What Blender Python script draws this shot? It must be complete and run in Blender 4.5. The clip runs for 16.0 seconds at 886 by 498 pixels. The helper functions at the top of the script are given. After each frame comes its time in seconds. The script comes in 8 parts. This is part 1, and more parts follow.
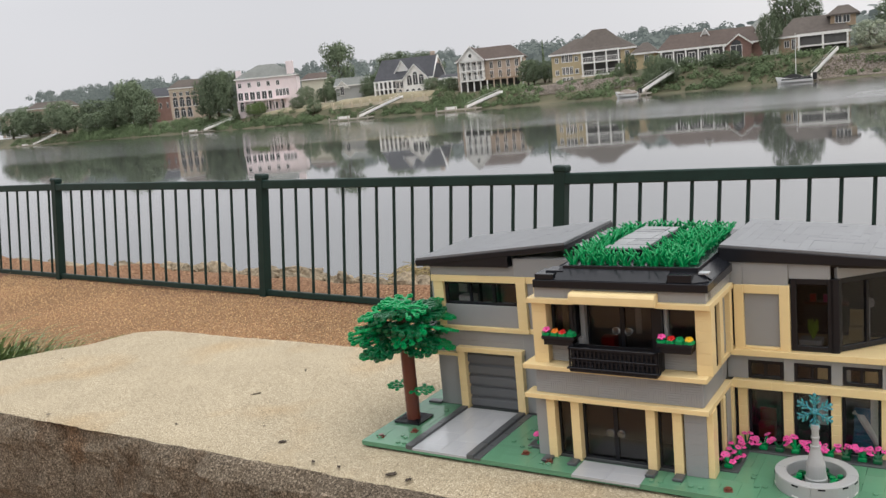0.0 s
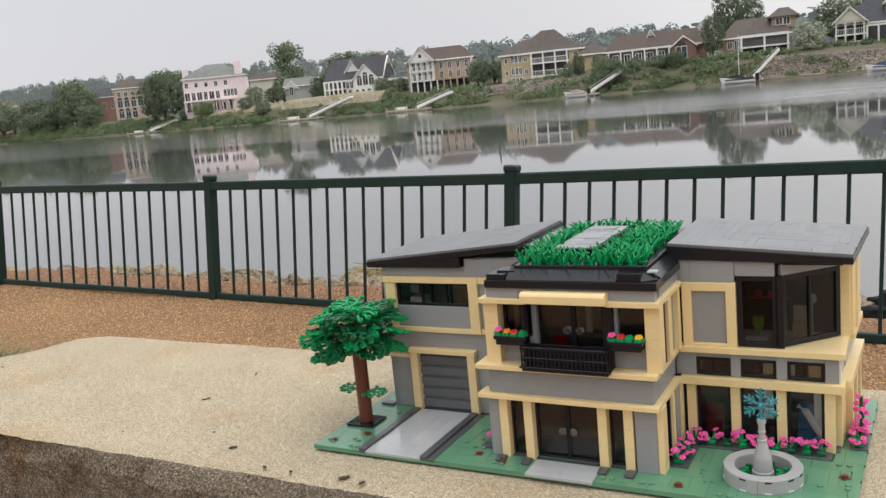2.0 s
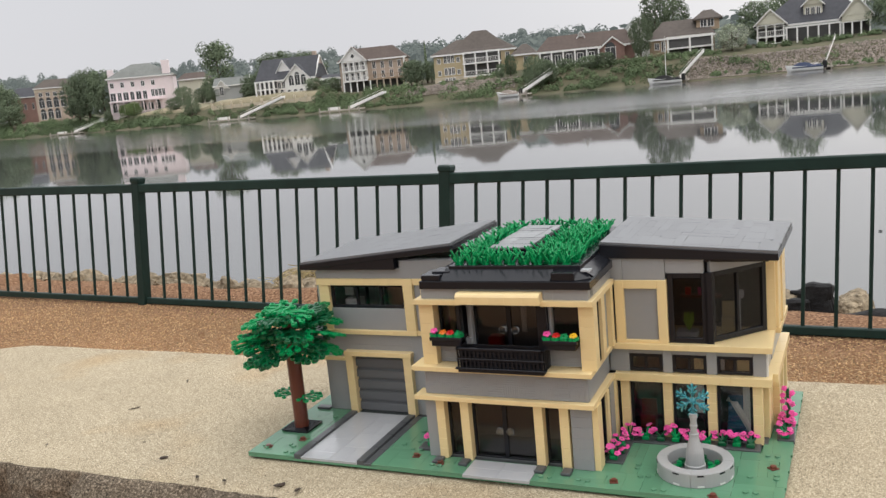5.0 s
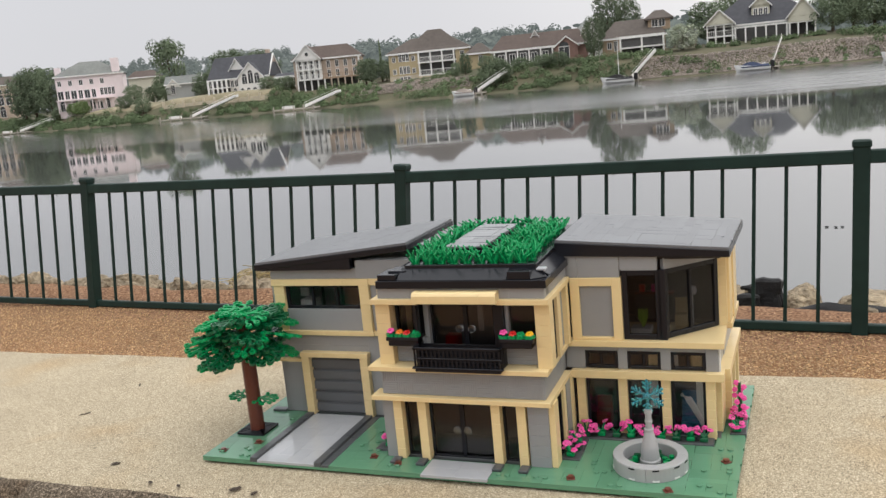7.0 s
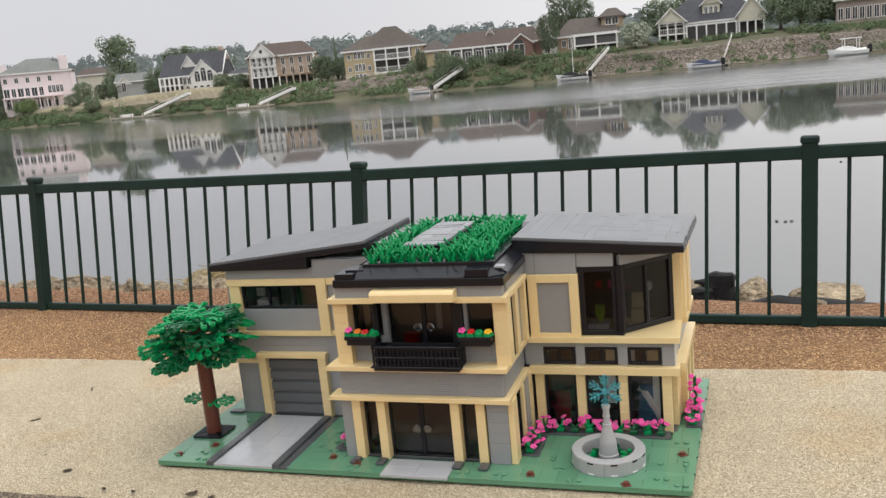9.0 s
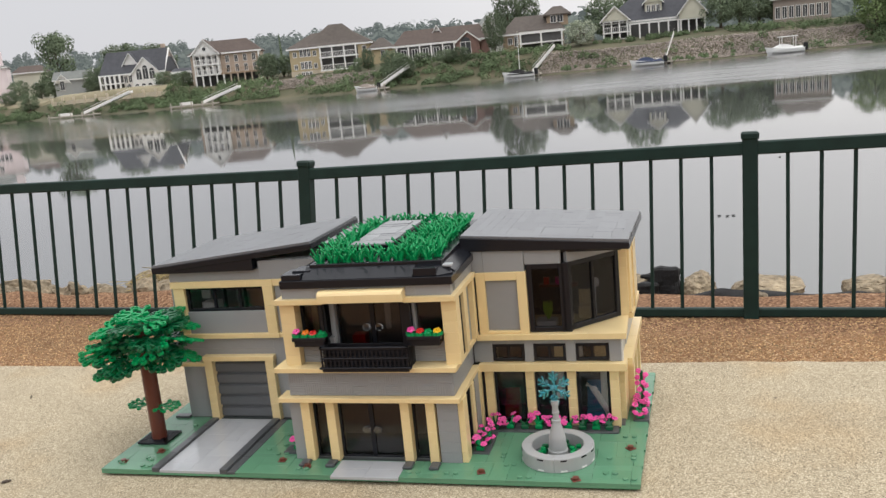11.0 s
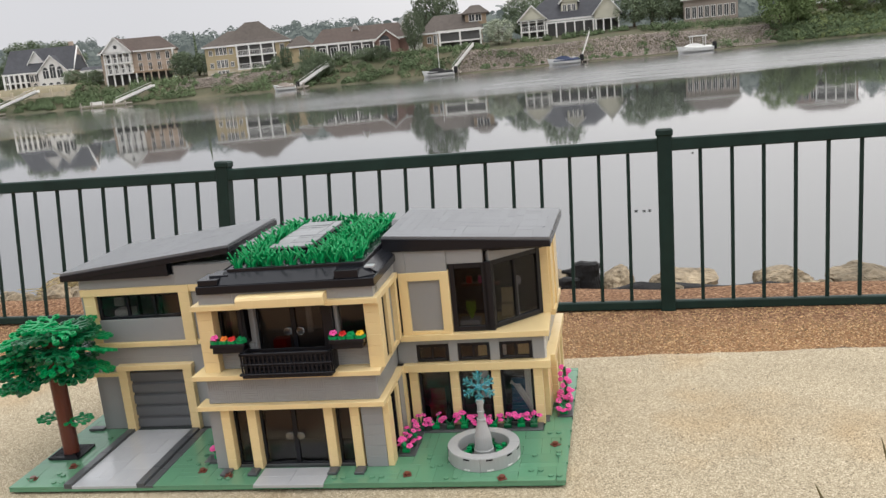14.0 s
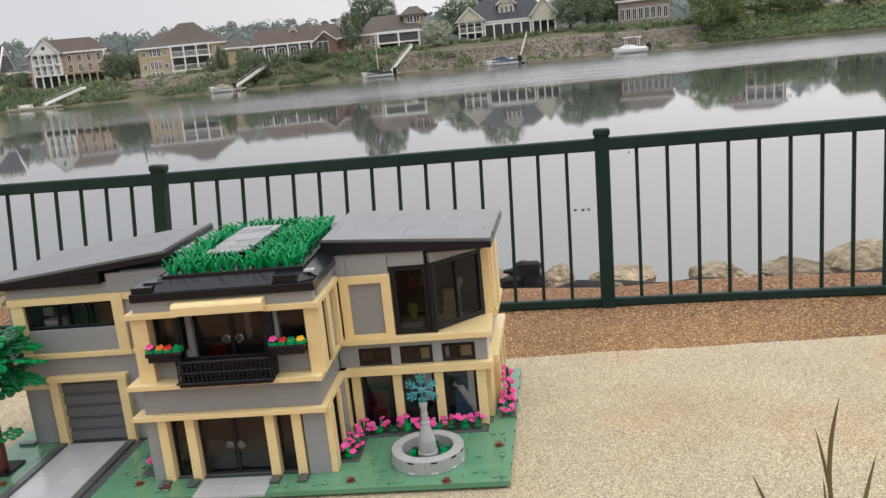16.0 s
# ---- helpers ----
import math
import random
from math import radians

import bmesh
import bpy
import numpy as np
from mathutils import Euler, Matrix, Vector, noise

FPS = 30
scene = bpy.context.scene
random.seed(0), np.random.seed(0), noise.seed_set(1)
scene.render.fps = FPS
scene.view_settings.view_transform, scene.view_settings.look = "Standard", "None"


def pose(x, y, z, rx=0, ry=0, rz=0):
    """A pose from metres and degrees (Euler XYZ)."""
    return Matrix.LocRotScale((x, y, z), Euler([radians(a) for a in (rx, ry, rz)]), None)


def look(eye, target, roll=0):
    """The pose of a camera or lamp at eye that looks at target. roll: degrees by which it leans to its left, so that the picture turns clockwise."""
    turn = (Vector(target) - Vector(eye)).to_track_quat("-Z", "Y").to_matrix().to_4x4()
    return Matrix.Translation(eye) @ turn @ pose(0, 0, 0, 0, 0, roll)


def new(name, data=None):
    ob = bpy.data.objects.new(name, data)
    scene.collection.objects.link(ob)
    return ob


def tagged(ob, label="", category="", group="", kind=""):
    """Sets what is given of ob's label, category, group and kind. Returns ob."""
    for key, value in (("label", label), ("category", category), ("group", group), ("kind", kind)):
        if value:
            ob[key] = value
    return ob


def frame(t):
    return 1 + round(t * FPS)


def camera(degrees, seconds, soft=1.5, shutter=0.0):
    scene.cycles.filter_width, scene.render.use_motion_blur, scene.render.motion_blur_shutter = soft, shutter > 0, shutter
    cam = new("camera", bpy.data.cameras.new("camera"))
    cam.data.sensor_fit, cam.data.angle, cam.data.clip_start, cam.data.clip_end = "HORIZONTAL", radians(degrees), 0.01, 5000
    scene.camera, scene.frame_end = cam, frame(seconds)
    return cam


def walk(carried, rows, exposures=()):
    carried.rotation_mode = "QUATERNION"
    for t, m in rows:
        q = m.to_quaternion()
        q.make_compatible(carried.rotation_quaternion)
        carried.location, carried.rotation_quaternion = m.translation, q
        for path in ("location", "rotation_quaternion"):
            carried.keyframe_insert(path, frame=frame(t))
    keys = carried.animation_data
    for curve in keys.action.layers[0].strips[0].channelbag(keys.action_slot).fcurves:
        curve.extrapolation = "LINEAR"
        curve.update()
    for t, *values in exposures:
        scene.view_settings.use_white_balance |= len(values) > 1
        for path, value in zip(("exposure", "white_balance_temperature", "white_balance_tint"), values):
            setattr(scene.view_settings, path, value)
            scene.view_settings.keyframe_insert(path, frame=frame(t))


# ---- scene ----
cam = camera(55.0, 16.0, soft=1.45)
ROWS = [
    (0.0, 0.5449, -0.6708, 0.3515, 31.139, -9.849, 5.426),
    (0.5, 0.5447, -0.6700, 0.3515, 30.378, -9.940, 5.452),
    (1.0, 0.5444, -0.6685, 0.3515, 29.528, -10.033, 5.464),
    (1.5, 0.5440, -0.6681, 0.3513, 28.604, -10.075, 5.439),
    (2.0, 0.5441, -0.6682, 0.3517, 27.833, -10.143, 5.433),
    (2.5, 0.5438, -0.6675, 0.3517, 27.082, -10.215, 5.456),
    (3.0, 0.5434, -0.6655, 0.3517, 26.239, -10.292, 5.448),
    (3.5, 0.5433, -0.6653, 0.3515, 25.569, -10.345, 5.465),
    (4.0, 0.5430, -0.6648, 0.3516, 24.924, -10.398, 5.461),
    (6.5, 0.5423, -0.6614, 0.3520, 21.069, -10.839, 5.378),
    (7.0, 0.5422, -0.6611, 0.3519, 20.418, -10.920, 5.363),
    (7.5, 0.5421, -0.6597, 0.3516, 19.708, -11.029, 5.369),
    (8.0, 0.5420, -0.6586, 0.3516, 18.956, -11.150, 5.397),
    (8.5, 0.5420, -0.6580, 0.3519, 18.279, -11.258, 5.401),
    (9.0, 0.5414, -0.6587, 0.3520, 17.493, -11.361, 5.394),
    (11.5, 0.5420, -0.6539, 0.3525, 13.054, -11.949, 5.440),
    (12.0, 0.5417, -0.6520, 0.3521, 12.123, -12.050, 5.426),
    (12.5, 0.5418, -0.6514, 0.3523, 11.242, -12.172, 5.430),
    (13.0, 0.5418, -0.6499, 0.3521, 10.350, -12.284, 5.444),
    (13.5, 0.5420, -0.6501, 0.3525, 9.554, -12.364, 5.434),
    (14.0, 0.5419, -0.6486, 0.3525, 8.690, -12.438, 5.450),
    (14.5, 0.5425, -0.6475, 0.3523, 7.567, -12.504, 5.546),
    (15.0, 0.5427, -0.6469, 0.3526, 6.528, -12.598, 5.551),
    (15.5, 0.5424, -0.6441, 0.3520, 5.440, -12.683, 5.532),
    (16.0, 0.5423, -0.6437, 0.3522, 4.653, -12.745, 5.511),
]
GROUND, SLAB = 0.0, 1.0
walk(cam, [(t, pose(x, y, z + SLAB, 90 + pitch, roll, yaw)) for t, x, y, z, yaw, pitch, roll in ROWS],
     exposures=[(0.0, 0.0), (16.0, 0.02)])

# ---- world and sun: a hazy, overcast morning ----
world = bpy.data.worlds.new("overcast_sky")
scene.world = world
world.use_nodes = True
wn, wl = world.node_tree.nodes, world.node_tree.links
bg = wn["Background"]
sky = wn.new("ShaderNodeTexSky")
sky.sky_type, sky.sun_disc = "NISHITA", False
sky.sun_elevation, sky.sun_rotation = radians(48), radians(200)
sky.air_density, sky.dust_density = 1.0, 5.0
grey = wn.new("ShaderNodeHueSaturation")
grey.inputs["Saturation"].default_value = 0.12
grey.inputs["Value"].default_value = 0.02
wl.new(sky.outputs[0], grey.inputs["Color"])
where = wn.new("ShaderNodeTexCoord")
cloud = wn.new("ShaderNodeTexNoise")
cloud.inputs["Scale"].default_value, cloud.inputs["Detail"].default_value = 1.6, 3
wl.new(where.outputs["Generated"], cloud.inputs["Vector"])
part_up = wn.new("ShaderNodeSeparateXYZ")
wl.new(where.outputs["Generated"], part_up.inputs[0])
cramp = wn.new("ShaderNodeValToRGB")
for i, (pos, c) in enumerate(((0, (1.045, 1.035, 1.05)), (0.13, (1.0, 0.998, 1.022)), (0.3, (1.25, 1.26, 1.285)), (0.5, (1.70, 1.71, 1.73)), (1, (2.28, 2.29, 2.31)))):
    e = cramp.color_ramp.elements[i] if i < 2 else cramp.color_ramp.elements.new(pos)
    e.position, e.color = pos, (*c, 1)
wl.new(part_up.outputs["Z"], cramp.inputs[0])
patch = wn.new("ShaderNodeMapRange")
patch.inputs["From Min"].default_value, patch.inputs["From Max"].default_value = 0.3, 0.7
patch.inputs["To Min"].default_value, patch.inputs["To Max"].default_value = 0.95, 1.05
wl.new(cloud.outputs["Fac"], patch.inputs["Value"])
clouded = wn.new("ShaderNodeHueSaturation")
wl.new(patch.outputs[0], clouded.inputs["Value"])
wl.new(cramp.outputs[0], clouded.inputs["Color"])
# the haze is brighter on the side where the morning sun stands
side = wn.new("ShaderNodeMapRange")
side.inputs["From Min"].default_value, side.inputs["From Max"].default_value = -0.5, 0.4
wl.new(part_up.outputs["X"], side.inputs["Value"])
glow = wn.new("ShaderNodeValToRGB")
glow.color_ramp.interpolation = "EASE"
glow.color_ramp.elements[0].color, glow.color_ramp.elements[1].color = (0.645, 0.65, 0.665, 1), (0.97, 0.95, 0.925, 1)
wl.new(side.outputs[0], glow.inputs[0])
glowing = wn.new("ShaderNodeMixRGB")
glowing.blend_type = "MULTIPLY"
glowing.inputs[0].default_value = 1.0
wl.new(glow.outputs[0], glowing.inputs[1])
wl.new(clouded.outputs[0], glowing.inputs[2])
# sky dimmed on the unseen side behind the camera, added to darken front faces
behind_dim = wn.new("ShaderNodeMapRange")
behind_dim.interpolation_type = "SMOOTHSTEP"
behind_dim.inputs["From Min"].default_value, behind_dim.inputs["From Max"].default_value = -0.7, 0.25
behind_dim.inputs["To Min"].default_value, behind_dim.inputs["To Max"].default_value = 0.70, 1.0
wl.new(part_up.outputs["Y"], behind_dim.inputs["Value"])
dimmed = wn.new("ShaderNodeHueSaturation")
wl.new(behind_dim.outputs[0], dimmed.inputs["Value"])
wl.new(glowing.outputs[0], dimmed.inputs["Color"])
add = wn.new("ShaderNodeMixRGB")
add.blend_type = "ADD"
add.inputs[0].default_value = 1.0
wl.new(grey.outputs[0], add.inputs[1])
wl.new(dimmed.outputs[0], add.inputs[2])
wl.new(add.outputs[0], bg.inputs["Color"])
bg.inputs["Strength"].default_value = 1.0
sun = bpy.data.lights.new("sun", "SUN")
sun.energy, sun.angle, sun.color = 0.6, radians(35), (1.0, 0.98, 0.96)
sun_ob = new("sun", sun)
sun_ob.matrix_world = look((2, -0.4, 9), (0, 0, 0))


# ---- materials ----
def mat(name, base, rough=0.5, var=0.0, scale=20.0, bump=0.0, bscale=None, metal=0.0, spec=0.5, rand=0.0, island=0.0, coords="Object", stretch=None, second=None, coat=0.0):
    """A principled material with colour varied at two scales, and fine relief."""
    m = bpy.data.materials.new(name)
    m.use_nodes = True
    n, l = m.node_tree.nodes, m.node_tree.links
    b = n["Principled BSDF"]
    b.inputs["Roughness"].default_value = rough
    b.inputs["Metallic"].default_value = metal
    b.inputs["Specular IOR Level"].default_value = spec
    b.inputs["Coat Weight"].default_value = coat
    tc = n.new("ShaderNodeTexCoord")
    src = tc.outputs[coords]
    if stretch:
        mp = n.new("ShaderNodeMapping")
        mp.inputs["Scale"].default_value = stretch
        l.new(src, mp.inputs[0])
        src = mp.outputs[0]
    col = (*base, 1)
    if var > 0 or rand > 0 or island > 0:
        cur = None
        if var > 0:
            a = n.new("ShaderNodeTexNoise")
            a.inputs["Scale"].default_value, a.inputs["Detail"].default_value = scale, 6
            l.new(src, a.inputs["Vector"])
            c = n.new("ShaderNodeTexNoise")
            c.inputs["Scale"].default_value, c.inputs["Detail"].default_value = scale * 0.13, 3
            l.new(src, c.inputs["Vector"])
            s = n.new("ShaderNodeMath")
            s.operation = "ADD"
            l.new(a.outputs["Fac"], s.inputs[0])
            l.new(c.outputs["Fac"], s.inputs[1])
            r = n.new("ShaderNodeMapRange")
            r.inputs["From Min"].default_value, r.inputs["From Max"].default_value = 0.65, 1.35
            l.new(s.outputs[0], r.inputs["Value"])
            mx = n.new("ShaderNodeMixRGB")
            lo = [v * (1 - var) for v in base]
            hi = second if second else [min(0.95, v * (1 + var)) for v in base]
            mx.inputs[1].default_value, mx.inputs[2].default_value = (*lo, 1), (*hi, 1)
            l.new(r.outputs[0], mx.inputs[0])
            cur = mx.outputs[0]
        for amount, node, out in ((rand, "ShaderNodeObjectInfo", "Random"), (island, "ShaderNodeNewGeometry", "Random Per Island")):
            if amount <= 0:
                continue
            oi = n.new(node)
            rr = n.new("ShaderNodeMapRange")
            rr.inputs["To Min"].default_value, rr.inputs["To Max"].default_value = 1 - amount, 1 + amount
            l.new(oi.outputs[out], rr.inputs["Value"])
            hs = n.new("ShaderNodeHueSaturation")
            l.new(rr.outputs[0], hs.inputs["Value"])
            if cur:
                l.new(cur, hs.inputs["Color"])
            else:
                hs.inputs["Color"].default_value = col
            cur = hs.outputs[0]
        l.new(cur, b.inputs["Base Color"])
    else:
        b.inputs["Base Color"].default_value = col
    if bump > 0:
        t = n.new("ShaderNodeTexNoise")
        t.inputs["Scale"].default_value, t.inputs["Detail"].default_value = bscale or scale, 5
        l.new(src, t.inputs["Vector"])
        bp = n.new("ShaderNodeBump")
        bp.inputs["Strength"].default_value, bp.inputs["Distance"].default_value = bump, 0.02 if (bscale or scale) < 200 else 0.002
        l.new(t.outputs["Fac"], bp.inputs["Height"])
        l.new(bp.outputs[0], b.inputs["Normal"])
    return m


def plastic(name, base, rough=0.28, rand=0.05, spec=0.5):
    return mat(name, base, rough, var=0.04, scale=60, bump=0.03, bscale=300, rand=rand, spec=spec)


TAN = plastic("tan_plastic", (0.79, 0.615, 0.325), rand=0.012)
GREY = plastic("light_grey_plastic", (0.285, 0.292, 0.30), rand=0.014)
DGREY = plastic("dark_grey_plastic", (0.075, 0.08, 0.085), spec=0.35)
BLACK = plastic("black_plastic", (0.010, 0.011, 0.015), 0.22, spec=0.33)
SAND = plastic("sand_green_plastic", (0.102, 0.245, 0.147), 0.14, 0.06)
GREEN = plastic("bright_green_plastic", (0.0, 0.26, 0.078), 0.34, spec=0.28)
DGREEN = plastic("dark_green_plastic", (0.0, 0.09, 0.03), 0.3)
BROWN = plastic("reddish_brown_plastic", (0.13, 0.035, 0.022), 0.3)
PINK = plastic("magenta_plastic", (0.75, 0.075, 0.33), 0.3)
RED = plastic("red_plastic", (0.6, 0.015, 0.015), 0.3)
ORANGE = plastic("orange_plastic", (0.8, 0.2, 0.02), 0.3)
YELLOW = plastic("yellow_plastic", (0.85, 0.5, 0.02), 0.3)
WHITE = plastic("white_plastic", (0.75, 0.75, 0.73), 0.3)
BLUE = plastic("blue_plastic", (0.05, 0.2, 0.35), 0.3)
LIME = plastic("lime_plastic", (0.3, 0.5, 0.05), 0.3)
SLATE = plastic("roof_grey_plastic", (0.150, 0.155, 0.166), 0.34, 0.10)
MGREY = plastic("panel_grey_plastic", (0.275, 0.282, 0.292), 0.3, 0.012)
DOORGREY = plastic("garage_door_grey_plastic", (0.105, 0.11, 0.118), 0.3)


def glass(name, tint, alpha):
    m = bpy.data.materials.new(name)
    m.use_nodes = True
    n, l = m.node_tree.nodes, m.node_tree.links
    out = n["Material Output"]
    n.remove(n["Principled BSDF"])
    tr = n.new("ShaderNodeBsdfTransparent")
    tr.inputs[0].default_value = (*tint, 1)
    gl = n.new("ShaderNodeBsdfGlossy")
    gl.inputs["Roughness"].default_value = 0.05
    gl.inputs[0].default_value = (1, 1, 1, 1)
    fr = n.new("ShaderNodeFresnel")
    fr.inputs[0].default_value = alpha
    mx = n.new("ShaderNodeMixShader")
    l.new(fr.outputs[0], mx.inputs[0])
    l.new(tr.outputs[0], mx.inputs[1])
    l.new(gl.outputs[0], mx.inputs[2])
    l.new(mx.outputs[0], out.inputs[0])
    return m


CLEAR = glass("clear_panel", (0.8, 0.8, 0.8), 1.42)
GLASS = glass("smoked_clear_panel", (0.58, 0.57, 0.57), 1.48)
BAYGLASS = glass("clear_bay_panel", (0.55, 0.55, 0.57), 1.26)
ICE = mat("clear_light_blue_plastic", (0.12, 0.60, 0.70), 0.08, var=0.2, scale=300)
ICE.node_tree.nodes["Principled BSDF"].inputs["Transmission Weight"].default_value = 0.75
FOUNT = plastic("fountain_grey_plastic", (0.36, 0.365, 0.37), 0.3)
DRIVE = plastic("pale_grey_tiles", (0.40, 0.41, 0.43), 0.10, 0.03)

FENCE = mat("dark_green_paint", (0.010, 0.028, 0.023), 0.5, spec=0.25, var=0.25, scale=12, bump=0.05, bscale=80)
HOUSEW = mat("white_trim", (0.82, 0.81, 0.795), 0.6, var=0.06, scale=2)


def speckled(name, cols, cell, rough, bump, big, dark=0.0):
    """Stone or gravel: grains in the given colours over broad stains."""
    m = bpy.data.materials.new(name)
    m.use_nodes = True
    n, l = m.node_tree.nodes, m.node_tree.links
    b = n["Principled BSDF"]
    b.inputs["Roughness"].default_value = rough
    b.inputs["Specular IOR Level"].default_value = 0.25
    tc = n.new("ShaderNodeTexCoord")
    v = n.new("ShaderNodeTexVoronoi")
    v.inputs["Scale"].default_value = cell
    l.new(tc.outputs["Object"], v.inputs["Vector"])
    sep = n.new("ShaderNodeSeparateColor")
    l.new(v.outputs["Color"], sep.inputs[0])
    r = n.new("ShaderNodeValToRGB")
    els = r.color_ramp.elements
    for i, c in enumerate(cols):
        e = els[i] if i < 2 else els.new(1.0)
        e.position, e.color = i / (len(cols) - 1), (*c, 1)
    l.new(sep.outputs[0], r.inputs[0])
    big_n = n.new("ShaderNodeTexNoise")
    big_n.inputs["Scale"].default_value, big_n.inputs["Detail"].default_value = big, 5
    l.new(tc.outputs["Object"], big_n.inputs["Vector"])
    fine = n.new("ShaderNodeTexNoise")
    fine.inputs["Scale"].default_value, fine.inputs["Detail"].default_value = cell * 0.35, 4
    l.new(tc.outputs["Object"], fine.inputs["Vector"])
    for node, lo, hi in ((big_n, 0.78, 1.2), (fine, 0.8, 1.2)):
        mr = n.new("ShaderNodeMapRange")
        mr.inputs["From Min"].default_value, mr.inputs["From Max"].default_value = 0.3, 0.7
        mr.inputs["To Min"].default_value, mr.inputs["To Max"].default_value = lo, hi
        l.new(node.outputs["Fac"], mr.inputs["Value"])
        hs = n.new("ShaderNodeHueSaturation")
        l.new(mr.outputs[0], hs.inputs["Value"])
        l.new((r.outputs[0] if node is big_n else last), hs.inputs["Color"])
        last = hs.outputs[0]
    l.new(last, b.inputs["Base Color"])
    bp = n.new("ShaderNodeBump")
    bp.inputs["Strength"].default_value, bp.inputs["Distance"].default_value = bump, 0.35 / cell
    l.new(v.outputs["Distance"], bp.inputs["Height"])
    l.new(bp.outputs[0], b.inputs["Normal"])
    return m




def grained_stone(name, ramp, grain, stain, stain_amount, rough, bump, stain_scale, broad_tone):
    """Cut or split stone: fine mixed grain, broad tone changes and rusty stains."""
    m = bpy.data.materials.new(name)
    m.use_nodes = True
    n, l = m.node_tree.nodes, m.node_tree.links
    b = n["Principled BSDF"]
    b.inputs["Roughness"].default_value = rough
    b.inputs["Specular IOR Level"].default_value = 0.25
    tc = n.new("ShaderNodeTexCoord")
    heights = []
    for sc, det in ((grain, 3), (grain * 0.55, 4)):
        t = n.new("ShaderNodeTexNoise")
        t.inputs["Scale"].default_value, t.inputs["Detail"].default_value = sc, det
        t.inputs["Roughness"].default_value = 0.7
        l.new(tc.outputs["Object"], t.inputs["Vector"])
        heights.append(t.outputs["Fac"])
    both = n.new("ShaderNodeMath")
    both.operation = "ADD"
    l.new(heights[0], both.inputs[0])
    l.new(heights[1], both.inputs[1])
    half = n.new("ShaderNodeMath")
    half.operation = "MULTIPLY"
    half.inputs[1].default_value = 0.5
    l.new(both.outputs[0], half.inputs[0])
    r = n.new("ShaderNodeValToRGB")
    els = r.color_ramp.elements
    for i, (pos, c) in enumerate(ramp):
        e = els[i] if i < 2 else els.new(pos)
        e.position, e.color = pos, (*c, 1)
    l.new(half.outputs[0], r.inputs[0])
    broad = n.new("ShaderNodeTexNoise")
    broad.inputs["Scale"].default_value, broad.inputs["Detail"].default_value = stain_scale * 2.2, 6
    l.new(tc.outputs["Object"], broad.inputs["Vector"])
    br = n.new("ShaderNodeMapRange")
    br.inputs["From Min"].default_value, br.inputs["From Max"].default_value = 0.3, 0.7
    br.inputs["To Min"].default_value, br.inputs["To Max"].default_value = 1 - broad_tone, 1 + broad_tone
    l.new(broad.outputs["Fac"], br.inputs["Value"])
    hs = n.new("ShaderNodeHueSaturation")
    l.new(br.outputs[0], hs.inputs["Value"])
    l.new(r.outputs[0], hs.inputs["Color"])
    st = n.new("ShaderNodeTexNoise")
    st.inputs["Scale"].default_value, st.inputs["Detail"].default_value = stain_scale, 5
    l.new(tc.outputs["Object"], st.inputs["Vector"])
    sr = n.new("ShaderNodeMapRange")
    sr.inputs["From Min"].default_value, sr.inputs["From Max"].default_value = 0.54, 0.72
    sr.inputs["To Max"].default_value = stain_amount
    l.new(st.outputs["Fac"], sr.inputs["Value"])
    mx = n.new("ShaderNodeMixRGB")
    mx.blend_type = "MULTIPLY"
    mx.inputs[2].default_value = (*stain, 1)
    l.new(sr.outputs[0], mx.inputs[0])
    l.new(hs.outputs[0], mx.inputs[1])
    l.new(mx.outputs[0], b.inputs["Base Color"])
    bp = n.new("ShaderNodeBump")
    bp.inputs["Strength"].default_value, bp.inputs["Distance"].default_value = bump, 0.0015
    l.new(half.outputs[0], bp.inputs["Height"])
    l.new(bp.outputs[0], b.inputs["Normal"])
    return m


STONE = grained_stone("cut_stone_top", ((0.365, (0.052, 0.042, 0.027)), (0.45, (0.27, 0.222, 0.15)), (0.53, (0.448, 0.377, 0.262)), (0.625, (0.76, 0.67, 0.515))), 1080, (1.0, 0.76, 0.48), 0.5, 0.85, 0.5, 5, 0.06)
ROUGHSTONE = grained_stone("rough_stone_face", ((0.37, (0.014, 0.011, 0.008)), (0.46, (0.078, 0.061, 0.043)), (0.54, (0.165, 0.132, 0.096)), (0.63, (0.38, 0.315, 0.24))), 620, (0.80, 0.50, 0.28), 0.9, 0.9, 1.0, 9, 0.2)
GRAVEL = speckled("pea_gravel", [(0.13, 0.058, 0.024), (0.22, 0.112, 0.049), (0.30, 0.174, 0.085), (0.175, 0.083, 0.036), (0.25, 0.132, 0.060), (0.52, 0.38, 0.23)], 160, 0.9, 0.7, 1.2)
PEBBLE = mat("pebble_stone", (0.42, 0.275, 0.14), 0.8, var=0.1, scale=2, island=0.65)


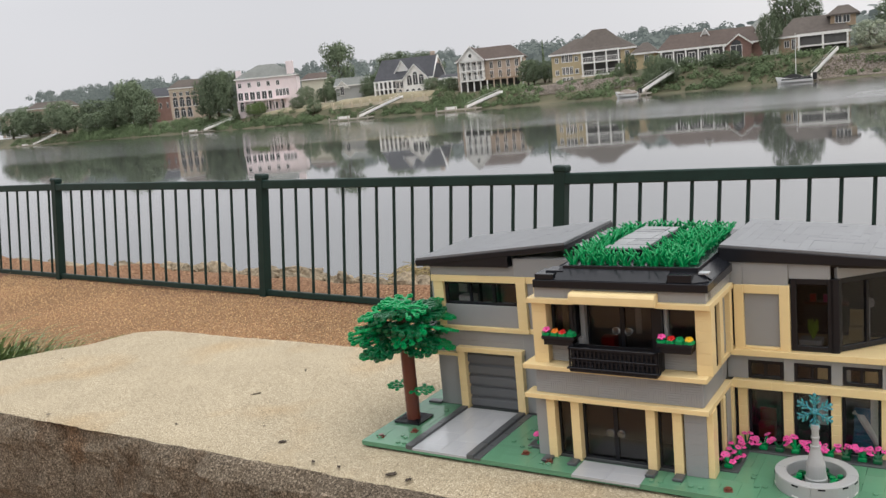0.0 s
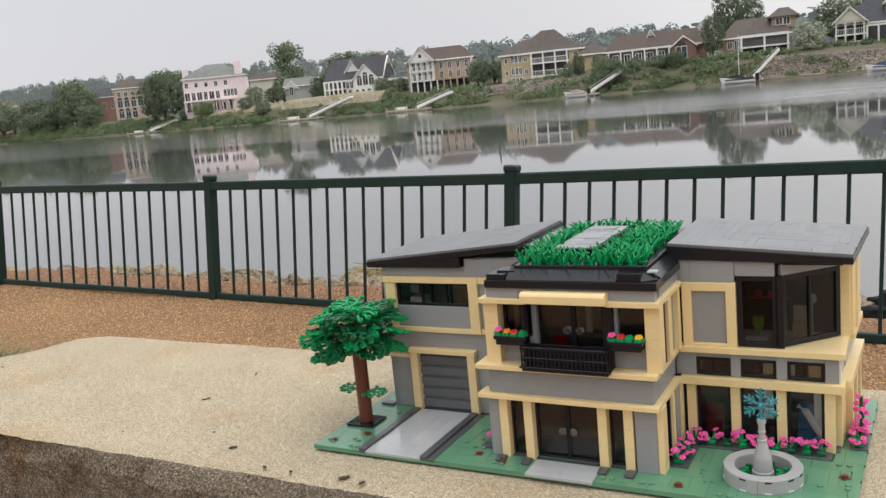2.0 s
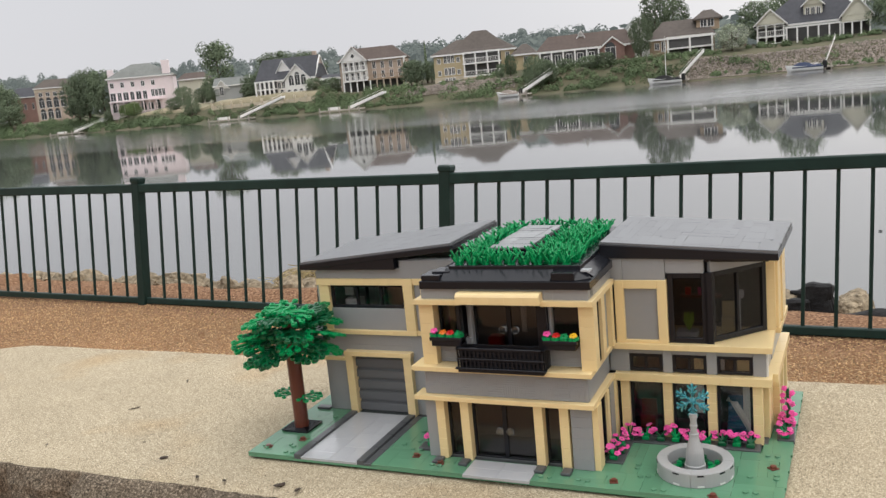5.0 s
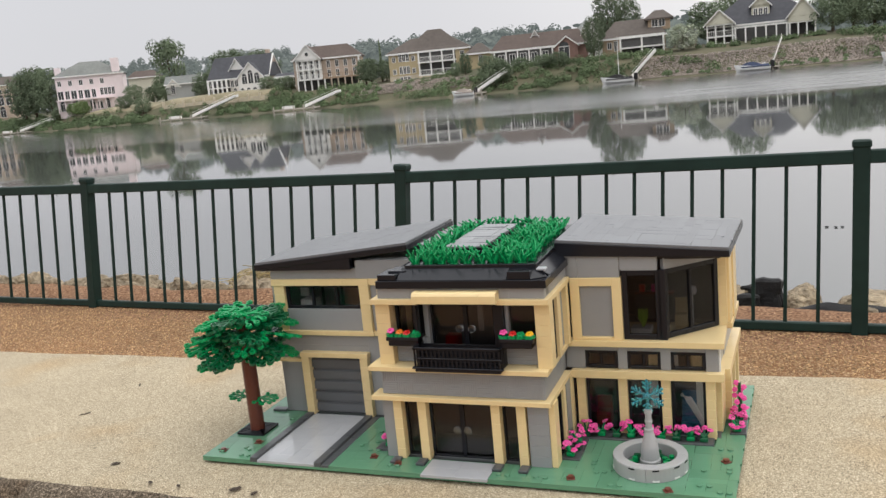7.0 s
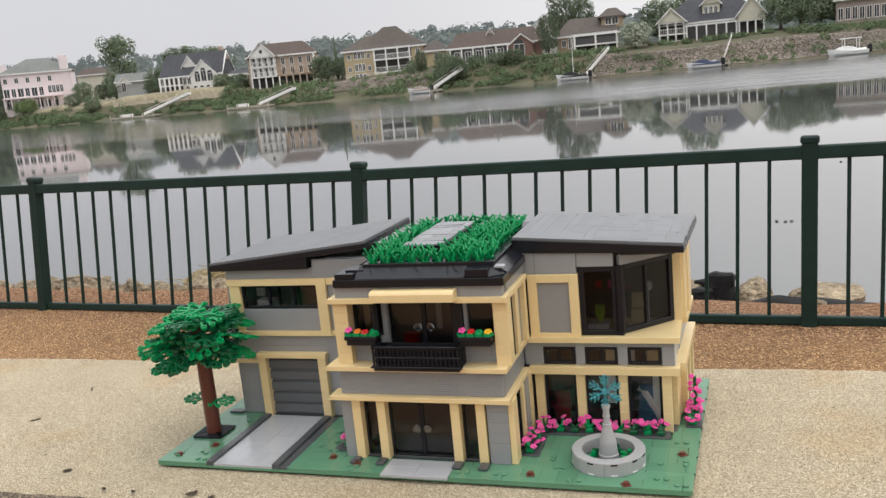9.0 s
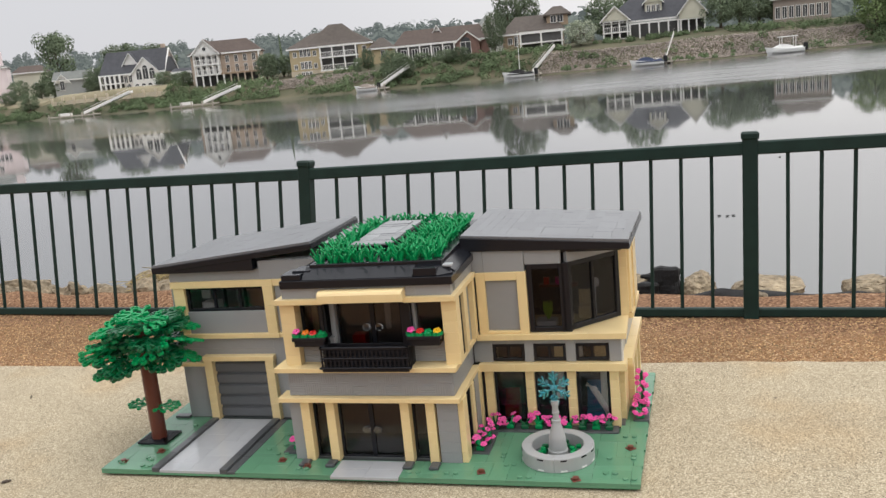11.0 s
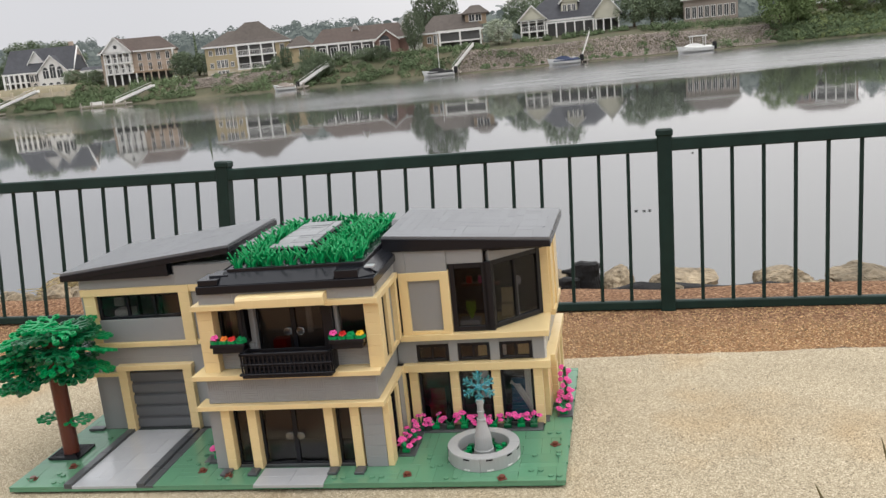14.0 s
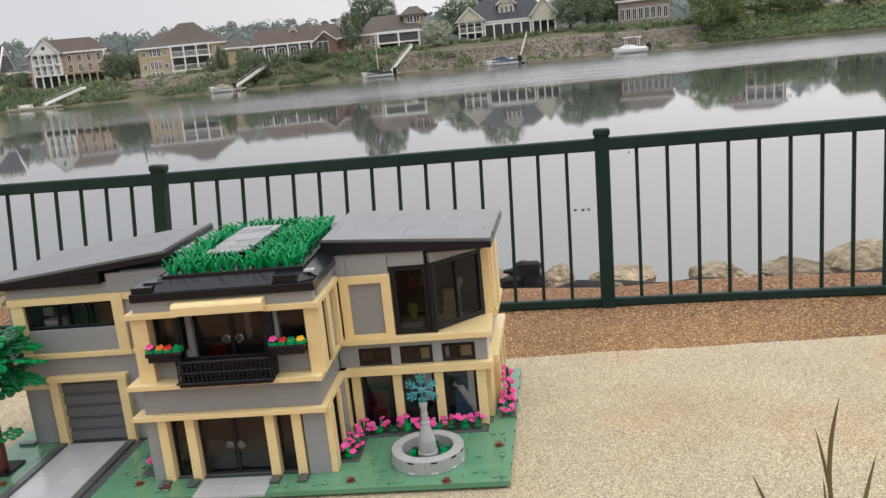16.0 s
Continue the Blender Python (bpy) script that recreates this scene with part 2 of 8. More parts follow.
def ground_material():
    """Gravel path that gives way to bare red soil along the fence."""
    m = GRAVEL
    n, l = m.node_tree.nodes, m.node_tree.links
    b = n["Principled BSDF"]
    pebbles = b.inputs["Base Color"].links[0].from_socket
    tc = n.new("ShaderNodeTexCoord")
    soil = n.new("ShaderNodeTexNoise")
    soil.inputs["Scale"].default_value, soil.inputs["Detail"].default_value = 60, 8
    l.new(tc.outputs["Object"], soil.inputs["Vector"])
    r = n.new("ShaderNodeValToRGB")
    for i, (pos, c) in enumerate(((0.32, (0.075, 0.036, 0.019)), (0.48, (0.19, 0.097, 0.05)), (0.60, (0.31, 0.175, 0.098)), (0.70, (0.47, 0.33, 0.21)))):
        e = r.color_ramp.elements[i] if i < 2 else r.color_ramp.elements.new(pos)
        e.position, e.color = pos, (*c, 1)
    l.new(soil.outputs["Fac"], r.inputs[0])
    sx = n.new("ShaderNodeSeparateXYZ")
    l.new(tc.outputs["Object"], sx.inputs[0])
    k = n.new("ShaderNodeMath")
    k.operation = "MULTIPLY_ADD"
    k.inputs[1].default_value = 0.09
    l.new(sx.outputs["X"], k.inputs[0])
    l.new(sx.outputs["Y"], k.inputs[2])
    wob = n.new("ShaderNodeTexNoise")
    wob.inputs["Scale"].default_value, wob.inputs["Detail"].default_value = 1.3, 6
    l.new(tc.outputs["Object"], wob.inputs["Vector"])
    w = n.new("ShaderNodeMath")
    w.operation = "MULTIPLY_ADD"
    w.inputs[1].default_value = 0.7
    l.new(wob.outputs["Fac"], w.inputs[0])
    l.new(k.outputs[0], w.inputs[2])
    edge = n.new("ShaderNodeMapRange")
    edge.interpolation_type = "SMOOTHSTEP"
    edge.inputs["From Min"].default_value, edge.inputs["From Max"].default_value = 3.72, 3.98
    l.new(w.outputs[0], edge.inputs["Value"])
    mx = n.new("ShaderNodeMixRGB")
    l.new(edge.outputs[0], mx.inputs[0])
    l.new(pebbles, mx.inputs[1])
    l.new(r.outputs[0], mx.inputs[2])
    l.new(mx.outputs[0], b.inputs["Base Color"])


ground_material()
ROCK = mat("bank_rock", (0.275, 0.222, 0.152), 0.95, var=0.65, scale=26, bump=1.0, bscale=30, rand=0.25)
# crown green lifted to put distance haze into the base colour
LEAF = mat("tree_leaves", (0.158, 0.2, 0.126), 0.8, var=0.3, scale=0.4, rand=0.2, island=0.16, spec=0.15)
BUSH = mat("shrub_leaves", (0.128, 0.175, 0.09), 0.8, var=0.45, scale=0.16, island=0.3, spec=0.15)
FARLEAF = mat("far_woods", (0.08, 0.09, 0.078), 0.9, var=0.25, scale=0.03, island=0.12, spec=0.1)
# faint emission puts the distance haze into the leaves themselves
far_haze_glow = FARLEAF.node_tree.nodes["Principled BSDF"]
far_haze_glow.inputs["Emission Color"].default_value, far_haze_glow.inputs["Emission Strength"].default_value = (0.34, 0.40, 0.40, 1), 0.27
BARK = mat("bark", (0.09, 0.07, 0.05), 0.9, var=0.3, scale=3)
TALLGRASS = mat("tall_bank_grass", (0.235, 0.28, 0.12), 0.8, var=0.35, scale=0.2, island=0.15, spec=0.15)
LAWN = mat("far_bank_grass", (0.085, 0.105, 0.052), 0.95, var=0.35, scale=0.25, second=(0.15, 0.125, 0.078))
BLADE = mat("grass_blades", (0.19, 0.265, 0.095), 0.45, var=0.3, scale=6, island=0.5)
OLIVE = mat("olive_grass_blades", (0.17, 0.185, 0.075), 0.5, var=0.3, scale=40, island=0.3, second=(0.22, 0.17, 0.08))
DEADBLADE = mat("dry_grass", (0.34, 0.27, 0.13), 0.8, island=0.3)
CLOTH = mat("black_silt_cloth", (0.012, 0.012, 0.013), 0.8, var=0.4, scale=12, bump=0.5, bscale=40)


def water_material():
    m = bpy.data.materials.new("river_water")
    m.use_nodes = True
    n, l = m.node_tree.nodes, m.node_tree.links
    b = n["Principled BSDF"]
    b.inputs["Base Color"].default_value = (0.085, 0.089, 0.09, 1)
    b.inputs["IOR"].default_value = 1.78
    b.inputs["Specular IOR Level"].default_value = 0.5
    tc = n.new("ShaderNodeTexCoord")
    sx = n.new("ShaderNodeSeparateXYZ")
    l.new(tc.outputs["Object"], sx.inputs[0])
    # a breeze-ruffled belt under the far shore
    belt = n.new("ShaderNodeMapRange")
    belt.interpolation_type = "SMOOTHSTEP"
    belt.inputs["From Min"].default_value, belt.inputs["From Max"].default_value = 49, 61
    streak_at = n.new("ShaderNodeMapping")
    streak_at.inputs["Scale"].default_value = (0.02, 0.09, 1)
    l.new(tc.outputs["Object"], streak_at.inputs[0])
    streak = n.new("ShaderNodeTexNoise")
    streak.inputs["Scale"].default_value, streak.inputs["Detail"].default_value = 1.0, 5
    l.new(streak_at.outputs[0], streak.inputs["Vector"])
    wander = n.new("ShaderNodeMath")
    wander.operation = "MULTIPLY_ADD"
    wander.inputs[1].default_value, wander.inputs[2].default_value = 22.0, -11.0
    l.new(streak.outputs["Fac"], wander.inputs[0])
    shift = n.new("ShaderNodeMath")
    l.new(wander.outputs[0], shift.inputs[0])
    l.new(sx.outputs["Y"], shift.inputs[1])
    l.new(shift.outputs[0], belt.inputs["Value"])
    ro = n.new("ShaderNodeMapRange")
    ro.inputs["To Min"].default_value, ro.inputs["To Max"].default_value = 0.03, 0.36
    # calm again in the lee of the far bank
    back = n.new("ShaderNodeMath")
    back.operation = "MULTIPLY_ADD"
    back.inputs[1].default_value, back.inputs[2].default_value = -0.33, -23.0
    l.new(sx.outputs["X"], back.inputs[0])
    bend = n.new("ShaderNodeMath")
    bend.operation = "MAXIMUM"
    bend.inputs[1].default_value = 0.0
    l.new(back.outputs[0], bend.inputs[0])
    gap = n.new("ShaderNodeMath")
    gap.operation = "SUBTRACT"
    l.new(bend.outputs[0], gap.inputs[0])
    l.new(sx.outputs["Y"], gap.inputs[1])
    lee = n.new("ShaderNodeMapRange")
    lee.inputs["From Min"].default_value, lee.inputs["From Max"].default_value = -146, -76
    l.new(gap.outputs[0], lee.inputs["Value"])
    ruffle = n.new("ShaderNodeMath")
    ruffle.operation = "MULTIPLY"
    l.new(lee.outputs[0], ruffle.inputs[0])
    l.new(belt.outputs[0], ruffle.inputs[1])
    # gusts: lighter and darker streaks within the belt, weaker down the river
    gust_at = n.new("ShaderNodeMapping")
    gust_at.inputs["Scale"].default_value = (0.08, 1.0, 1)
    l.new(tc.outputs["Object"], gust_at.inputs[0])
    gust = n.new("ShaderNodeTexNoise")
    gust.inputs["Scale"].default_value, gust.inputs["Detail"].default_value = 1.0, 6
    l.new(gust_at.outputs[0], gust.inputs["Vector"])
    gusty = n.new("ShaderNodeMapRange")
    gusty.inputs["From Min"].default_value, gusty.inputs["From Max"].default_value = 0.35, 0.6
    gusty.inputs["To Min"].default_value, gusty.inputs["To Max"].default_value = 0.6, 1.0
    l.new(gust.outputs["Fac"], gusty.inputs["Value"])
    along = n.new("ShaderNodeMapRange")
    along.inputs["From Min"].default_value, along.inputs["From Max"].default_value = -36, 8
    along.inputs["To Min"].default_value, along.inputs["To Max"].default_value = 0.22, 1.0
    l.new(sx.outputs["X"], along.inputs["Value"])
    for factor in (gusty, along):
        more = n.new("ShaderNodeMath")
        more.operation = "MULTIPLY"
        l.new(ruffle.outputs[0], more.inputs[0])
        l.new(factor.outputs[0], more.inputs[1])
        ruffle = more
    l.new(ruffle.outputs[0], ro.inputs["Value"])
    l.new(ro.outputs[0], b.inputs["Roughness"])
    mp = n.new("ShaderNodeMapping")
    mp.inputs["Scale"].default_value = (0.5, 1.6, 1)
    l.new(tc.outputs["Object"], mp.inputs[0])
    ns = n.new("ShaderNodeTexNoise")
    ns.inputs["Scale"].default_value, ns.inputs["Detail"].default_value = 1.4, 4
    l.new(mp.outputs[0], ns.inputs["Vector"])
    bs = n.new("ShaderNodeMapRange")
    bs.inputs["To Min"].default_value, bs.inputs["To Max"].default_value = 0.012, 1.0
    l.new(ruffle.outputs[0], bs.inputs["Value"])
    bp = n.new("ShaderNodeBump")
    bp.inputs["Distance"].default_value = 0.05
    l.new(bs.outputs[0], bp.inputs["Strength"])
    l.new(ns.outputs["Fac"], bp.inputs["Height"])
    l.new(bp.outputs[0], b.inputs["Normal"])
    return m


WATER = water_material()


# ---- mesh helpers ----
def finish(name, bm, material, parent=None, label="", smooth=False):
    bmesh.ops.recalc_face_normals(bm, faces=bm.faces)
    me = bpy.data.meshes.new(name)
    bm.to_mesh(me)
    bm.free()
    me.materials.append(material)
    if smooth:
        me.shade_smooth()
    ob = new(name, me)
    if parent:
        ob.parent = parent
    if label:
        ob["label"] = label
    return ob


def part(name, bm, material, parent, label="", smooth=False):
    return finish(name, bm, material, parent, label, smooth)


def empty(name, m, label, category, group="", kind=""):
    ob = new(name)
    ob.matrix_world = m
    return tagged(ob, label, category, group, kind)


def cbox(bm, x0, x1, y0, y1, z0, z1, b=0.0, m=None):
    """A box with chamfered edges."""
    c = Vector(((x0 + x1) / 2, (y0 + y1) / 2, (z0 + z1) / 2))
    h = Vector((abs(x1 - x0) / 2, abs(y1 - y0) / 2, abs(z1 - z0) / 2))
    b = min(b, 0.45 * min(h))
    v = {}
    for sx in (-1, 1):
        for sy in (-1, 1):
            for sz in (-1, 1):
                for a in range(3):
                    p = [h[i] - (0 if i == a else b) for i in range(3)]
                    q = c + Vector((sx * p[0], sy * p[1], sz * p[2]))
                    if b <= 0 and a > 0:
                        v[sx, sy, sz, a] = v[sx, sy, sz, 0]
                        continue
                    v[sx, sy, sz, a] = bm.verts.new(m @ q if m else q)

    def face(*k):
        vs = [v[i] for i in k]
        if len(set(vs)) == len(vs):
            bm.faces.new(vs)

    for s in (-1, 1):
        o = (lambda *k: k) if s > 0 else (lambda *k: tuple(reversed(k)))
        face(*o((s, -1, -1, 0), (s, 1, -1, 0), (s, 1, 1, 0), (s, -1, 1, 0)))
        face(*o((1, s, -1, 1), (-1, s, -1, 1), (-1, s, 1, 1), (1, s, 1, 1)))
        face(*o((-1, -1, s, 2), (1, -1, s, 2), (1, 1, s, 2), (-1, 1, s, 2)))
    if b > 0:
        for a in (-1, 1):
            for c2 in (-1, 1):
                face((a, c2, -1, 0), (a, c2, -1, 1), (a, c2, 1, 1), (a, c2, 1, 0))
                face((-1, a, c2, 2), (-1, a, c2, 1), (1, a, c2, 1), (1, a, c2, 2))
                face((a, -1, c2, 0), (a, -1, c2, 2), (a, 1, c2, 2), (a, 1, c2, 0))
        for sx in (-1, 1):
            for sy in (-1, 1):
                for sz in (-1, 1):
                    k = [(sx, sy, sz, 0), (sx, sy, sz, 1), (sx, sy, sz, 2)]
                    face(*(k if sx * sy * sz > 0 else k[::-1]))


def tube(bm, pts, radii, seg=8, caps=True):
    """A tube through points with a radius at each."""
    rings = []
    pts = [Vector(p) for p in pts]
    for i, p in enumerate(pts):
        d = (pts[min(i + 1, len(pts) - 1)] - pts[max(i - 1, 0)]).normalized()
        a = d.orthogonal().normalized() if abs(d.z) < 0.99 else Vector((1, 0, 0))
        a = (a - d * a.dot(d)).normalized()
        c = d.cross(a)
        rings.append([bm.verts.new(p + radii[i] * (a * math.cos(2 * math.pi * k / seg) + c * math.sin(2 * math.pi * k / seg))) for k in range(seg)])
    for r, s in zip(rings, rings[1:]):
        for k in range(seg):
            bm.faces.new((r[k], r[(k + 1) % seg], s[(k + 1) % seg], s[k]))
    if caps:
        bm.faces.new(rings[0][::-1])
        bm.faces.new(rings[-1])


def lathe(bm, prof, seg=32, centre=(0, 0, 0)):
    """Turns a profile of (radius, height) about z."""
    c = Vector(centre)
    rings = [[bm.verts.new(c + Vector((r * math.cos(2 * math.pi * k / seg), r * math.sin(2 * math.pi * k / seg), z))) for k in range(seg)] for r, z in prof]
    for r, s in zip(rings, rings[1:]):
        for k in range(seg):
            bm.faces.new((r[k], r[(k + 1) % seg], s[(k + 1) % seg], s[k]))
    return rings


def blob(bm, c, r, rnd, sub=1, squash=1.0, rough=0.25):
    """An uneven lump, for stones."""
    res = bmesh.ops.create_icosphere(bm, subdivisions=sub, radius=1.0)
    off = Vector((rnd.uniform(0, 50), rnd.uniform(0, 50), rnd.uniform(0, 50)))
    for v in res["verts"]:
        k = 1 + rough * (noise.noise(v.co * 1.3 + off) * 1.6 + 0.5 * noise.noise(v.co * 3.1 + off))
        v.co = Vector((v.co.x * r[0] * k, v.co.y * r[1] * k, v.co.z * r[2] * k * squash)) + Vector(c)


# ---- ground, river, far shore ----
SHORE = [(-900, 470), (-520, 305), (-420, 262), (-330, 238), (-262, 213), (-195, 187), (-150, 172), (-120, 165), (-90, 159), (-56, 151), (-22, 147), (0, 149), (20, 146), (36, 150), (48, 152), (62, 146), (90, 138), (150, 130), (400, 120), (900, 100)]
WATER_Z = -1.03


def shore_y(x):
    for (x0, y0), (x1, y1) in zip(SHORE, SHORE[1:]):
        if x0 <= x <= x1:
            return y0 + (y1 - y0) * (x - x0) / (x1 - x0)
    return SHORE[0][1] if x < SHORE[0][0] else SHORE[-1][1]


def far_height(x, s):
    """Height of the far land s metres behind its shoreline."""
    wob = noise.noise(Vector((x * 0.05, s * 0.05, 0)))
    if s < 0:
        return WATER_Z + 0.25 * s
    k = min(1.0, s / 9.0)
    k = k * k * (3 - 2 * k)
    z = WATER_Z + 0.15 + k * (3.6 + 0.5 * wob)
    if -141 < x < -102 and 6.2 < s < 13:
        z += 0.9
    if s > 9:
        z += (min(s, 22) - 9) / 13 * 1.4
    if s > 45:
        z += min(1.0, (s - 45) / 300) * (9 + 4 * wob)
    return z


def make_ground():
    bm = bmesh.new()
    xs = [-3000, -1500, -900, -500, -200, -80, -40, -25] + [-16 + i * 0.16 for i in range(150)] + [9, 12, 16, 25, 40, 80, 200, 500, 900, 1500, 3000]
    ys = [-3000, -1000, -300, -80, -20, -8, -3, -1, 0, 1, 2, 2.6] + [3.0 + 0.13 * i for i in range(28)] + [7, 8.5, 11]
    rows = []
    for y in ys:
        row = []
        for x in xs:
            edge = 4.25 - 0.09 * max(-40, min(40, x)) - 0.08 * max(0, min(1, x))
            d = y - edge
            z = 0.0
            if d > 0:
                z = -0.42 * d
                z = max(z, -2.2)
            if abs(x) < 30 and y > -20:
                z += 0.02 * noise.noise(Vector((x * 0.7, y * 0.7, 3)))
                if d > -0.55 and y < 7:
                    k = min(1, (d + 0.55) / 0.4) * min(1, max(0.1, (0.8 - x) / 2))
                    z += k * (0.05 * noise.noise(Vector((x * 2.3, y * 2.3, 5))) + 0.025 * noise.noise(Vector((x * 6, y * 6, 2))) + 0.13 * max(0, noise.noise(Vector((x * 1.1, y * 1.3, 8)))))
            row.append(bm.verts.new((x, y, z)))
        rows.append(row)
    for r, s in zip(rows, rows[1:]):
        for i in range(len(xs) - 1):
            bm.faces.new((r[i], r[i + 1], s[i + 1], s[i]))
    ob = finish("ground", bm, GRAVEL)
    ob.data.shade_smooth()
    tagged(ob, "red soil bank and tan pea gravel path beside the river", "ground", kind="structure")

    bm = bmesh.new()
    vs = [bm.verts.new(p) for p in ((-3000, 4, WATER_Z), (3000, 4, WATER_Z), (3000, 900, WATER_Z), (-3000, 900, WATER_Z))]
    bm.faces.new(vs)
    tagged(finish("water", bm, WATER), "calm grey river reflecting the far shore", "river", kind="structure")

    bm = bmesh.new()
    xs = [-900, -700, -600] + [-520 + 8 * i for i in range(90)] + [220, 300, 450, 700, 1000]
    ss = [-8, -2, 0, 1.2, 2.5, 4, 6, 8, 10, 13, 17, 22, 30, 45, 70, 110, 170, 260, 400, 900, 2200]
    rows = [[bm.verts.new((x, shore_y(x) + s, far_height(x, s) + (0.35 * noise.noise(Vector((x * 0.31, s * 0.4, 9))) if 0 < s < 40 else 0))) for x in xs] for s in ss]
    for r, s in zip(rows, rows[1:]):
        for i in range(len(xs) - 1):
            bm.faces.new((r[i], r[i + 1], s[i + 1], s[i]))
    ob = finish("far_bank", bm, LAWN, smooth=True)
    tagged(ob, "grassy far river bank rising to wooded hills", "river bank", kind="structure")


make_ground()


def make_slab():
    """The long rough-cut stone block that carries the model."""
    rnd = random.Random(5)
    root = empty("stone_block", pose(0, 0, 0), "long pale rough-cut stone block with a flat speckled top", "stone block")
    left, right, front, back = -0.80, 1.75, -0.059, 0.320
    n, m = 320, 40

    def outline(u, v):
        y = front + (back - front) * v
        end = left - 0.13 + 0.62 * max(0, y + 0.068) - (0.62 - 0.28) * max(0, y - 0.22)
        x = end + (right - end) * u
        y -= 0.06 * max(0, (-0.66 - x) / 0.1) ** 1.6 * max(0, v - 0.6) / 0.4
        y += (0.004 * noise.noise(Vector((x * 9, v * 3, 1))) + 0.003 * noise.noise(Vector((x * 30, v * 3, 1))) + 0.0022 * noise.noise(Vector((x * 90, v * 3, 6)))) * abs(2 * v - 1)
        if u < 0.06:
            x += (0.06 - u) / 0.06 * 0.01 * noise.noise(Vector((1, y * 12, 4)))
        return x, y

    bm = bmesh.new()
    grid = []
    for i in range(n + 1):
        row = []
        for j in range(m + 1):
            x, y = outline(i / n, j / m)
            e = min(j, m - j, i, n - i)
            drop = 0.006 if e == 0 else 0.0015 if e == 1 else 0.0
            row.append(bm.verts.new((x, y, SLAB - drop - 0.0005 + (0.0008 * noise.noise(Vector((x * 8, y * 8, 0))) if e > 1 and not (-0.02 < x < 0.54) else 0) - (0.0004 if e > 1 else 0))))
        grid.append(row)
    for i in range(n):
        for j in range(m):
            bm.faces.new((grid[i][j], grid[i + 1][j], grid[i + 1][j + 1], grid[i][j + 1]))
    part("top_face", bm, STONE, root, "pale tan speckled stone top", smooth=True)
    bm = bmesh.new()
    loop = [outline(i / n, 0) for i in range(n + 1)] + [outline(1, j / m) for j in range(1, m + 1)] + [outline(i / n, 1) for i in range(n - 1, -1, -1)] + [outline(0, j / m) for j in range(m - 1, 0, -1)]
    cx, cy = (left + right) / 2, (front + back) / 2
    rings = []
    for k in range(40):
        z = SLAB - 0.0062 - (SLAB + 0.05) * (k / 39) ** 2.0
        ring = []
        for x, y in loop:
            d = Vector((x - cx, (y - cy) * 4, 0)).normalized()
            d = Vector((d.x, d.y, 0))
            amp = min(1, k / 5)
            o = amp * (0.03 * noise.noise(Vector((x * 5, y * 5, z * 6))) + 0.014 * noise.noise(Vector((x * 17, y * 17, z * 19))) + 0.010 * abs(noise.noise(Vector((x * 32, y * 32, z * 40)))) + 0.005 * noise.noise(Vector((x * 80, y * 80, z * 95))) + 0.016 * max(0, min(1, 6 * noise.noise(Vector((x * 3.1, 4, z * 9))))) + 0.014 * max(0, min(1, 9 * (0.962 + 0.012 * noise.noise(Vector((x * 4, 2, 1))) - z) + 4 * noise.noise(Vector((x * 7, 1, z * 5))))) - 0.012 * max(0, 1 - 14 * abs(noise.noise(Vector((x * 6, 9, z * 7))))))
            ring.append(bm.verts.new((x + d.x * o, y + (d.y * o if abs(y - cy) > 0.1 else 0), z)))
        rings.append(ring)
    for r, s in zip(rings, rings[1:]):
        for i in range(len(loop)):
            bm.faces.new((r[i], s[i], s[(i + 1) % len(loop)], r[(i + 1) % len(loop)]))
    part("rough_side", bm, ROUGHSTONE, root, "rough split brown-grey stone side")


make_slab()

# ---- fence ----
# foot and head of each post; the line leans a little towards the river
POSTS = [((-13.2, 4.85, 0), (-12.95, 4.9, 1.0)), ((-10.2, 4.56, 0), (-10.0, 4.61, 0.99)), ((-6.99, 4.30, 0), (-6.86, 4.34, 0.985)), ((-4.07, 4.055, 0), (-3.985, 4.095, 0.95)), ((-1.52, 3.85, 0), (-1.448, 3.885, 0.93)), ((0.93, 3.66, 0), (0.946, 3.70, 0.932)), ((3.24, 3.47, 0), (3.255, 3.51, 0.932)), ((5.6, 3.28, 0), (5.62, 3.32, 0.932))]
TALL = 0.938


def stand(foot, head, ang):
    """A pose at foot whose z reaches to head, with a stretch to its length."""
    up = head - foot
    z = up.normalized()
    x = Vector((math.cos(ang), math.sin(ang), 0))
    x = (x - z * x.dot(z)).normalized()
    y = z.cross(x)
    m = Matrix((x, y, z)).transposed().to_4x4()
    return Matrix.Translation(foot) @ m @ Matrix.Diagonal((1, 1, up.length / TALL, 1))


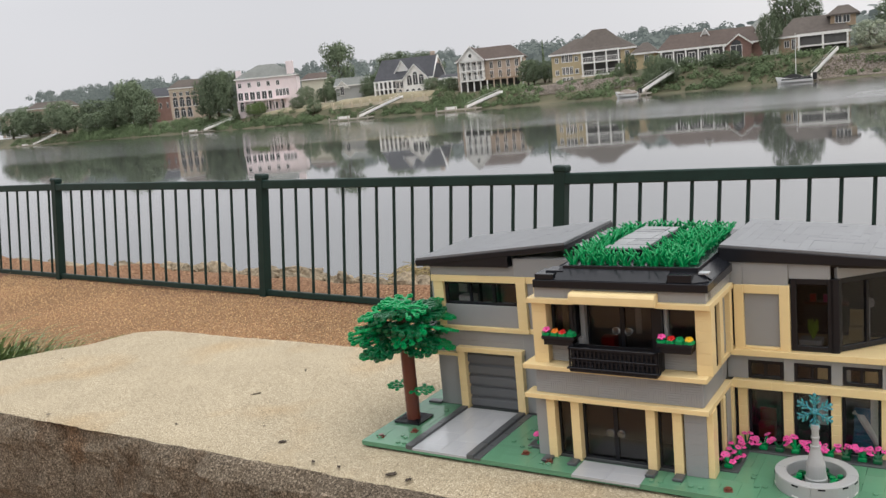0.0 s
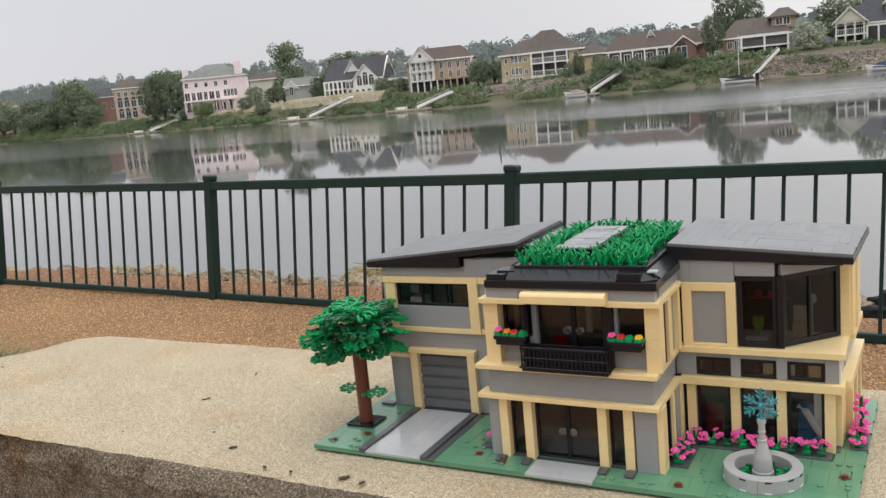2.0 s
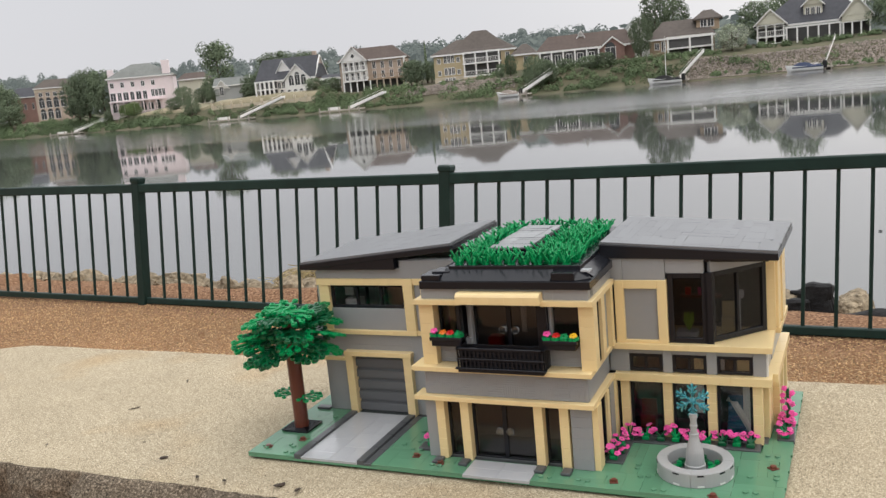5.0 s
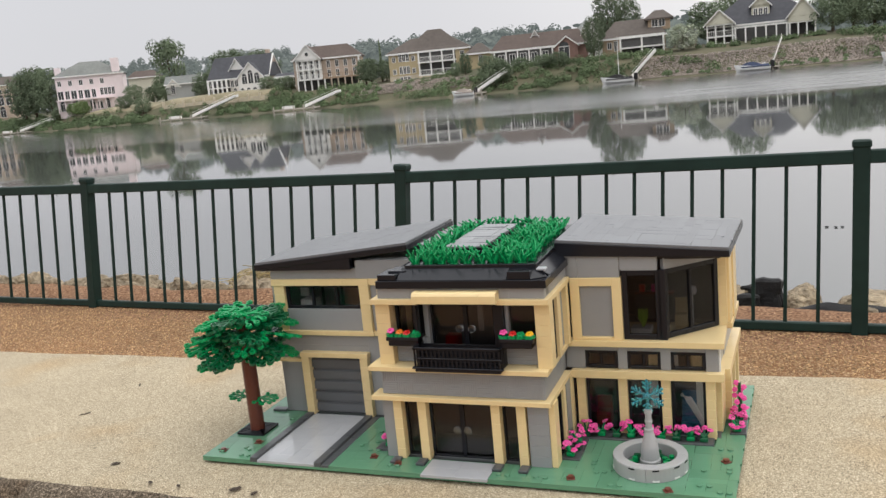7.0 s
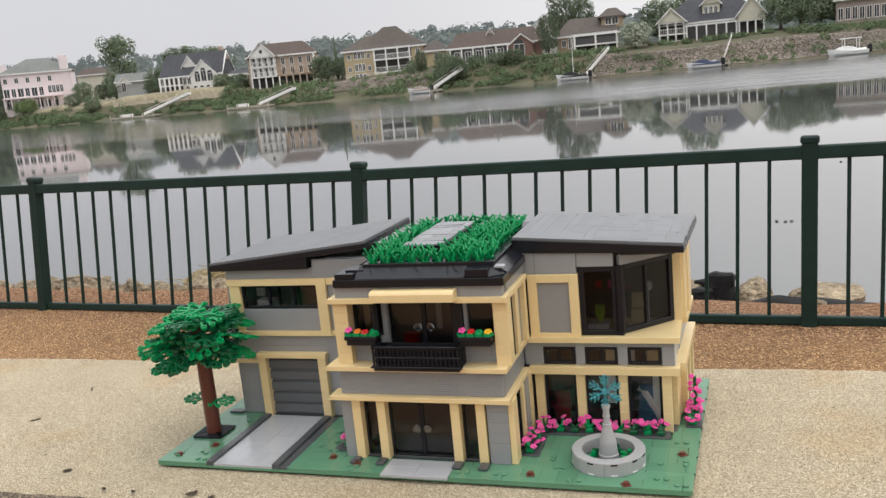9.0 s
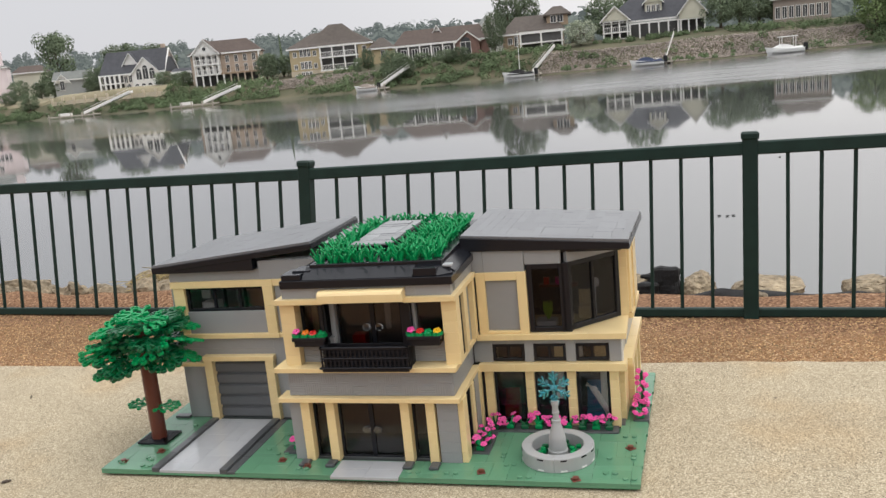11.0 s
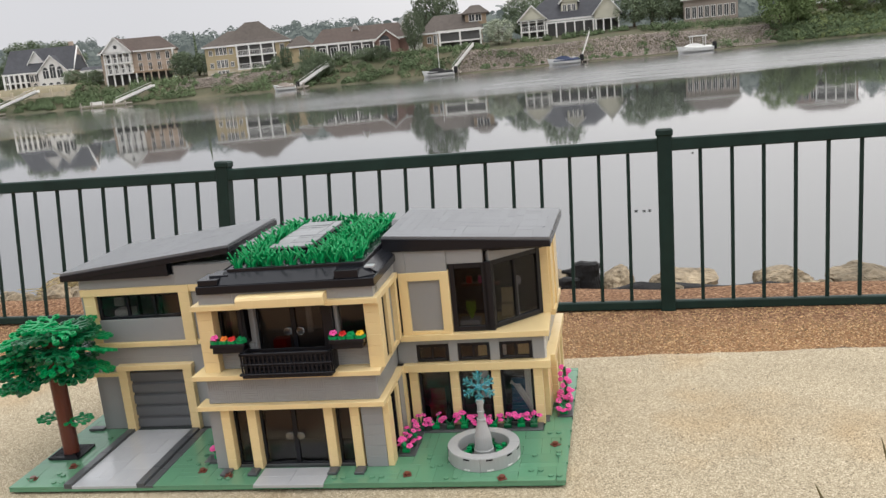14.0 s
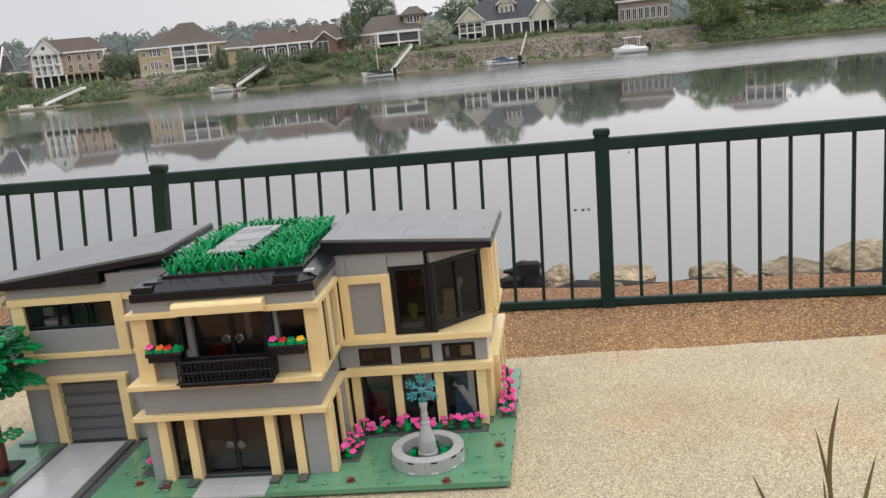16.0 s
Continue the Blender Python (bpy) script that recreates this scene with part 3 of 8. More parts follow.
def make_fence():
    root = empty("metal_fence", pose(0, 0, 0), "dark green metal picket fence with capped posts beside the river", "fence")
    bm = bmesh.new()
    cbox(bm, -0.036, 0.036, -0.036, 0.036, -0.06, 0.905, 0.005)
    cbox(bm, -0.042, 0.042, -0.042, 0.042, 0.893, TALL - 0.006, 0.015)
    post = part("post", bm, FENCE, root)
    bm = bmesh.new()
    cbox(bm, -0.0088, 0.0088, -0.0088, 0.0088, 0.045, 0.83, 0.0025)
    picket = part("picket", bm, FENCE, root)
    ends = [(Vector(a), Vector(b)) for a, b in POSTS]
    for i, (a, b) in enumerate(ends):
        ob = post if i == 0 else post.copy()
        if i:
            scene.collection.objects.link(ob)
        q = ends[min(i + 1, 7)][0] - ends[max(i - 1, 0)][0]
        ob.matrix_local = stand(a, b, math.atan2(q.y, q.x))
    first = True
    for i, ((a, b), (c, d)) in enumerate(zip(ends, ends[1:])):
        start, step = {2: (0.0865, 0.0608), 3: (0.0807, 0.0608), 4: (0.0788, 0.0605)}.get(i, (0.0741, 0.0628))
        for nm, k, half, w in (("top_rail", 0.853 / TALL, 0.032, 0.03), ("bottom_rail", 0.032 / TALL, 0.023, 0.019)):
            p, q = a.lerp(b, k), c.lerp(d, k)
            bm = bmesh.new()
            cbox(bm, 0.03, (q - p).length - 0.03, -w, w, -half, half, 0.006)
            ob = part(nm, bm, FENCE, root)
            x = (q - p).normalized()
            y = (b - a).cross(x).normalized()
            ob.matrix_local = Matrix.Translation(p) @ Matrix((x, y, x.cross(y))).transposed().to_4x4()
        ang = math.atan2(c.y - a.y, c.x - a.x)
        for k in range(15):
            ob = picket if first else picket.copy()
            if not first:
                scene.collection.objects.link(ob)
            first = False
            f = start + k * step
            ob.matrix_local = stand(a.lerp(c, f), b.lerp(d, f) + Vector((random.uniform(-0.003, 0.003), 0, 0)), ang)


make_fence()


# ---- the brick-built model house; lengths below in studs of 8 mm ----
S = 0.008
BASE = 0.8
MODEL = pose(0, 0, SLAB)


COURSED = {"column", "corner_pillar", "pillar", "garage_pillar", "end_pier", "corner_pier", "corner_wall", "band", "ledge", "top_band", "garage_lintel", "top_wall"}
COURSES = {}


def coursed(core, material, b, bevel):
    """Lays the single bricks or plates of a wall part over its core, along its longest side."""
    lo, hi = (b[0], b[2], b[4]), (b[1], b[3], b[5])
    span = [hi[k] - lo[k] for k in range(3)]
    axis = span.index(max(span))
    n = max(1, round(span[axis] / (1.2 if axis == 2 else 4.0)))
    size = [round(v - (0.012 if k == axis else 0), 3) for k, v in enumerate(span)]
    size[axis] = round(span[axis] / n - 0.012, 3)
    key = (material.name, *size)
    for i in range(n):
        if key not in COURSES:
            bm = bmesh.new()
            cbox(bm, 0, size[0] * S, 0, size[1] * S, 0, size[2] * S, bevel * S)
            COURSES[key] = part("brick", bm, material, core).data
            ob = core.children[-1]
        else:
            ob = new("brick", COURSES[key])
            ob.parent = core
        at = list(lo)
        at[axis] += span[axis] * i / n
        ob.matrix_local = spose(*at)


def boxes(name, material, parent, *bs, label="", bevel=0.05, joined=False):
    """Bevelled boxes, each a part of its own unless they make up one moulded part."""
    made = None
    bm = bmesh.new()
    for i, b in enumerate(bs):
        wall = name in COURSED and not joined
        k = 0.05 if wall else 0.0
        cbox(bm, (b[0] + k) * S, (b[1] - k) * S, (b[2] + k) * S, (b[3] - k) * S, (b[4] + k) * S, (b[5] - k) * S, bevel * S)
        if not joined or i == len(bs) - 1:
            ob = part(name, bm, material, parent, label)
            made = made or ob
            bm = bmesh.new()
            if wall:
                coursed(ob, material, b, 0.022)
    bm.free()
    return made


PIECES = {}


def piece(name, material, parent, sx, sy, sz, m, bevel=0.05):
    """A plate or tile of that size in studs, its low corner at the pose m; alike ones share a mesh."""
    k = (name, material.name, sx, sy, sz)
    if k not in PIECES:
        bm = bmesh.new()
        g = 0.004
        cbox(bm, g * S, (sx - g) * S, g * S, (sy - g) * S, 0, sz * S, bevel * S)
        ob = part(name, bm, material, parent)
        PIECES[k] = ob.data
    else:
        ob = new(name, PIECES[k])
        ob.parent = parent
    ob.matrix_local = m
    return ob


def spose(x, y, z, rx=0, ry=0, rz=0):
    return pose(x * S, y * S, z * S, rx, ry, rz)


STUD = None


def stud(parent, x, y, z, material=None):
    global STUD
    if STUD is None:
        bm = bmesh.new()
        lathe_cap = lathe(bm, [(0.3 * S, 0), (0.3 * S, 0.17 * S), (0.26 * S, 0.21 * S)], 12)
        bm.faces.new(lathe_cap[-1])
        ob = part("stud", bm, SAND, parent)
        STUD = ob.data
    else:
        ob = new("stud", STUD)
        ob.parent = parent
    ob.matrix_local = spose(x, y, z)
    if material:
        ob.data = ob.data.copy()
        ob.data.materials[0] = material
    return ob


def pack(x0, x1, y0, y1, rnd, sizes):
    """Lays out tiles of the given sizes over a rectangle on the stud grid."""
    w, d = round(x1 - x0), round(y1 - y0)
    used = [[False] * d for _ in range(w)]
    out = []
    for j in range(d):
        for i in range(w):
            if used[i][j]:
                continue
            opts = sizes[:]
            rnd.shuffle(opts)
            for a, b in opts + [(2, 1), (1, 2), (1, 1)]:
                if i + a <= w and j + b <= d and not any(used[p][q] for p in range(i, i + a) for q in range(j, j + b)):
                    break
            for p in range(i, i + a):
                for q in range(j, j + b):
                    used[p][q] = True
            out.append((x0 + i, y0 + j, a, b))
    return out


SKEW = 0.044


def make_baseplate():
    rnd = random.Random(2)
    root = empty("toy_baseplate", MODEL, "sand green brick-built garden base on the stone block", "toy baseplate")
    # the garden half of the base sits a little askew: its end runs outward to the back
    # the foot is inset and dark green, painting shade under the plate edge
    for name, z0, z1, edge in (("plate", 0.22, 0.5, 0.0), ("plate_foot", 0.0, 0.22, 0.3)):
        bm = bmesh.new()
        corners = ((edge, edge), (64 - edge, edge), (64 + SKEW * 32 - edge, 32 - edge), (edge, 32 - edge))
        low = [bm.verts.new((x * S, y * S, z0 * S)) for x, y in corners]
        high = [bm.verts.new((x * S, y * S, z1 * S)) for x, y in corners]
        bm.faces.new(low[::-1])
        bm.faces.new(high)
        for i in range(4):
            bm.faces.new((low[i], low[(i + 1) % 4], high[(i + 1) % 4], high[i]))
        part(name, bm, SAND if edge == 0 else DGREEN, root)
    # lawn tiles round the house
    zones = [(0, 7, 0, 6), (0, 7, 6, 16), (18, 30, 0, 4), (18, 24, 4, 15), (38, 64, 0, 4), (44, 45, 4, 6), (47, 51, 4, 12), (45, 47, 4, 6), (51, 59, 4, 12), (59, 64, 4, 12), (61, 64, 12, 16), (62, 64, 21, 32), (0, 3, 16, 32)]
    for x0, x1, y0, y1 in zones:
        for x, y, a, b in pack(x0, x1, y0, y1, rnd, [(2, 4), (4, 2), (2, 4), (1, 4), (4, 1), (2, 2)]):
            out = SKEW * (y + b / 2) / 14 if x >= 50 else 0.0
            ob = piece("tile", SAND, root, a, b, 0.3, spose(x + out * (x - 50), y, 0.5 + rnd.uniform(-0.008, 0.008), rnd.uniform(-0.2, 0.2), rnd.uniform(-0.2, 0.2)), 0.018)
            ob.scale = (1 + out, 1, 1)
    # driveway, kerbs and door path
    for x, y, a, b in pack(8, 16, 0, 15, rnd, [(4, 2), (2, 4), (4, 4)]):
        piece("driveway_tile", DRIVE, root, a, b, 0.32, spose(x, y, 0.5 + rnd.uniform(-0.004, 0.004)), 0.02)
    for x in (7, 16, 17):
        for y in (0, 4, 8, 12):
            piece("kerb", DGREY, root, 1, 3 if y == 12 else 4, 0.62 if x != 17 else 0.34, spose(x, y, 0.5))
    for x in (30, 34):
        for y in (0, 2):
            piece("path_tile", DRIVE, root, 4, 2, 0.36, spose(x, y - 0.35 if y == 0 else y - 0.35, 0.5), 0.03)
    # single studs and fallen leaves left among the tiles
    for x, y in ((1.2, 2.1), (1.9, 1.6), (4.6, 3.0), (5.3, 2.6), (5.2, 0.9), (6.2, 0.9), (51.4, 0.7), (52.4, 0.7), (62.5, 0.9), (63.4, 0.9), (60.4, 2.1), (61.4, 2.1), (49.5, 3.4), (50.3, 3.6), (48.8, 5.4), (48.8, 6.2), (60.6, 5.6), (62.1, 11.2), (63.1, 11.2), (63.2, 5.6), (63.2, 6.4), (43.2, 1.2), (44.2, 1.2), (38.9, 1.1), (39.9, 1.1), (25.5, 1.3), (26.5, 1.2), (21.3, 4.9), (22.4, 4.9), (21.2, 7.3), (22.4, 7.9), (20.4, 10.2), (21.4, 10.4), (26.0, 2.4), (5.6, 12.6), (19.6, 6.0)):
        stud(root, x, y, BASE)
    for x, y in ((1.9, 1.9), (5.3, 4.8), (22.6, 3.2), (47.0, 1.6), (57.4, 0.5), (62.8, 8.2), (26.3, 1.9)):
        bm = bmesh.new()
        cbox(bm, -0.45 * S, 0.45 * S, -0.45 * S, 0.45 * S, 0, 0.1 * S, 0.03 * S)
        rr = lathe(bm, [(0.34 * S, 0.12 * S), (0.34 * S, 0.34 * S)], 10)
        bm.faces.new(rr[-1])
        ob = part("leaf_plate", bm, BROWN, root, "reddish brown single plate")
        ob.matrix_local = spose(x, y, BASE + 0.01, 0, 0, rnd.uniform(0, 40))
    # borders of the flower beds
    boxes("bed_border", DGREY, root, (45.1, 47.1, 6, 12, 0.5, 0.98), label="dark grey flower bed border")
    boxes("bed_border", DGREY, root, (45.1, 61.3, 12, 14, 0.5, 0.98), label="dark grey flower bed border")
    boxes("bed_border", DGREY, root, (62.9, 64.75, 15.6, 21.5, 0.5, 1.0), label="dark grey flower bed border")
    boxes("bed_border", DGREY, root, (22.0, 24.2, 5.0, 7.0, 0.5, 1.1), label="dark grey flower bed border")
    boxes("low_plate", DGREY, root, (1.2, 3.3, 15.0, 16.0, 0.8, 1.12))
    for x in (25.3, 28.6, 37.9, 41.0):
        boxes("step_block", DGREY, root, (x, x + 1.1, 1.75, 3.3, 0.8, 1.15), bevel=0.08)


make_baseplate()


def window(parent, x0, x1, y, z0, z1, bars=(), name="window", fr=0.35, deep=0.5, pane=None):
    """A black framed window facing the front, its pane under it."""
    bm = bmesh.new()
    for b in ((x0, x0 + fr, z0, z1), (x1 - fr, x1, z0, z1), (x0 + fr, x1 - fr, z0, z0 + fr), (x0 + fr, x1 - fr, z1 - fr, z1), *((b - 0.16, b + 0.16, z0 + fr, z1 - fr) for b in bars)):
        cbox(bm, b[0] * S, b[1] * S, (y - deep / 2) * S, (y + deep / 2) * S, b[2] * S, b[3] * S, 0.04 * S)
    w = part(name, bm, BLACK, parent, "black framed window")
    bm = bmesh.new()
    cbox(bm, (x0 + fr * 0.8) * S, (x1 - fr * 0.8) * S, (y - 0.05) * S, (y + 0.05) * S, (z0 + fr * 0.8) * S, (z1 - fr * 0.8) * S)
    g = part("pane", bm, pane or GLASS, w, "smoky clear pane")
    g.visible_shadow = False
    return w


def side_window(parent, x, y0, y1, z0, z1, name="window", fr=0.35):
    bm = bmesh.new()
    for a, b, c, d in ((y0, y0 + fr, z0, z1), (y1 - fr, y1, z0, z1), (y0 + fr, y1 - fr, z0, z0 + fr), (y0 + fr, y1 - fr, z1 - fr, z1)):
        cbox(bm, (x - 0.25) * S, (x + 0.25) * S, a * S, b * S, c * S, d * S, 0.04 * S)
    w = part(name, bm, BLACK, parent, "black framed window")
    bm = bmesh.new()
    cbox(bm, (x - 0.05) * S, (x + 0.05) * S, (y0 + fr * 0.8) * S, (y1 - fr * 0.8) * S, (z0 + fr * 0.8) * S, (z1 - fr * 0.8) * S)
    g = part("pane", bm, GLASS, w, "smoky clear pane")
    g.visible_shadow = False
    return w


def sloped_roof(parent, x0, x1, y0, y1, za, zb, thick0, thick1, seed, name, askew=0.0):
    """A roof leaf from height za at x0 to zb at x1, covered in flat tiles; its black front edge is thick0 and thick1 high at the ends."""
    rnd = random.Random(seed)
    bm = bmesh.new()
    p = lambda x, y, z: bm.verts.new((x * S, y * S, z * S))
    top = [p(x0, y0, za), p(x1, y0, zb), p(x1 + askew, y1, zb), p(x0, y1, za)]
    bot = [p(x0, y0, za - thick0), p(x1, y0, zb - thick1), p(x1 + askew, y1, zb - thick1), p(x0, y1, za - thick0)]
    bm.faces.new(top)
    bm.faces.new(bot[::-1])
    for i in range(4):
        bm.faces.new((top[i], bot[i], bot[(i + 1) % 4], top[(i + 1) % 4]))
    bmesh.ops.bevel(bm, geom=bm.edges[:], offset=0.06 * S, segments=1, affect="EDGES")
    roof = part(name, bm, BLACK, parent, "black roof leaf covered in grey tiles")
    bm = bmesh.new()
    top = [p(x0 + 0.12, y0 + 0.12, za + 0.02), p(x1 - 0.12, y0 + 0.12, zb + 0.02), p(x1 + askew - 0.12, y1 - 0.12, zb + 0.02), p(x0 + 0.12, y1 - 0.12, za + 0.02)]
    over = [bm.verts.new(v.co + Vector((0, 0, 0.22 * S))) for v in top]
    bm.faces.new(over)
    for i in range(4):
        bm.faces.new((top[i], top[(i + 1) % 4], over[(i + 1) % 4], over[i]))
    part("tile_bed", bm, SLATE, roof, "grey bed of the roof tiles")
    ang = -math.degrees(math.atan2(zb - za, x1 - x0))
    ln = math.hypot(x1 - x0, zb - za)
    m = spose(x0, y0, za, 0, ang, 0)
    n, d = int(ln), int(y1 - y0)
    sx, sy = (ln - 0.3) / n, (y1 - y0 - 0.3) / d
    for x, y, a, b in pack(0, n, 0, d, rnd, [(4, 1), (1, 4), (2, 2), (4, 2), (2, 4), (6, 1), (1, 6), (3, 1)]):
        wide = 1 + askew * (y + b / 2) / d / ln
        ob = piece("roof_tile", SLATE, roof, a, b, 0.3, m @ pose((0.15 + x * sx * wide) * S, (0.15 + y * sy) * S, rnd.uniform(-0.006, 0.008) * S, rnd.uniform(-0.1, 0.1), rnd.uniform(-0.1, 0.1)), 0.012)
        ob.scale = (sx * wide, sy, 1)
    return roof


def make_house():
    h = empty("toy_house", MODEL, "two-storey brick-built toy house in tan and grey with slanted roofs", "toy house")
    rnd = random.Random(8)

    def askew(*made):
        """Turns end parts with the garden half of the base, which sits a little askew."""
        for ob in made:
            ob.matrix_local = spose(62, 14, 0) @ pose(0, 0, 0, 0, 0, -math.degrees(SKEW)) @ spose(-62, -14, 0)

    # floors and the hidden walls
    boxes("ground_floor", DGREY, h, (3.6, 24.6, 15.6, 31, 0.5, 0.9), (24.6, 44.8, 4.4, 31, 0.5, 0.9), (44.8, 62, 14.4, 31, 0.5, 0.9))
    boxes("upper_floor", DGREY, h, (3.6, 24.6, 16.2, 31, 11.4, 11.9), (24.6, 44.6, 5.2, 31, 11.4, 11.9), (44.6, 61.8, 14.8, 31, 11.4, 11.9))
    boxes("back_wall", GREY, h, (3.4, 62, 31, 32, 0.8, 21.2))
    boxes("end_wall", GREY, h, (3.3, 4.3, 15.6, 31, 0.8, 21.0))
    askew(boxes("end_wall", GREY, h, (61, 62, 20.5, 31, 0.8, 11.4), label="grey wall with tan bands"))
    askew(boxes("end_wall", TAN, h, (61.6, 62.8, 21.4, 31, 12.8, 22.3)))
    boxes("inner_wall", DGREY, h, (24.0, 24.6, 16.2, 30.9, 0.9, 21))
    boxes("inner_wall", DGREY, h, (44.6, 45.1, 15, 30.9, 0.9, 21))
    boxes("inner_wall", MGREY, h, (25.7, 44.1, 11, 11.6, 0.9, 8.3), label="light grey room wall")
    boxes("inner_wall", MGREY, h, (25.8, 44.0, 12.4, 13, 12, 20.5), label="light grey room wall")
    boxes("inner_wall", DGREY, h, (45.2, 61, 20, 20.4, 0.9, 11.4))
    boxes("inner_wall", DGREY, h, (45.2, 61.5, 24.4, 24.8, 12.7, 21.5))
    boxes("roof_deck", DGREY, h, (24.8, 45, 4.6, 31, 20.6, 21.7))

    # -- entrance block, lower storey --
    f = 3.5
    for x in (25.7, 28.8, 37.8, 40.8):
        boxes("column", TAN, h, (x, x + 1.05, f, f + 1.6, BASE, 8.35), label="tan column")
    boxes("corner_wall", GREY, h, (24.2, 25.6, f + 0.35, 15.4, BASE, 8.35))
    boxes("corner_wall", MGREY, h, (42.05, 44.45, f + 0.2, f + 1.9, BASE, 8.35))
    boxes("entrance_back", DGREY, h, (25.6, 42.0, f + 1.3, f + 1.7, 7.9, 8.35))
    for x0, x1 in ((26.75, 28.8), (38.85, 40.8)):
        window(h, x0, x1, f + 1.35, BASE, 7.95, name="side_light", fr=0.28)
    for x0, x1, hx in ((29.85, 33.85, 33.2), (33.8, 37.8, 34.5)):
        d = window(h, x0, x1, f + 1.35, BASE, 7.95, name="entrance_door", fr=0.28)
        bm = bmesh.new()
        r = lathe(bm, [(0.0001, 0.0), (0.28 * S, 0.0), (0.46 * S, 0.05 * S), (0.46 * S, 0.26 * S), (0.4 * S, 0.3 * S), (0.2 * S, 0.3 * S), (0.0001, 0.3 * S)], 20)
        k = part("door_knob", bm, KNOB, d, "clear round knob", smooth=False)
        k.matrix_local = spose(hx, f + 1.1, 4.35, 90, 0, 0)
    # side of the block towards the garden
    boxes("column", TAN, h, (44.46, 45.15, f + 0.35, f + 2.2, BASE, 8.35), label="tan column")
    boxes("column", TAN, h, (44.15, 45.15, 8.6, 9.6, BASE, 8.35), label="tan column")
    boxes("column", TAN, h, (44.3, 45.15, 13.0, 14.0, BASE, 8.35), label="tan column")
    boxes("side_panel", MGREY, h, (44.2, 44.9, 11.0, 13.0, BASE, 8.35))
    side_window(h, 44.6, 5.7, 8.6, BASE, 8.3)
    side_window(h, 44.6, 9.6, 11.0, BASE, 8.3)
    # tan band over the entrance, wrapping to the garden wing
    boxes("band", TAN, h, (23.4, 45.05, 2.7, 5.2, 8.35, 8.9), label="tan cornice")
    boxes("band", TAN, h, (43.4, 45.05, 5.2, 13.5, 8.35, 8.9), label="tan cornice")
    # ribbed grey band
    boxes("upper_band", GREY, h, (24.6, 44.3, 3.55, 5.2, 8.9, 11.95), (43.0, 44.3, 5.2, 14.5, 8.9, 11.95), (24.2, 25.2, 5.2, 15.5, 8.9, 11.95))
    for i in range(10):
        for j in range(2):
            up = (i + j) % 2
            bm = bmesh.new()
            x0, z0 = 24.7 + i * 1.955, 8.98 + j * 1.47
            for k in range(7):
                if up:
                    a = x0 + k * 0.275
                    cbox(bm, a * S, (a + 0.19) * S, 3.475 * S, 3.56 * S, z0 * S, (z0 + 1.42) * S, 0.03 * S)
                elif k < 5:
                    a = z0 + k * 0.285
                    cbox(bm, x0 * S, (x0 + 1.9) * S, 3.475 * S, 3.56 * S, a * S, (a + 0.2) * S, 0.03 * S)
            part("ribbed_tile", bm, GREY, h)
    for i in range(4):
        bm = bmesh.new()
        for k in range(10):
            a = 8.98 + k * 0.29
            cbox(bm, 44.29 * S, 44.37 * S, (3.7 + i * 2.0) * S, (5.65 + i * 2.0) * S, a * S, (a + 0.2) * S, 0.03 * S)
        part("ribbed_tile", bm, GREY, h)
    # balcony ledge
    boxes("ledge", TAN, h, (23.4, 29.6, 2.7, 6.0, 11.95, 12.5), (39.5, 45.0, 2.7, 6.0, 11.95, 12.5), (29.6, 39.5, 2.75, 6.0, 11.95, 12.3), label="tan ledge")
    boxes("ledge", TAN, h, (43.2, 45.0, 6.0, 13.4, 11.95, 12.5), label="tan ledge")
    # upper storey of the block
    boxes("corner_pillar", TAN, h, (24.6, 26.4, 3.8, 5.6, 12.5, 19.9), label="tan corner pillar")
    boxes("corner_pillar", TAN, h, (43.7, 45.4, 3.8, 5.4, 12.5, 19.9), label="tan corner pillar")
    boxes("ribbed_panel", GREY, h, (26.4, 30.4, 4.9, 5.5, 12.5, 15.5))
    boxes("ribbed_panel", GREY, h, (39.2, 43.7, 4.9, 5.5, 12.5, 15.5))
    for x0, x1 in ((26.5, 30.0), (39.6, 43.6)):
        bm = bmesh.new()
        for k in range(10):
            a = 12.55 + k * 0.29
            cbox(bm, x0 * S, x1 * S, 4.84 * S, 4.91 * S, a * S, (a + 0.2) * S, 0.03 * S)
        part("ribbed_tile", bm, GREY, h)
    window(h, 26.4, 29.3, 5.6, 15.5, 19.9)
    window(h, 39.9, 43.7, 5.6, 15.5, 19.9)
    boxes("balcony_jamb", GREY, h, (30.0, 30.6, 5.3, 6.4, 12.5, 19.9), label="grey jamb")
    boxes("balcony_jamb", GREY, h, (39.95, 40.35, 5.0, 6.4, 12.5, 19.9), label="grey jamb")
    boxes("balcony_jamb", BLACK, h, (29.0, 29.62, 4.4, 6.4, 12.5, 19.88), (29.64, 29.9, 3.4, 4.4, 12.6, 19.86), (38.75, 39.9, 4.3, 5.1, 12.5, 19.88), label="black jamb")
    for x0, x1, hx in ((30.5, 34.85, 34.1), (34.8, 39.2, 35.6)):
        d = window(h, x0, x1, 6.3, 12.4, 19.9, name="balcony_door", fr=0.3)
        bm = bmesh.new()
        lathe(bm, [(0.0001, 0.0), (0.28 * S, 0.0), (0.46 * S, 0.05 * S), (0.46 * S, 0.26 * S), (0.4 * S, 0.3 * S), (0.2 * S, 0.3 * S), (0.0001, 0.3 * S)], 20)
        k = part("door_knob", bm, KNOB, d, "clear round knob")
        k.matrix_local = spose(hx, 6.05, 16.3, 90, 0, 0)
    # garden side of the upper storey
    boxes("column", TAN, h, (44.3, 45.3, 7.9, 8.9, 12.5, 19.9), label="tan column")
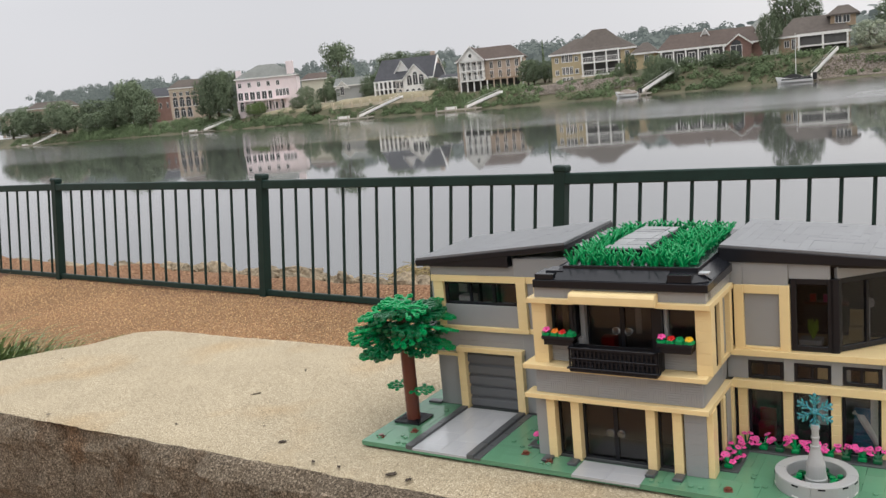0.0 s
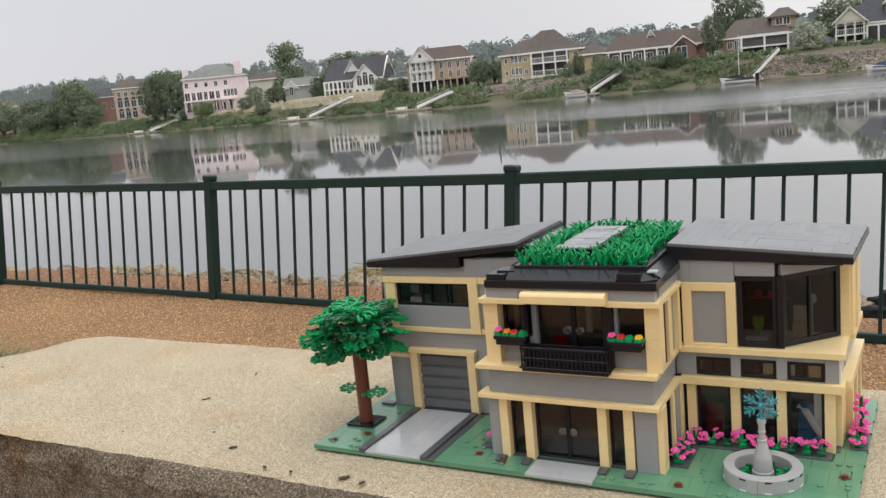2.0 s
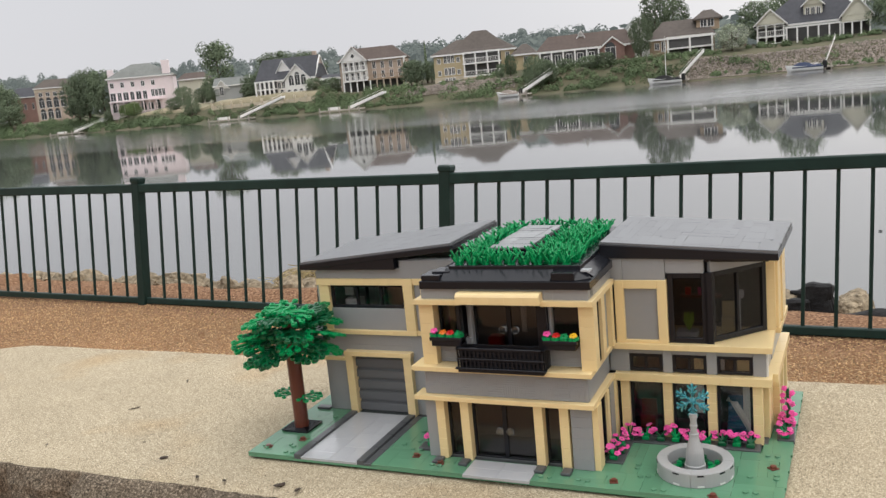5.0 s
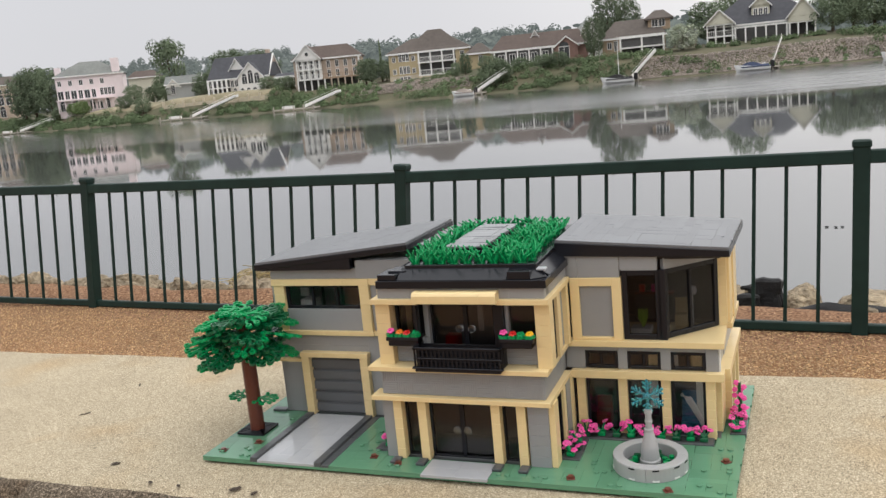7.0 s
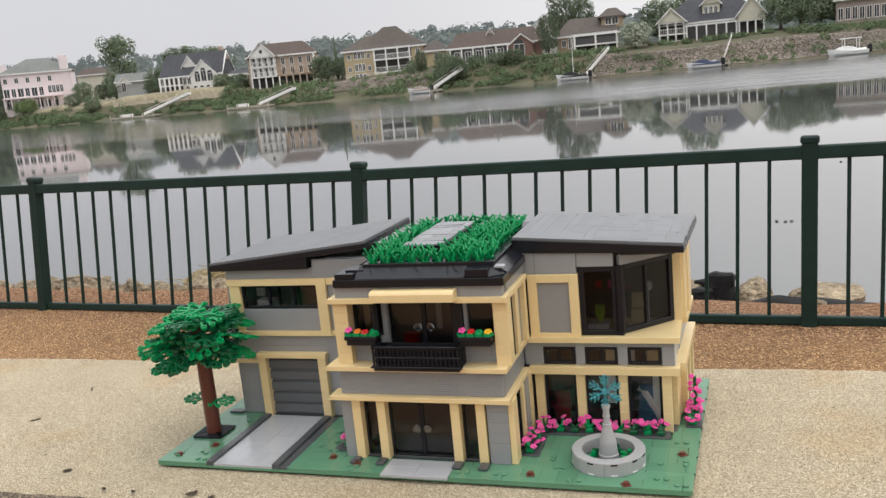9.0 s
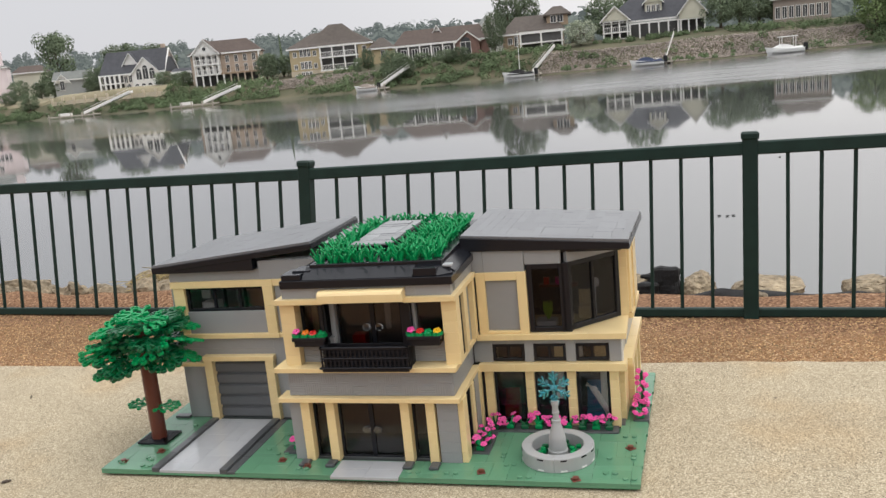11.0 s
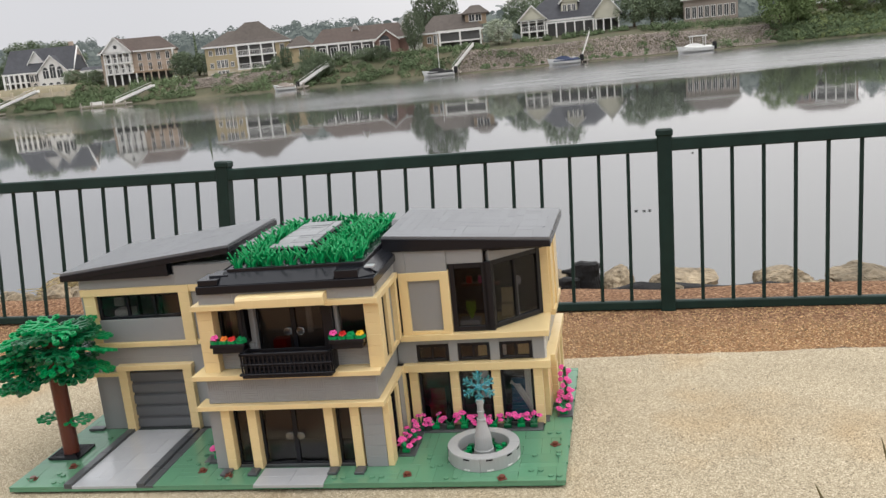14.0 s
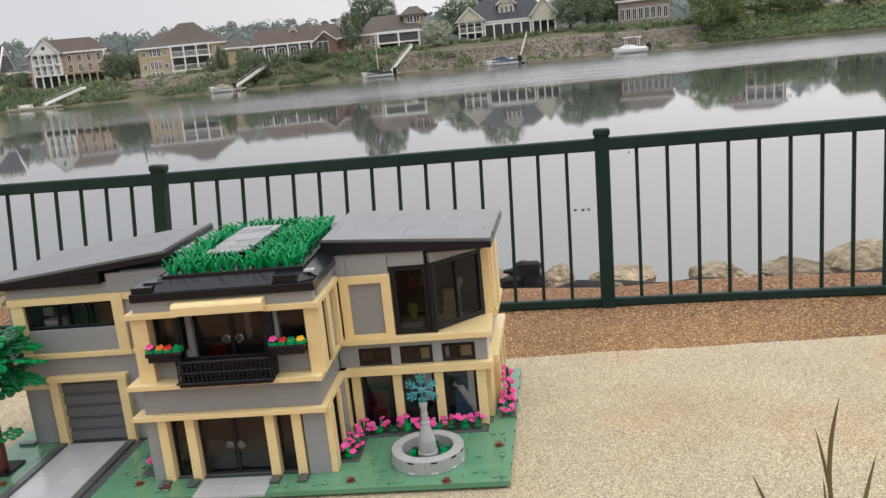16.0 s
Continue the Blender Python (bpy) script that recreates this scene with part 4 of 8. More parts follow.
    boxes("column", TAN, h, (44.3, 45.3, 12.6, 13.6, 12.5, 19.9), label="tan column")
    side_window(h, 44.7, 5.4, 7.9, 12.5, 19.9)
    boxes("side_panel", TAN, h, (44.2, 44.8, 8.9, 11.4, 12.5, 19.9))
    boxes("side_panel", MGREY, h, (44.2, 44.7, 11.4, 12.6, 12.5, 19.9))
    boxes("top_band", TAN, h, (24.4, 30.2, 3.0, 5.6, 19.9, 20.5), (39.7, 45.5, 3.0, 5.6, 19.9, 20.5), (30.2, 39.7, 3.3, 5.6, 19.9, 20.5), (43.6, 45.5, 5.6, 13.6, 19.9, 20.5), label="tan cornice")
    boxes("top_wall", GREY, h, (25.2, 45.0, 3.6, 5.6, 20.5, 21.75), (43.6, 45.0, 5.6, 14.2, 20.5, 21.75), (24.6, 25.6, 5.6, 15.5, 12.5, 21.75))
    # tan awning of rounded slope bricks
    for i in range(5):
        bm = bmesh.new()
        x0, x1 = 30.05 + i * 1.97, 30.05 + i * 1.97 + 1.962
        prof = [(3.7, 21.5), (2.6, 21.47), (2.3, 21.36), (2.14, 21.1), (2.12, 20.7), (2.12, 20.25), (3.7, 20.3)]
        a = [bm.verts.new((x0 * S, y * S, z * S)) for y, z in prof]
        c = [bm.verts.new((x1 * S, y * S, z * S)) for y, z in prof]
        bm.faces.new(a)
        bm.faces.new(c[::-1])
        for k in range(len(prof)):
            bm.faces.new((a[k], a[(k + 1) % len(prof)], c[(k + 1) % len(prof)], c[k]))
        part("awning_brick", bm, TAN, h, "rounded tan slope brick")
    # balcony
    rail = boxes("balcony", BLACK, h, (29.7, 39.9, 2.05, 4.9, 12.3, 12.62), (29.6, 40.0, 2.0, 2.4, 14.9, 15.2), (29.6, 40.0, 2.05, 2.35, 13.75, 13.95), (29.6, 30.0, 2.0, 4.7, 14.9, 15.2), (39.6, 40.0, 2.0, 4.7, 14.9, 15.2), (29.4, 40.2, 1.95, 2.45, 12.62, 12.85), label="black balcony with a lattice rail", joined=True)
    boxes("balcony_panel", BLACK, rail, (29.9, 39.7, 4.55, 4.75, 12.6, 14.85), (29.85, 29.97, 2.5, 4.5, 12.6, 14.85), (39.63, 39.75, 2.5, 4.5, 12.6, 14.85))
    for i in range(21):
        x = 29.75 + i * 0.5
        boxes("baluster", BLACK, rail, (x - 0.1, x + 0.1, 2.1, 2.3, 12.8, 14.95))
        if i < 20:
            bm = bmesh.new()
            for k in range(2):
                c = Vector(((x + 0.25) * S, 2.2 * S, (13.3 + k * 1.05) * S))
                tube(bm, [c + Vector((math.cos(t) * 0.2 * S, 0, math.sin(t) * 0.3 * S)) for t in [j * math.pi / 4 for j in range(9)]], [0.05 * S] * 9, 5, False)
            part("scroll", bm, BLACK, rail)
    for y in (2.8, 3.4, 4.0, 4.6):
        for x in (29.8, 39.8):
            boxes("baluster", BLACK, rail, (x - 0.1, x + 0.1, y - 0.1, y + 0.1, 12.6, 14.95))
    # black parapet with slope bricks
    boxes("parapet", BLACK, h, (25.3, 45.35, 3.15, 6.0, 21.75, 22.65), (43.4, 45.35, 6.0, 14.1, 21.75, 22.65), (25.3, 27.4, 6.0, 15.4, 21.75, 22.65), label="black parapet", bevel=0.04)

    def slope(name, quad, low):
        bm = bmesh.new()
        t = [bm.verts.new((x * S, y * S, z * S)) for x, y, z in quad]
        b = [bm.verts.new((x * S, y * S, low * S)) for x, y, z in quad]
        bm.faces.new(t)
        for i in range(4):
            bm.faces.new((t[i], b[i], b[(i + 1) % 4], t[(i + 1) % 4]))
        return part(name, bm, BLACK, h, "black slope brick")

    for x0, x1 in ((27.9, 31.9), (31.93, 35.9), (35.93, 40.9)):
        slope("slope_brick", [(x0, 3.35, 22.7), (x1, 3.35, 22.7), (x1, 5.4, 23.75), (x0, 5.4, 23.75)], 22.6)
    for y0, y1 in ((5.6, 9.6), (9.63, 13.9)):
        slope("slope_brick", [(45.2, y0, 22.7), (45.2, y1, 22.7), (43.5, y1, 23.75), (43.5, y0, 23.75)], 22.6)
    boxes("corner_block", BLACK, h, (25.5, 27.8, 3.4, 6.5, 22.65, 23.3), (26.4, 28.6, 4.6, 7, 23.0, 23.5), label="black corner slope")
    boxes("corner_block", BLACK, h, (41.0, 43.6, 3.5, 6.0, 22.65, 23.55), label="black corner slope")
    slope("slope_brick", [(43.7, 3.4, 22.75), (45.2, 4.6, 22.75), (44.2, 5.6, 23.5), (42.8, 4.6, 23.5)], 22.66)
    # pale plate stands for the bright reflection on the corner slope brick
    boxes("corner_plate", DRIVE, h, (43.95, 45.0, 4.9, 5.9, 23.3, 23.55), label="pale grey plate painted as a highlight on the corner slope")
    boxes("planter", BLACK, h, (28.3, 43.9, 5.2, 5.7, 22.6, 24.0), (43.3, 43.9, 5.7, 30.5, 22.6, 24.0), (28.3, 43.3, 5.7, 30.5, 22.6, 23.7), (28.3, 28.8, 5.7, 30.5, 22.6, 24.0), label="black roof planter")
    pav = boxes("roof_paving", BLACK, h, (30.8, 36.0, 11.9, 26.9, 23.7, 24.5), label="grey paved roof terrace")
    for x, y, a, b in pack(31, 36, 12, 27, rnd, [(4, 2), (2, 2), (4, 1), (3, 1)]):
        piece("paving_tile", PAVING, pav, a, b, 0.25, spose(x - 0.1, y - 0.2, 24.5 + rnd.uniform(-0.04, 0.08), rnd.uniform(-1, 1), rnd.uniform(-1, 1)), 0.09)

    # -- garage wing --
    g = 15.2
    boxes("garage_wall", MGREY, h, (3.3, 7.1, g + 0.4, g + 1.4, BASE, 8.3))
    boxes("garage_wall", GREY, h, (17.1, 24.4, g + 0.4, g + 1.4, BASE, 12.1))
    for x in (7.05, 16.0):
        boxes("garage_pillar", TAN, h, (x, x + 1.15, g - 0.5, g + 0.8, BASE, 9.15), label="tan pillar")
    boxes("garage_lintel", TAN, h, (6.95, 17.3, g - 0.6, g + 0.8, 9.15, 9.8), label="tan lintel")
    door = boxes("garage_door", DOORGREY, h, (8.15, 16.0, g + 0.6, g + 1.0, BASE, 9.15), label="grey roller garage door with five raised slats")
    for i in range(5):
        bm = bmesh.new()
        z = 1.0 + i * 1.6
        prof = [(g + 0.6, z), (g + 0.25, z + 0.1), (g + 0.3, z + 1.1), (g + 0.6, z + 1.35)]
        a = [bm.verts.new((8.2 * S, y * S, q * S)) for y, q in prof]
        c = [bm.verts.new((15.98 * S, y * S, q * S)) for y, q in prof]
        bm.faces.new(a)
        bm.faces.new(c[::-1])
        for k in range(4):
            bm.faces.new((a[k], a[(k + 1) % 4], c[(k + 1) % 4], c[k]))
        part("slat", bm, DOORGREY, door)
    boxes("band", TAN, h, (2.0, 6.95, g - 0.2, g + 1.4, 8.3, 8.75), (2.0, 3.3, g + 1.4, 31, 8.3, 8.75), label="tan cornice")
    boxes("wall_band", GREY, h, (3.0, 24.4, g + 0.5, g + 1.4, 10.6, 11.98), label="grey wall band")
    boxes("wall_band", BLACK, h, (3.2, 24.4, g + 0.45, g + 1.4, 11.98, 12.15), label="thin black line under the tan sill")
    boxes("wall_band", GREY, h, (3.4, 17.2, g + 0.5, g + 1.4, 8.75, 10.6), label="grey wall band")
    u = 15.6
    boxes("band", TAN, h, (3.6, 18.4, u - 0.5, u + 1.0, 12.15, 12.75), label="tan sill band")
    boxes("upper_wall", GREY, h, (5.3, 16.9, u, u + 0.8, 12.75, 15.75), (18.3, 24.6, u + 0.1, u + 0.9, 12.75, 22.6))
    boxes("pillar", TAN, h, (3.7, 5.3, u - 0.2, u + 1.0, 12.75, 19.1), label="tan pillar")
    boxes("pillar", TAN, h, (16.85, 18.25, u - 0.42, u + 1.0, 12.75, 19.1), label="tan pillar")
    boxes("band", TAN, h, (3.5, 18.3, u - 0.4, u + 1.0, 19.1, 20.0), label="tan cornice")
    boxes("pillar", TAN, h, (19.3, 20.5, u - 0.15, u + 0.1, 12.75, 19.1), label="tan pillar")
    boxes("band", TAN, h, (18.3, 24.4, u - 0.25, u + 0.1, 19.1, 20.0), (18.4, 24.4, u - 0.3, u + 0.1, 12.15, 12.75), label="tan cornice")
    window(h, 5.3, 16.85, u + 0.5, 15.75, 19.1, bars=(9.4, 13.1), fr=0.4, pane=CLEAR)
    boxes("upper_wall", GREY, h, (3.5, 16.6, u - 0.1, u + 0.8, 20.0, 21.4), label="grey wall under the roof")
    boxes("upper_wall", GREY, h, (16.6, 24.5, u - 0.25, u + 0.8, 20.0, 22.5), label="grey wall under the roof")
    bm = bmesh.new()
    prof = [(1.7, 21.35), (16.2, 21.4), (16.2, 23.4), (1.7, 21.9)]
    a = [bm.verts.new((x * S, 14.66 * S, z * S)) for x, z in prof]
    c = [bm.verts.new((x * S, (u + 0.3) * S, z * S)) for x, z in prof]
    bm.faces.new(a)
    bm.faces.new(c[::-1])
    for k in range(4):
        bm.faces.new((a[k], a[(k + 1) % 4], c[(k + 1) % 4], c[k]))
    part("fascia", bm, BLACK, h, "black wedge-shaped fascia")
    sloped_roof(h, 1.5, 24.6, 14.6, 32.2, 22.15, 24.55, 0.8, 0.75, 3, "roof")

    # -- garden wing --
    w = 14.0
    for x in (45.5, 50.5, 55.5, 60.5):
        boxes("column", TAN, h, (x, x + 1.05, w, w + 1.1, BASE, 8.0), label="tan column")
    for i, x in enumerate((46.55, 51.55, 56.55)):
        window(h, x, x + 3.95, w + 0.8, BASE, 8.0, pane=CLEAR if i else GLASS)
        window(h, x + 0.15, x + 4.0, w + 0.5, 9.05, 11.2, bars=(x + 2.05,), pane=CLEAR)
    askew(boxes("corner_pier", TAN, h, (61.0, 62.05, w + 2.2, w + 7.0, BASE, 8.0), label="tan end wall"))
    boxes("band", TAN, h, (45.0, 62.6, w - 0.6, w + 1.4, 8.0, 8.95), label="tan cornice")
    askew(boxes("band", TAN, h, (61.2, 63.1, w + 1.4, 31.8, 8.0, 8.95), label="tan cornice"))
    for y in (20.2, 25.0, 30.0):
        askew(boxes("column", TAN, h, (62.0, 62.8, y, y + 1.0, BASE, 8.0), label="tan column"))
    for x0, x1 in ((44.4, 46.7), (50.6, 51.7), (55.55, 56.7), (60.6, 62.0)):
        boxes("clerestory_wall", GREY, h, (x0, x1, w + 0.2, w + 1.0, 8.95, 11.9))
    boxes("clerestory_wall", GREY, h, (46.7, 60.6, w + 0.25, w + 1.0, 11.2, 11.9))
    boxes("ledge", TAN, h, (45.0, 62.7, w - 0.5, 21.6, 11.9, 12.6), label="tan terrace ledge")
    askew(boxes("ledge", TAN, h, (61.0, 62.95, 21.7, 31.8, 11.9, 12.6), label="tan terrace ledge"))
    askew(boxes("end_wall", GREY, h, (61.2, 61.9, 15.2, 31, 8.95, 11.9), label="grey upper end wall"))
    boxes("ledge", WHITE, h, (62.0, 62.2, w + 0.4, w + 1.0, 8.95, 11.9), label="white corner strip")
    # framed grey panel
    boxes("panel_frame", TAN, h, (45.4, 46.5, w - 0.1, w + 1.0, 12.6, 20.2), (50.35, 51.45, w - 0.1, w + 1.0, 12.6, 20.2), (46.5, 50.35, w - 0.1, w + 1.0, 19.2, 20.2), (46.5, 50.35, w, w + 1.0, 12.6, 12.95), label="tan panel frame")
    boxes("grey_panel", MGREY, h, (46.5, 50.35, w + 0.35, w + 0.9, 12.95, 19.2))
    boxes("upper_wall", GREY, h, (44.9, 46.4, w + 0.15, w + 1.0, 20.2, 23.4), (46.42, 51.3, w + 0.15, w + 1.0, 20.2, 23.1), (51.32, 55.6, w + 0.3, w + 1.0, 20.95, 22.9), label="grey wall under the roof")
    # bay window: one front sash and two angled ones
    window(h, 51.5, 55.9, w + 0.55, 12.65, 20.95, name="bay_window", fr=0.62, pane=BAYGLASS)
    a0, a1 = Vector((56.1, 14.9, 0)), Vector((61.7, 20.6, 0))
    ang = math.degrees(math.atan2(a1.y - a0.y, a1.x - a0.x))
    ln = (a1 - a0).length
    bay = window(h, 0, ln, 0, 12.65, 20.95, bars=(ln * 0.48,), name="bay_window", fr=0.6, pane=BAYGLASS)
    bay.matrix_local = spose(a0.x, a0.y, 0, 0, 0, ang)
    boxes("bay_post", BLACK, h, (55.6, 56.5, w + 0.3, w + 1.1, 12.6, 21.0), label="black corner post")
    bm = bmesh.new()
    cbox(bm, 0, ln * S, -0.25 * S, 0.3 * S, 20.95 * S, 22.3 * S, 0.03 * S)
    ob = part("bay_header", bm, GREY, h, "grey wall over the bay")
    ob.matrix_local = spose(a0.x, a0.y, 0, 0, 0, ang)
    boxes("bay_soffit", BLACK, h, (51.5, 62.5, w + 0.8, 31, 22.15, 22.5))
    boxes("end_pier", TAN, h, (61.7, 62.8, 20.6, 22.0, 12.6, 22.3), label="tan end pier")
    askew(boxes("end_pier", TAN, h, (62.4, 63.0, 24.6, 26.0, 12.6, 22.2), label="tan end pier"))
    sloped_roof(h, 43.9, 63.55, 13.8, 32.0, 24.55, 23.25, 1.65, 0.8, 6, "roof", 0.95)

    # what can be made out inside
    boxes("armchair", RED, h, (47.2, 49.0, 16.4, 18, 0.9, 2.6), (47.2, 49.0, 17.6, 18, 2.6, 4.2), label="red toy armchair")
    boxes("armchair", RED, h, (31.6, 33.2, 7.4, 8.8, 12.0, 14.9), label="red toy armchair")
    boxes("white_cup", WHITE, h, (36.9, 38.2, 7.2, 8.0, 12.4, 13.3), (35.9, 36.5, 7.4, 7.9, 15.6, 18.6), label="small white toy fitting")
    boxes("tan_panel", TAN, h, (27.1, 27.9, 6.8, 7.1, 13, 19.9))
    bm = bmesh.new()
    for i in range(8):
        t = i / 7 * math.pi * 0.6
        cbox(bm, 57.4 * S, 59.6 * S, (15.6 + 2.2 * math.sin(t)) * S, (16.2 + 2.2 * math.sin(t)) * S, (1.0 + 2.4 * (1 - math.cos(t))) * S, (2.0 + 2.4 * (1 - math.cos(t))) * S, 0.1 * S)
    part("curved_slide", bm, BLUE, h, "blue curved toy lounger")
    boxes("white_panel", WHITE, h, (59.3, 60.2, 15.6, 16.0, 2.6, 7.9), (53.9, 54.9, 15.7, 16.1, 3.6, 8.0))
    bm = bmesh.new()
    tube(bm, [(x * S, y * S, z * S) for x, y, z in ((57.6, 15.5, 5.6), (58.4, 15.6, 5.0), (59.0, 15.7, 3.9), (59.8, 15.8, 2.4), (60.2, 15.8, 1.2))], [0.3 * S, 0.42 * S, 0.42 * S, 0.4 * S, 0.3 * S], 8)
    part("curved_rail", bm, WHITE, h, "white curved toy rail")
    boxes("tan_panel", TAN, h, (58.8, 60.4, 15.3, 15.6, 8.98, 11.2), (54.0, 55.2, 15.3, 15.6, 8.98, 11.2))
    boxes("white_panel", WHITE, h, (56.9, 57.4, 15.3, 15.6, 8.98, 11.2))
    # dark lining added to put the bay room's shade into its walls
    boxes("inner_wall", DGREY, h, (61.2, 61.5, 22.1, 24.3, 12.7, 22.1), (51.6, 61.2, 22.6, 22.9, 12.7, 21.9))
    boxes("wall_shelf", BROWN, h, (51.8, 56.6, 21.4, 22.55, 16.2, 16.5), label="brown toy shelf")
    for x, m in ((52.4, RED), (53.9, PINK), (55.2, WHITE)):
        boxes("shelf_item", m, h, (x, x + 0.7, 21.6, 22.2, 16.5, 17.4), label="small toy ornament")
    bm = bmesh.new()
    lathe(bm, [(0.0001, 16.6 * S), (0.45 * S, 16.75 * S), (0.6 * S, 17.2 * S), (0.45 * S, 17.65 * S), (0.0001, 17.8 * S)], 14, (58.9 * S, 19.6 * S, 0))
    lathe(bm, [(0.12 * S, 12.7 * S), (0.12 * S, 16.6 * S)], 8, (58.9 * S, 19.6 * S, 0))
    part("toy_lamp", bm, WHITE, h, "white round toy lamp")
    boxes("white_table", WHITE, h, (52.0, 54.4, 16.2, 18, 12.7, 13.4), label="white toy table")
    bm = bmesh.new()
    for k in range(7):
        t = k * 0.9
        tube(bm, [(53.4 * S, 17 * S, 13.4 * S), ((53.4 + 0.4 * math.cos(t)) * S, (17 + 0.4 * math.sin(t)) * S, (14.6 + 0.25 * k % 1) * S), ((53.4 + 0.55 * math.cos(t)) * S, (17 + 0.55 * math.sin(t)) * S, 15.6 * S)], [0.12 * S, 0.22 * S, 0.05 * S], 5)
    part("potted_plant", bm, LIME, h, "lime green toy plant")
    boxes("toy_chair", TAN, h, (56.8, 58.2, 19.5, 21, 12.7, 14.2), (56.8, 58.2, 20.7, 21, 14.2, 16), label="tan toy chair")
    boxes("white_shelf", WHITE, h, (6.6, 8.8, 17.2, 19.0, 15.0, 16.6), (5.9, 7.2, 18.6, 18.9, 16.8, 19.0))
    boxes("inner_wall", GREY, h, (4.4, 9.0, 22.6, 23, 12, 21), label="grey room wall")
    boxes("room_window", BLACK, h, (9.6, 9.9, 18, 18.4, 12, 19.4), (12.6, 12.9, 18, 18.4, 12, 19.4), (9.9, 12.6, 18, 18.4, 18.6, 19.0))


PAVING = plastic("light_grey_paving", (0.225, 0.23, 0.24), 0.34, 0.2)
KNOB = glass("clear_plastic", (0.55, 0.56, 0.57), 1.9)
make_house()


def make_roof_grass():
    """Bent grass stalk elements in the roof planter."""
    rnd = random.Random(11)
    bm = bmesh.new()
    spots = [(29.2 + 1.6 * i, 6.3 + rnd.uniform(-0.1, 0.4)) for i in range(9)] + [(29.9 + 1.6 * i, 8.0 + rnd.uniform(-0.3, 0.3)) for i in range(9)] + [(29.4 + 1.7 * i, 9.8 + rnd.uniform(-0.2, 0.3)) for i in (0, 1, 5, 6, 7)]
    for k in range(13):
        for x in (38.4, 40.0, 41.8):
            spots.append((x + rnd.uniform(-0.3, 0.4), 11.4 + k * 1.35 + rnd.uniform(-0.3, 0.3)))
        for x in (29.1,) if k % 2 else (29.0, 30.0):
            spots.append((x + rnd.uniform(-0.2, 0.2), 11.5 + k * 1.35 + rnd.uniform(-0.3, 0.3)))
    for k in range(6):
        spots.append((30.5 + k * 1.3, 28.8 + rnd.uniform(0, 0.8)))
    for x, y in spots:
        cbox(bm, (x - 0.4) * S, (x + 0.4) * S, (y - 0.4) * S, (y + 0.4) * S, 23.7 * S, 24.0 * S, 0.06 * S)
        for k in range(7):
            a = (k + rnd.uniform(0, 0.8)) * 0.9
            ln, out = rnd.uniform(1.0, 1.75) * (0.8 if y > 22 else 1.0), rnd.uniform(0.6, 1.45)
            p0 = Vector((x + 0.25 * math.cos(a), y + 0.25 * math.sin(a), 23.95))
            p1 = p0 + Vector((out * 0.45 * math.cos(a), out * 0.45 * math.sin(a), ln * 0.55))
            p2 = p0 + Vector((out * math.cos(a + 0.4), out * math.sin(a + 0.4), ln))
            tube(bm, [p0 * S, p1 * S, p2 * S], [0.15 * S, 0.125 * S, 0.10 * S], 5)
    ob = finish("roof_grass", bm, GREEN)
    ob.matrix_world = MODEL
    tagged(ob, "bright green plastic grass stalks in the black roof planter", "toy grass", kind="stuff")


make_roof_grass()


def leaf_sprig():
    """A flat foliage element: a stem with forked arms that end in hollow knobs."""
    bm = bmesh.new()
    arms = [((0, 0), (4.5, 0)), ((0.7, 0), (1.5, 1.2)), ((1.5, 1.2), (1.3, 2.0)), ((1.5, 1.2), (2.5, 1.75)), ((2.4, 0), (3.2, 1.0)), ((3.2, 1.0), (3.4, 1.9)), ((3.2, 1.0), (4.3, 1.1))]
    knobs = [(4.8, 0), (1.25, 2.3), (2.8, 1.95), (3.45, 2.2), (4.6, 1.2), (2.3, 0), (0.5, 0)]
    for side in (1, -1):
        for (xa, ya), (xb, yb) in arms if side > 0 else arms[1:]:
            a, c = Vector((xa, ya * side, 0)), Vector((xb, yb * side, 0))
            d = c - a
            m = Matrix.Translation(a * S) @ Matrix.Rotation(math.atan2(d.y, d.x), 4, "Z")
            cbox(bm, -0.1 * S, (d.length + 0.1) * S, -0.22 * S, 0.22 * S, -0.15 * S, 0.12 * S, 0.05 * S, m)
        for x, y in knobs if side > 0 else [k for k in knobs if k[1]]:
            r = 0.47
            rr = lathe(bm, [(r * S, -0.2 * S), (r * S, 0.2 * S), (r * 0.6 * S, 0.2 * S), (r * 0.5 * S, -0.15 * S)], 9, (x * S, y * side * S, 0))
            bm.faces.new(rr[-1])
            bm.faces.new(rr[0][::-1])
    return bm


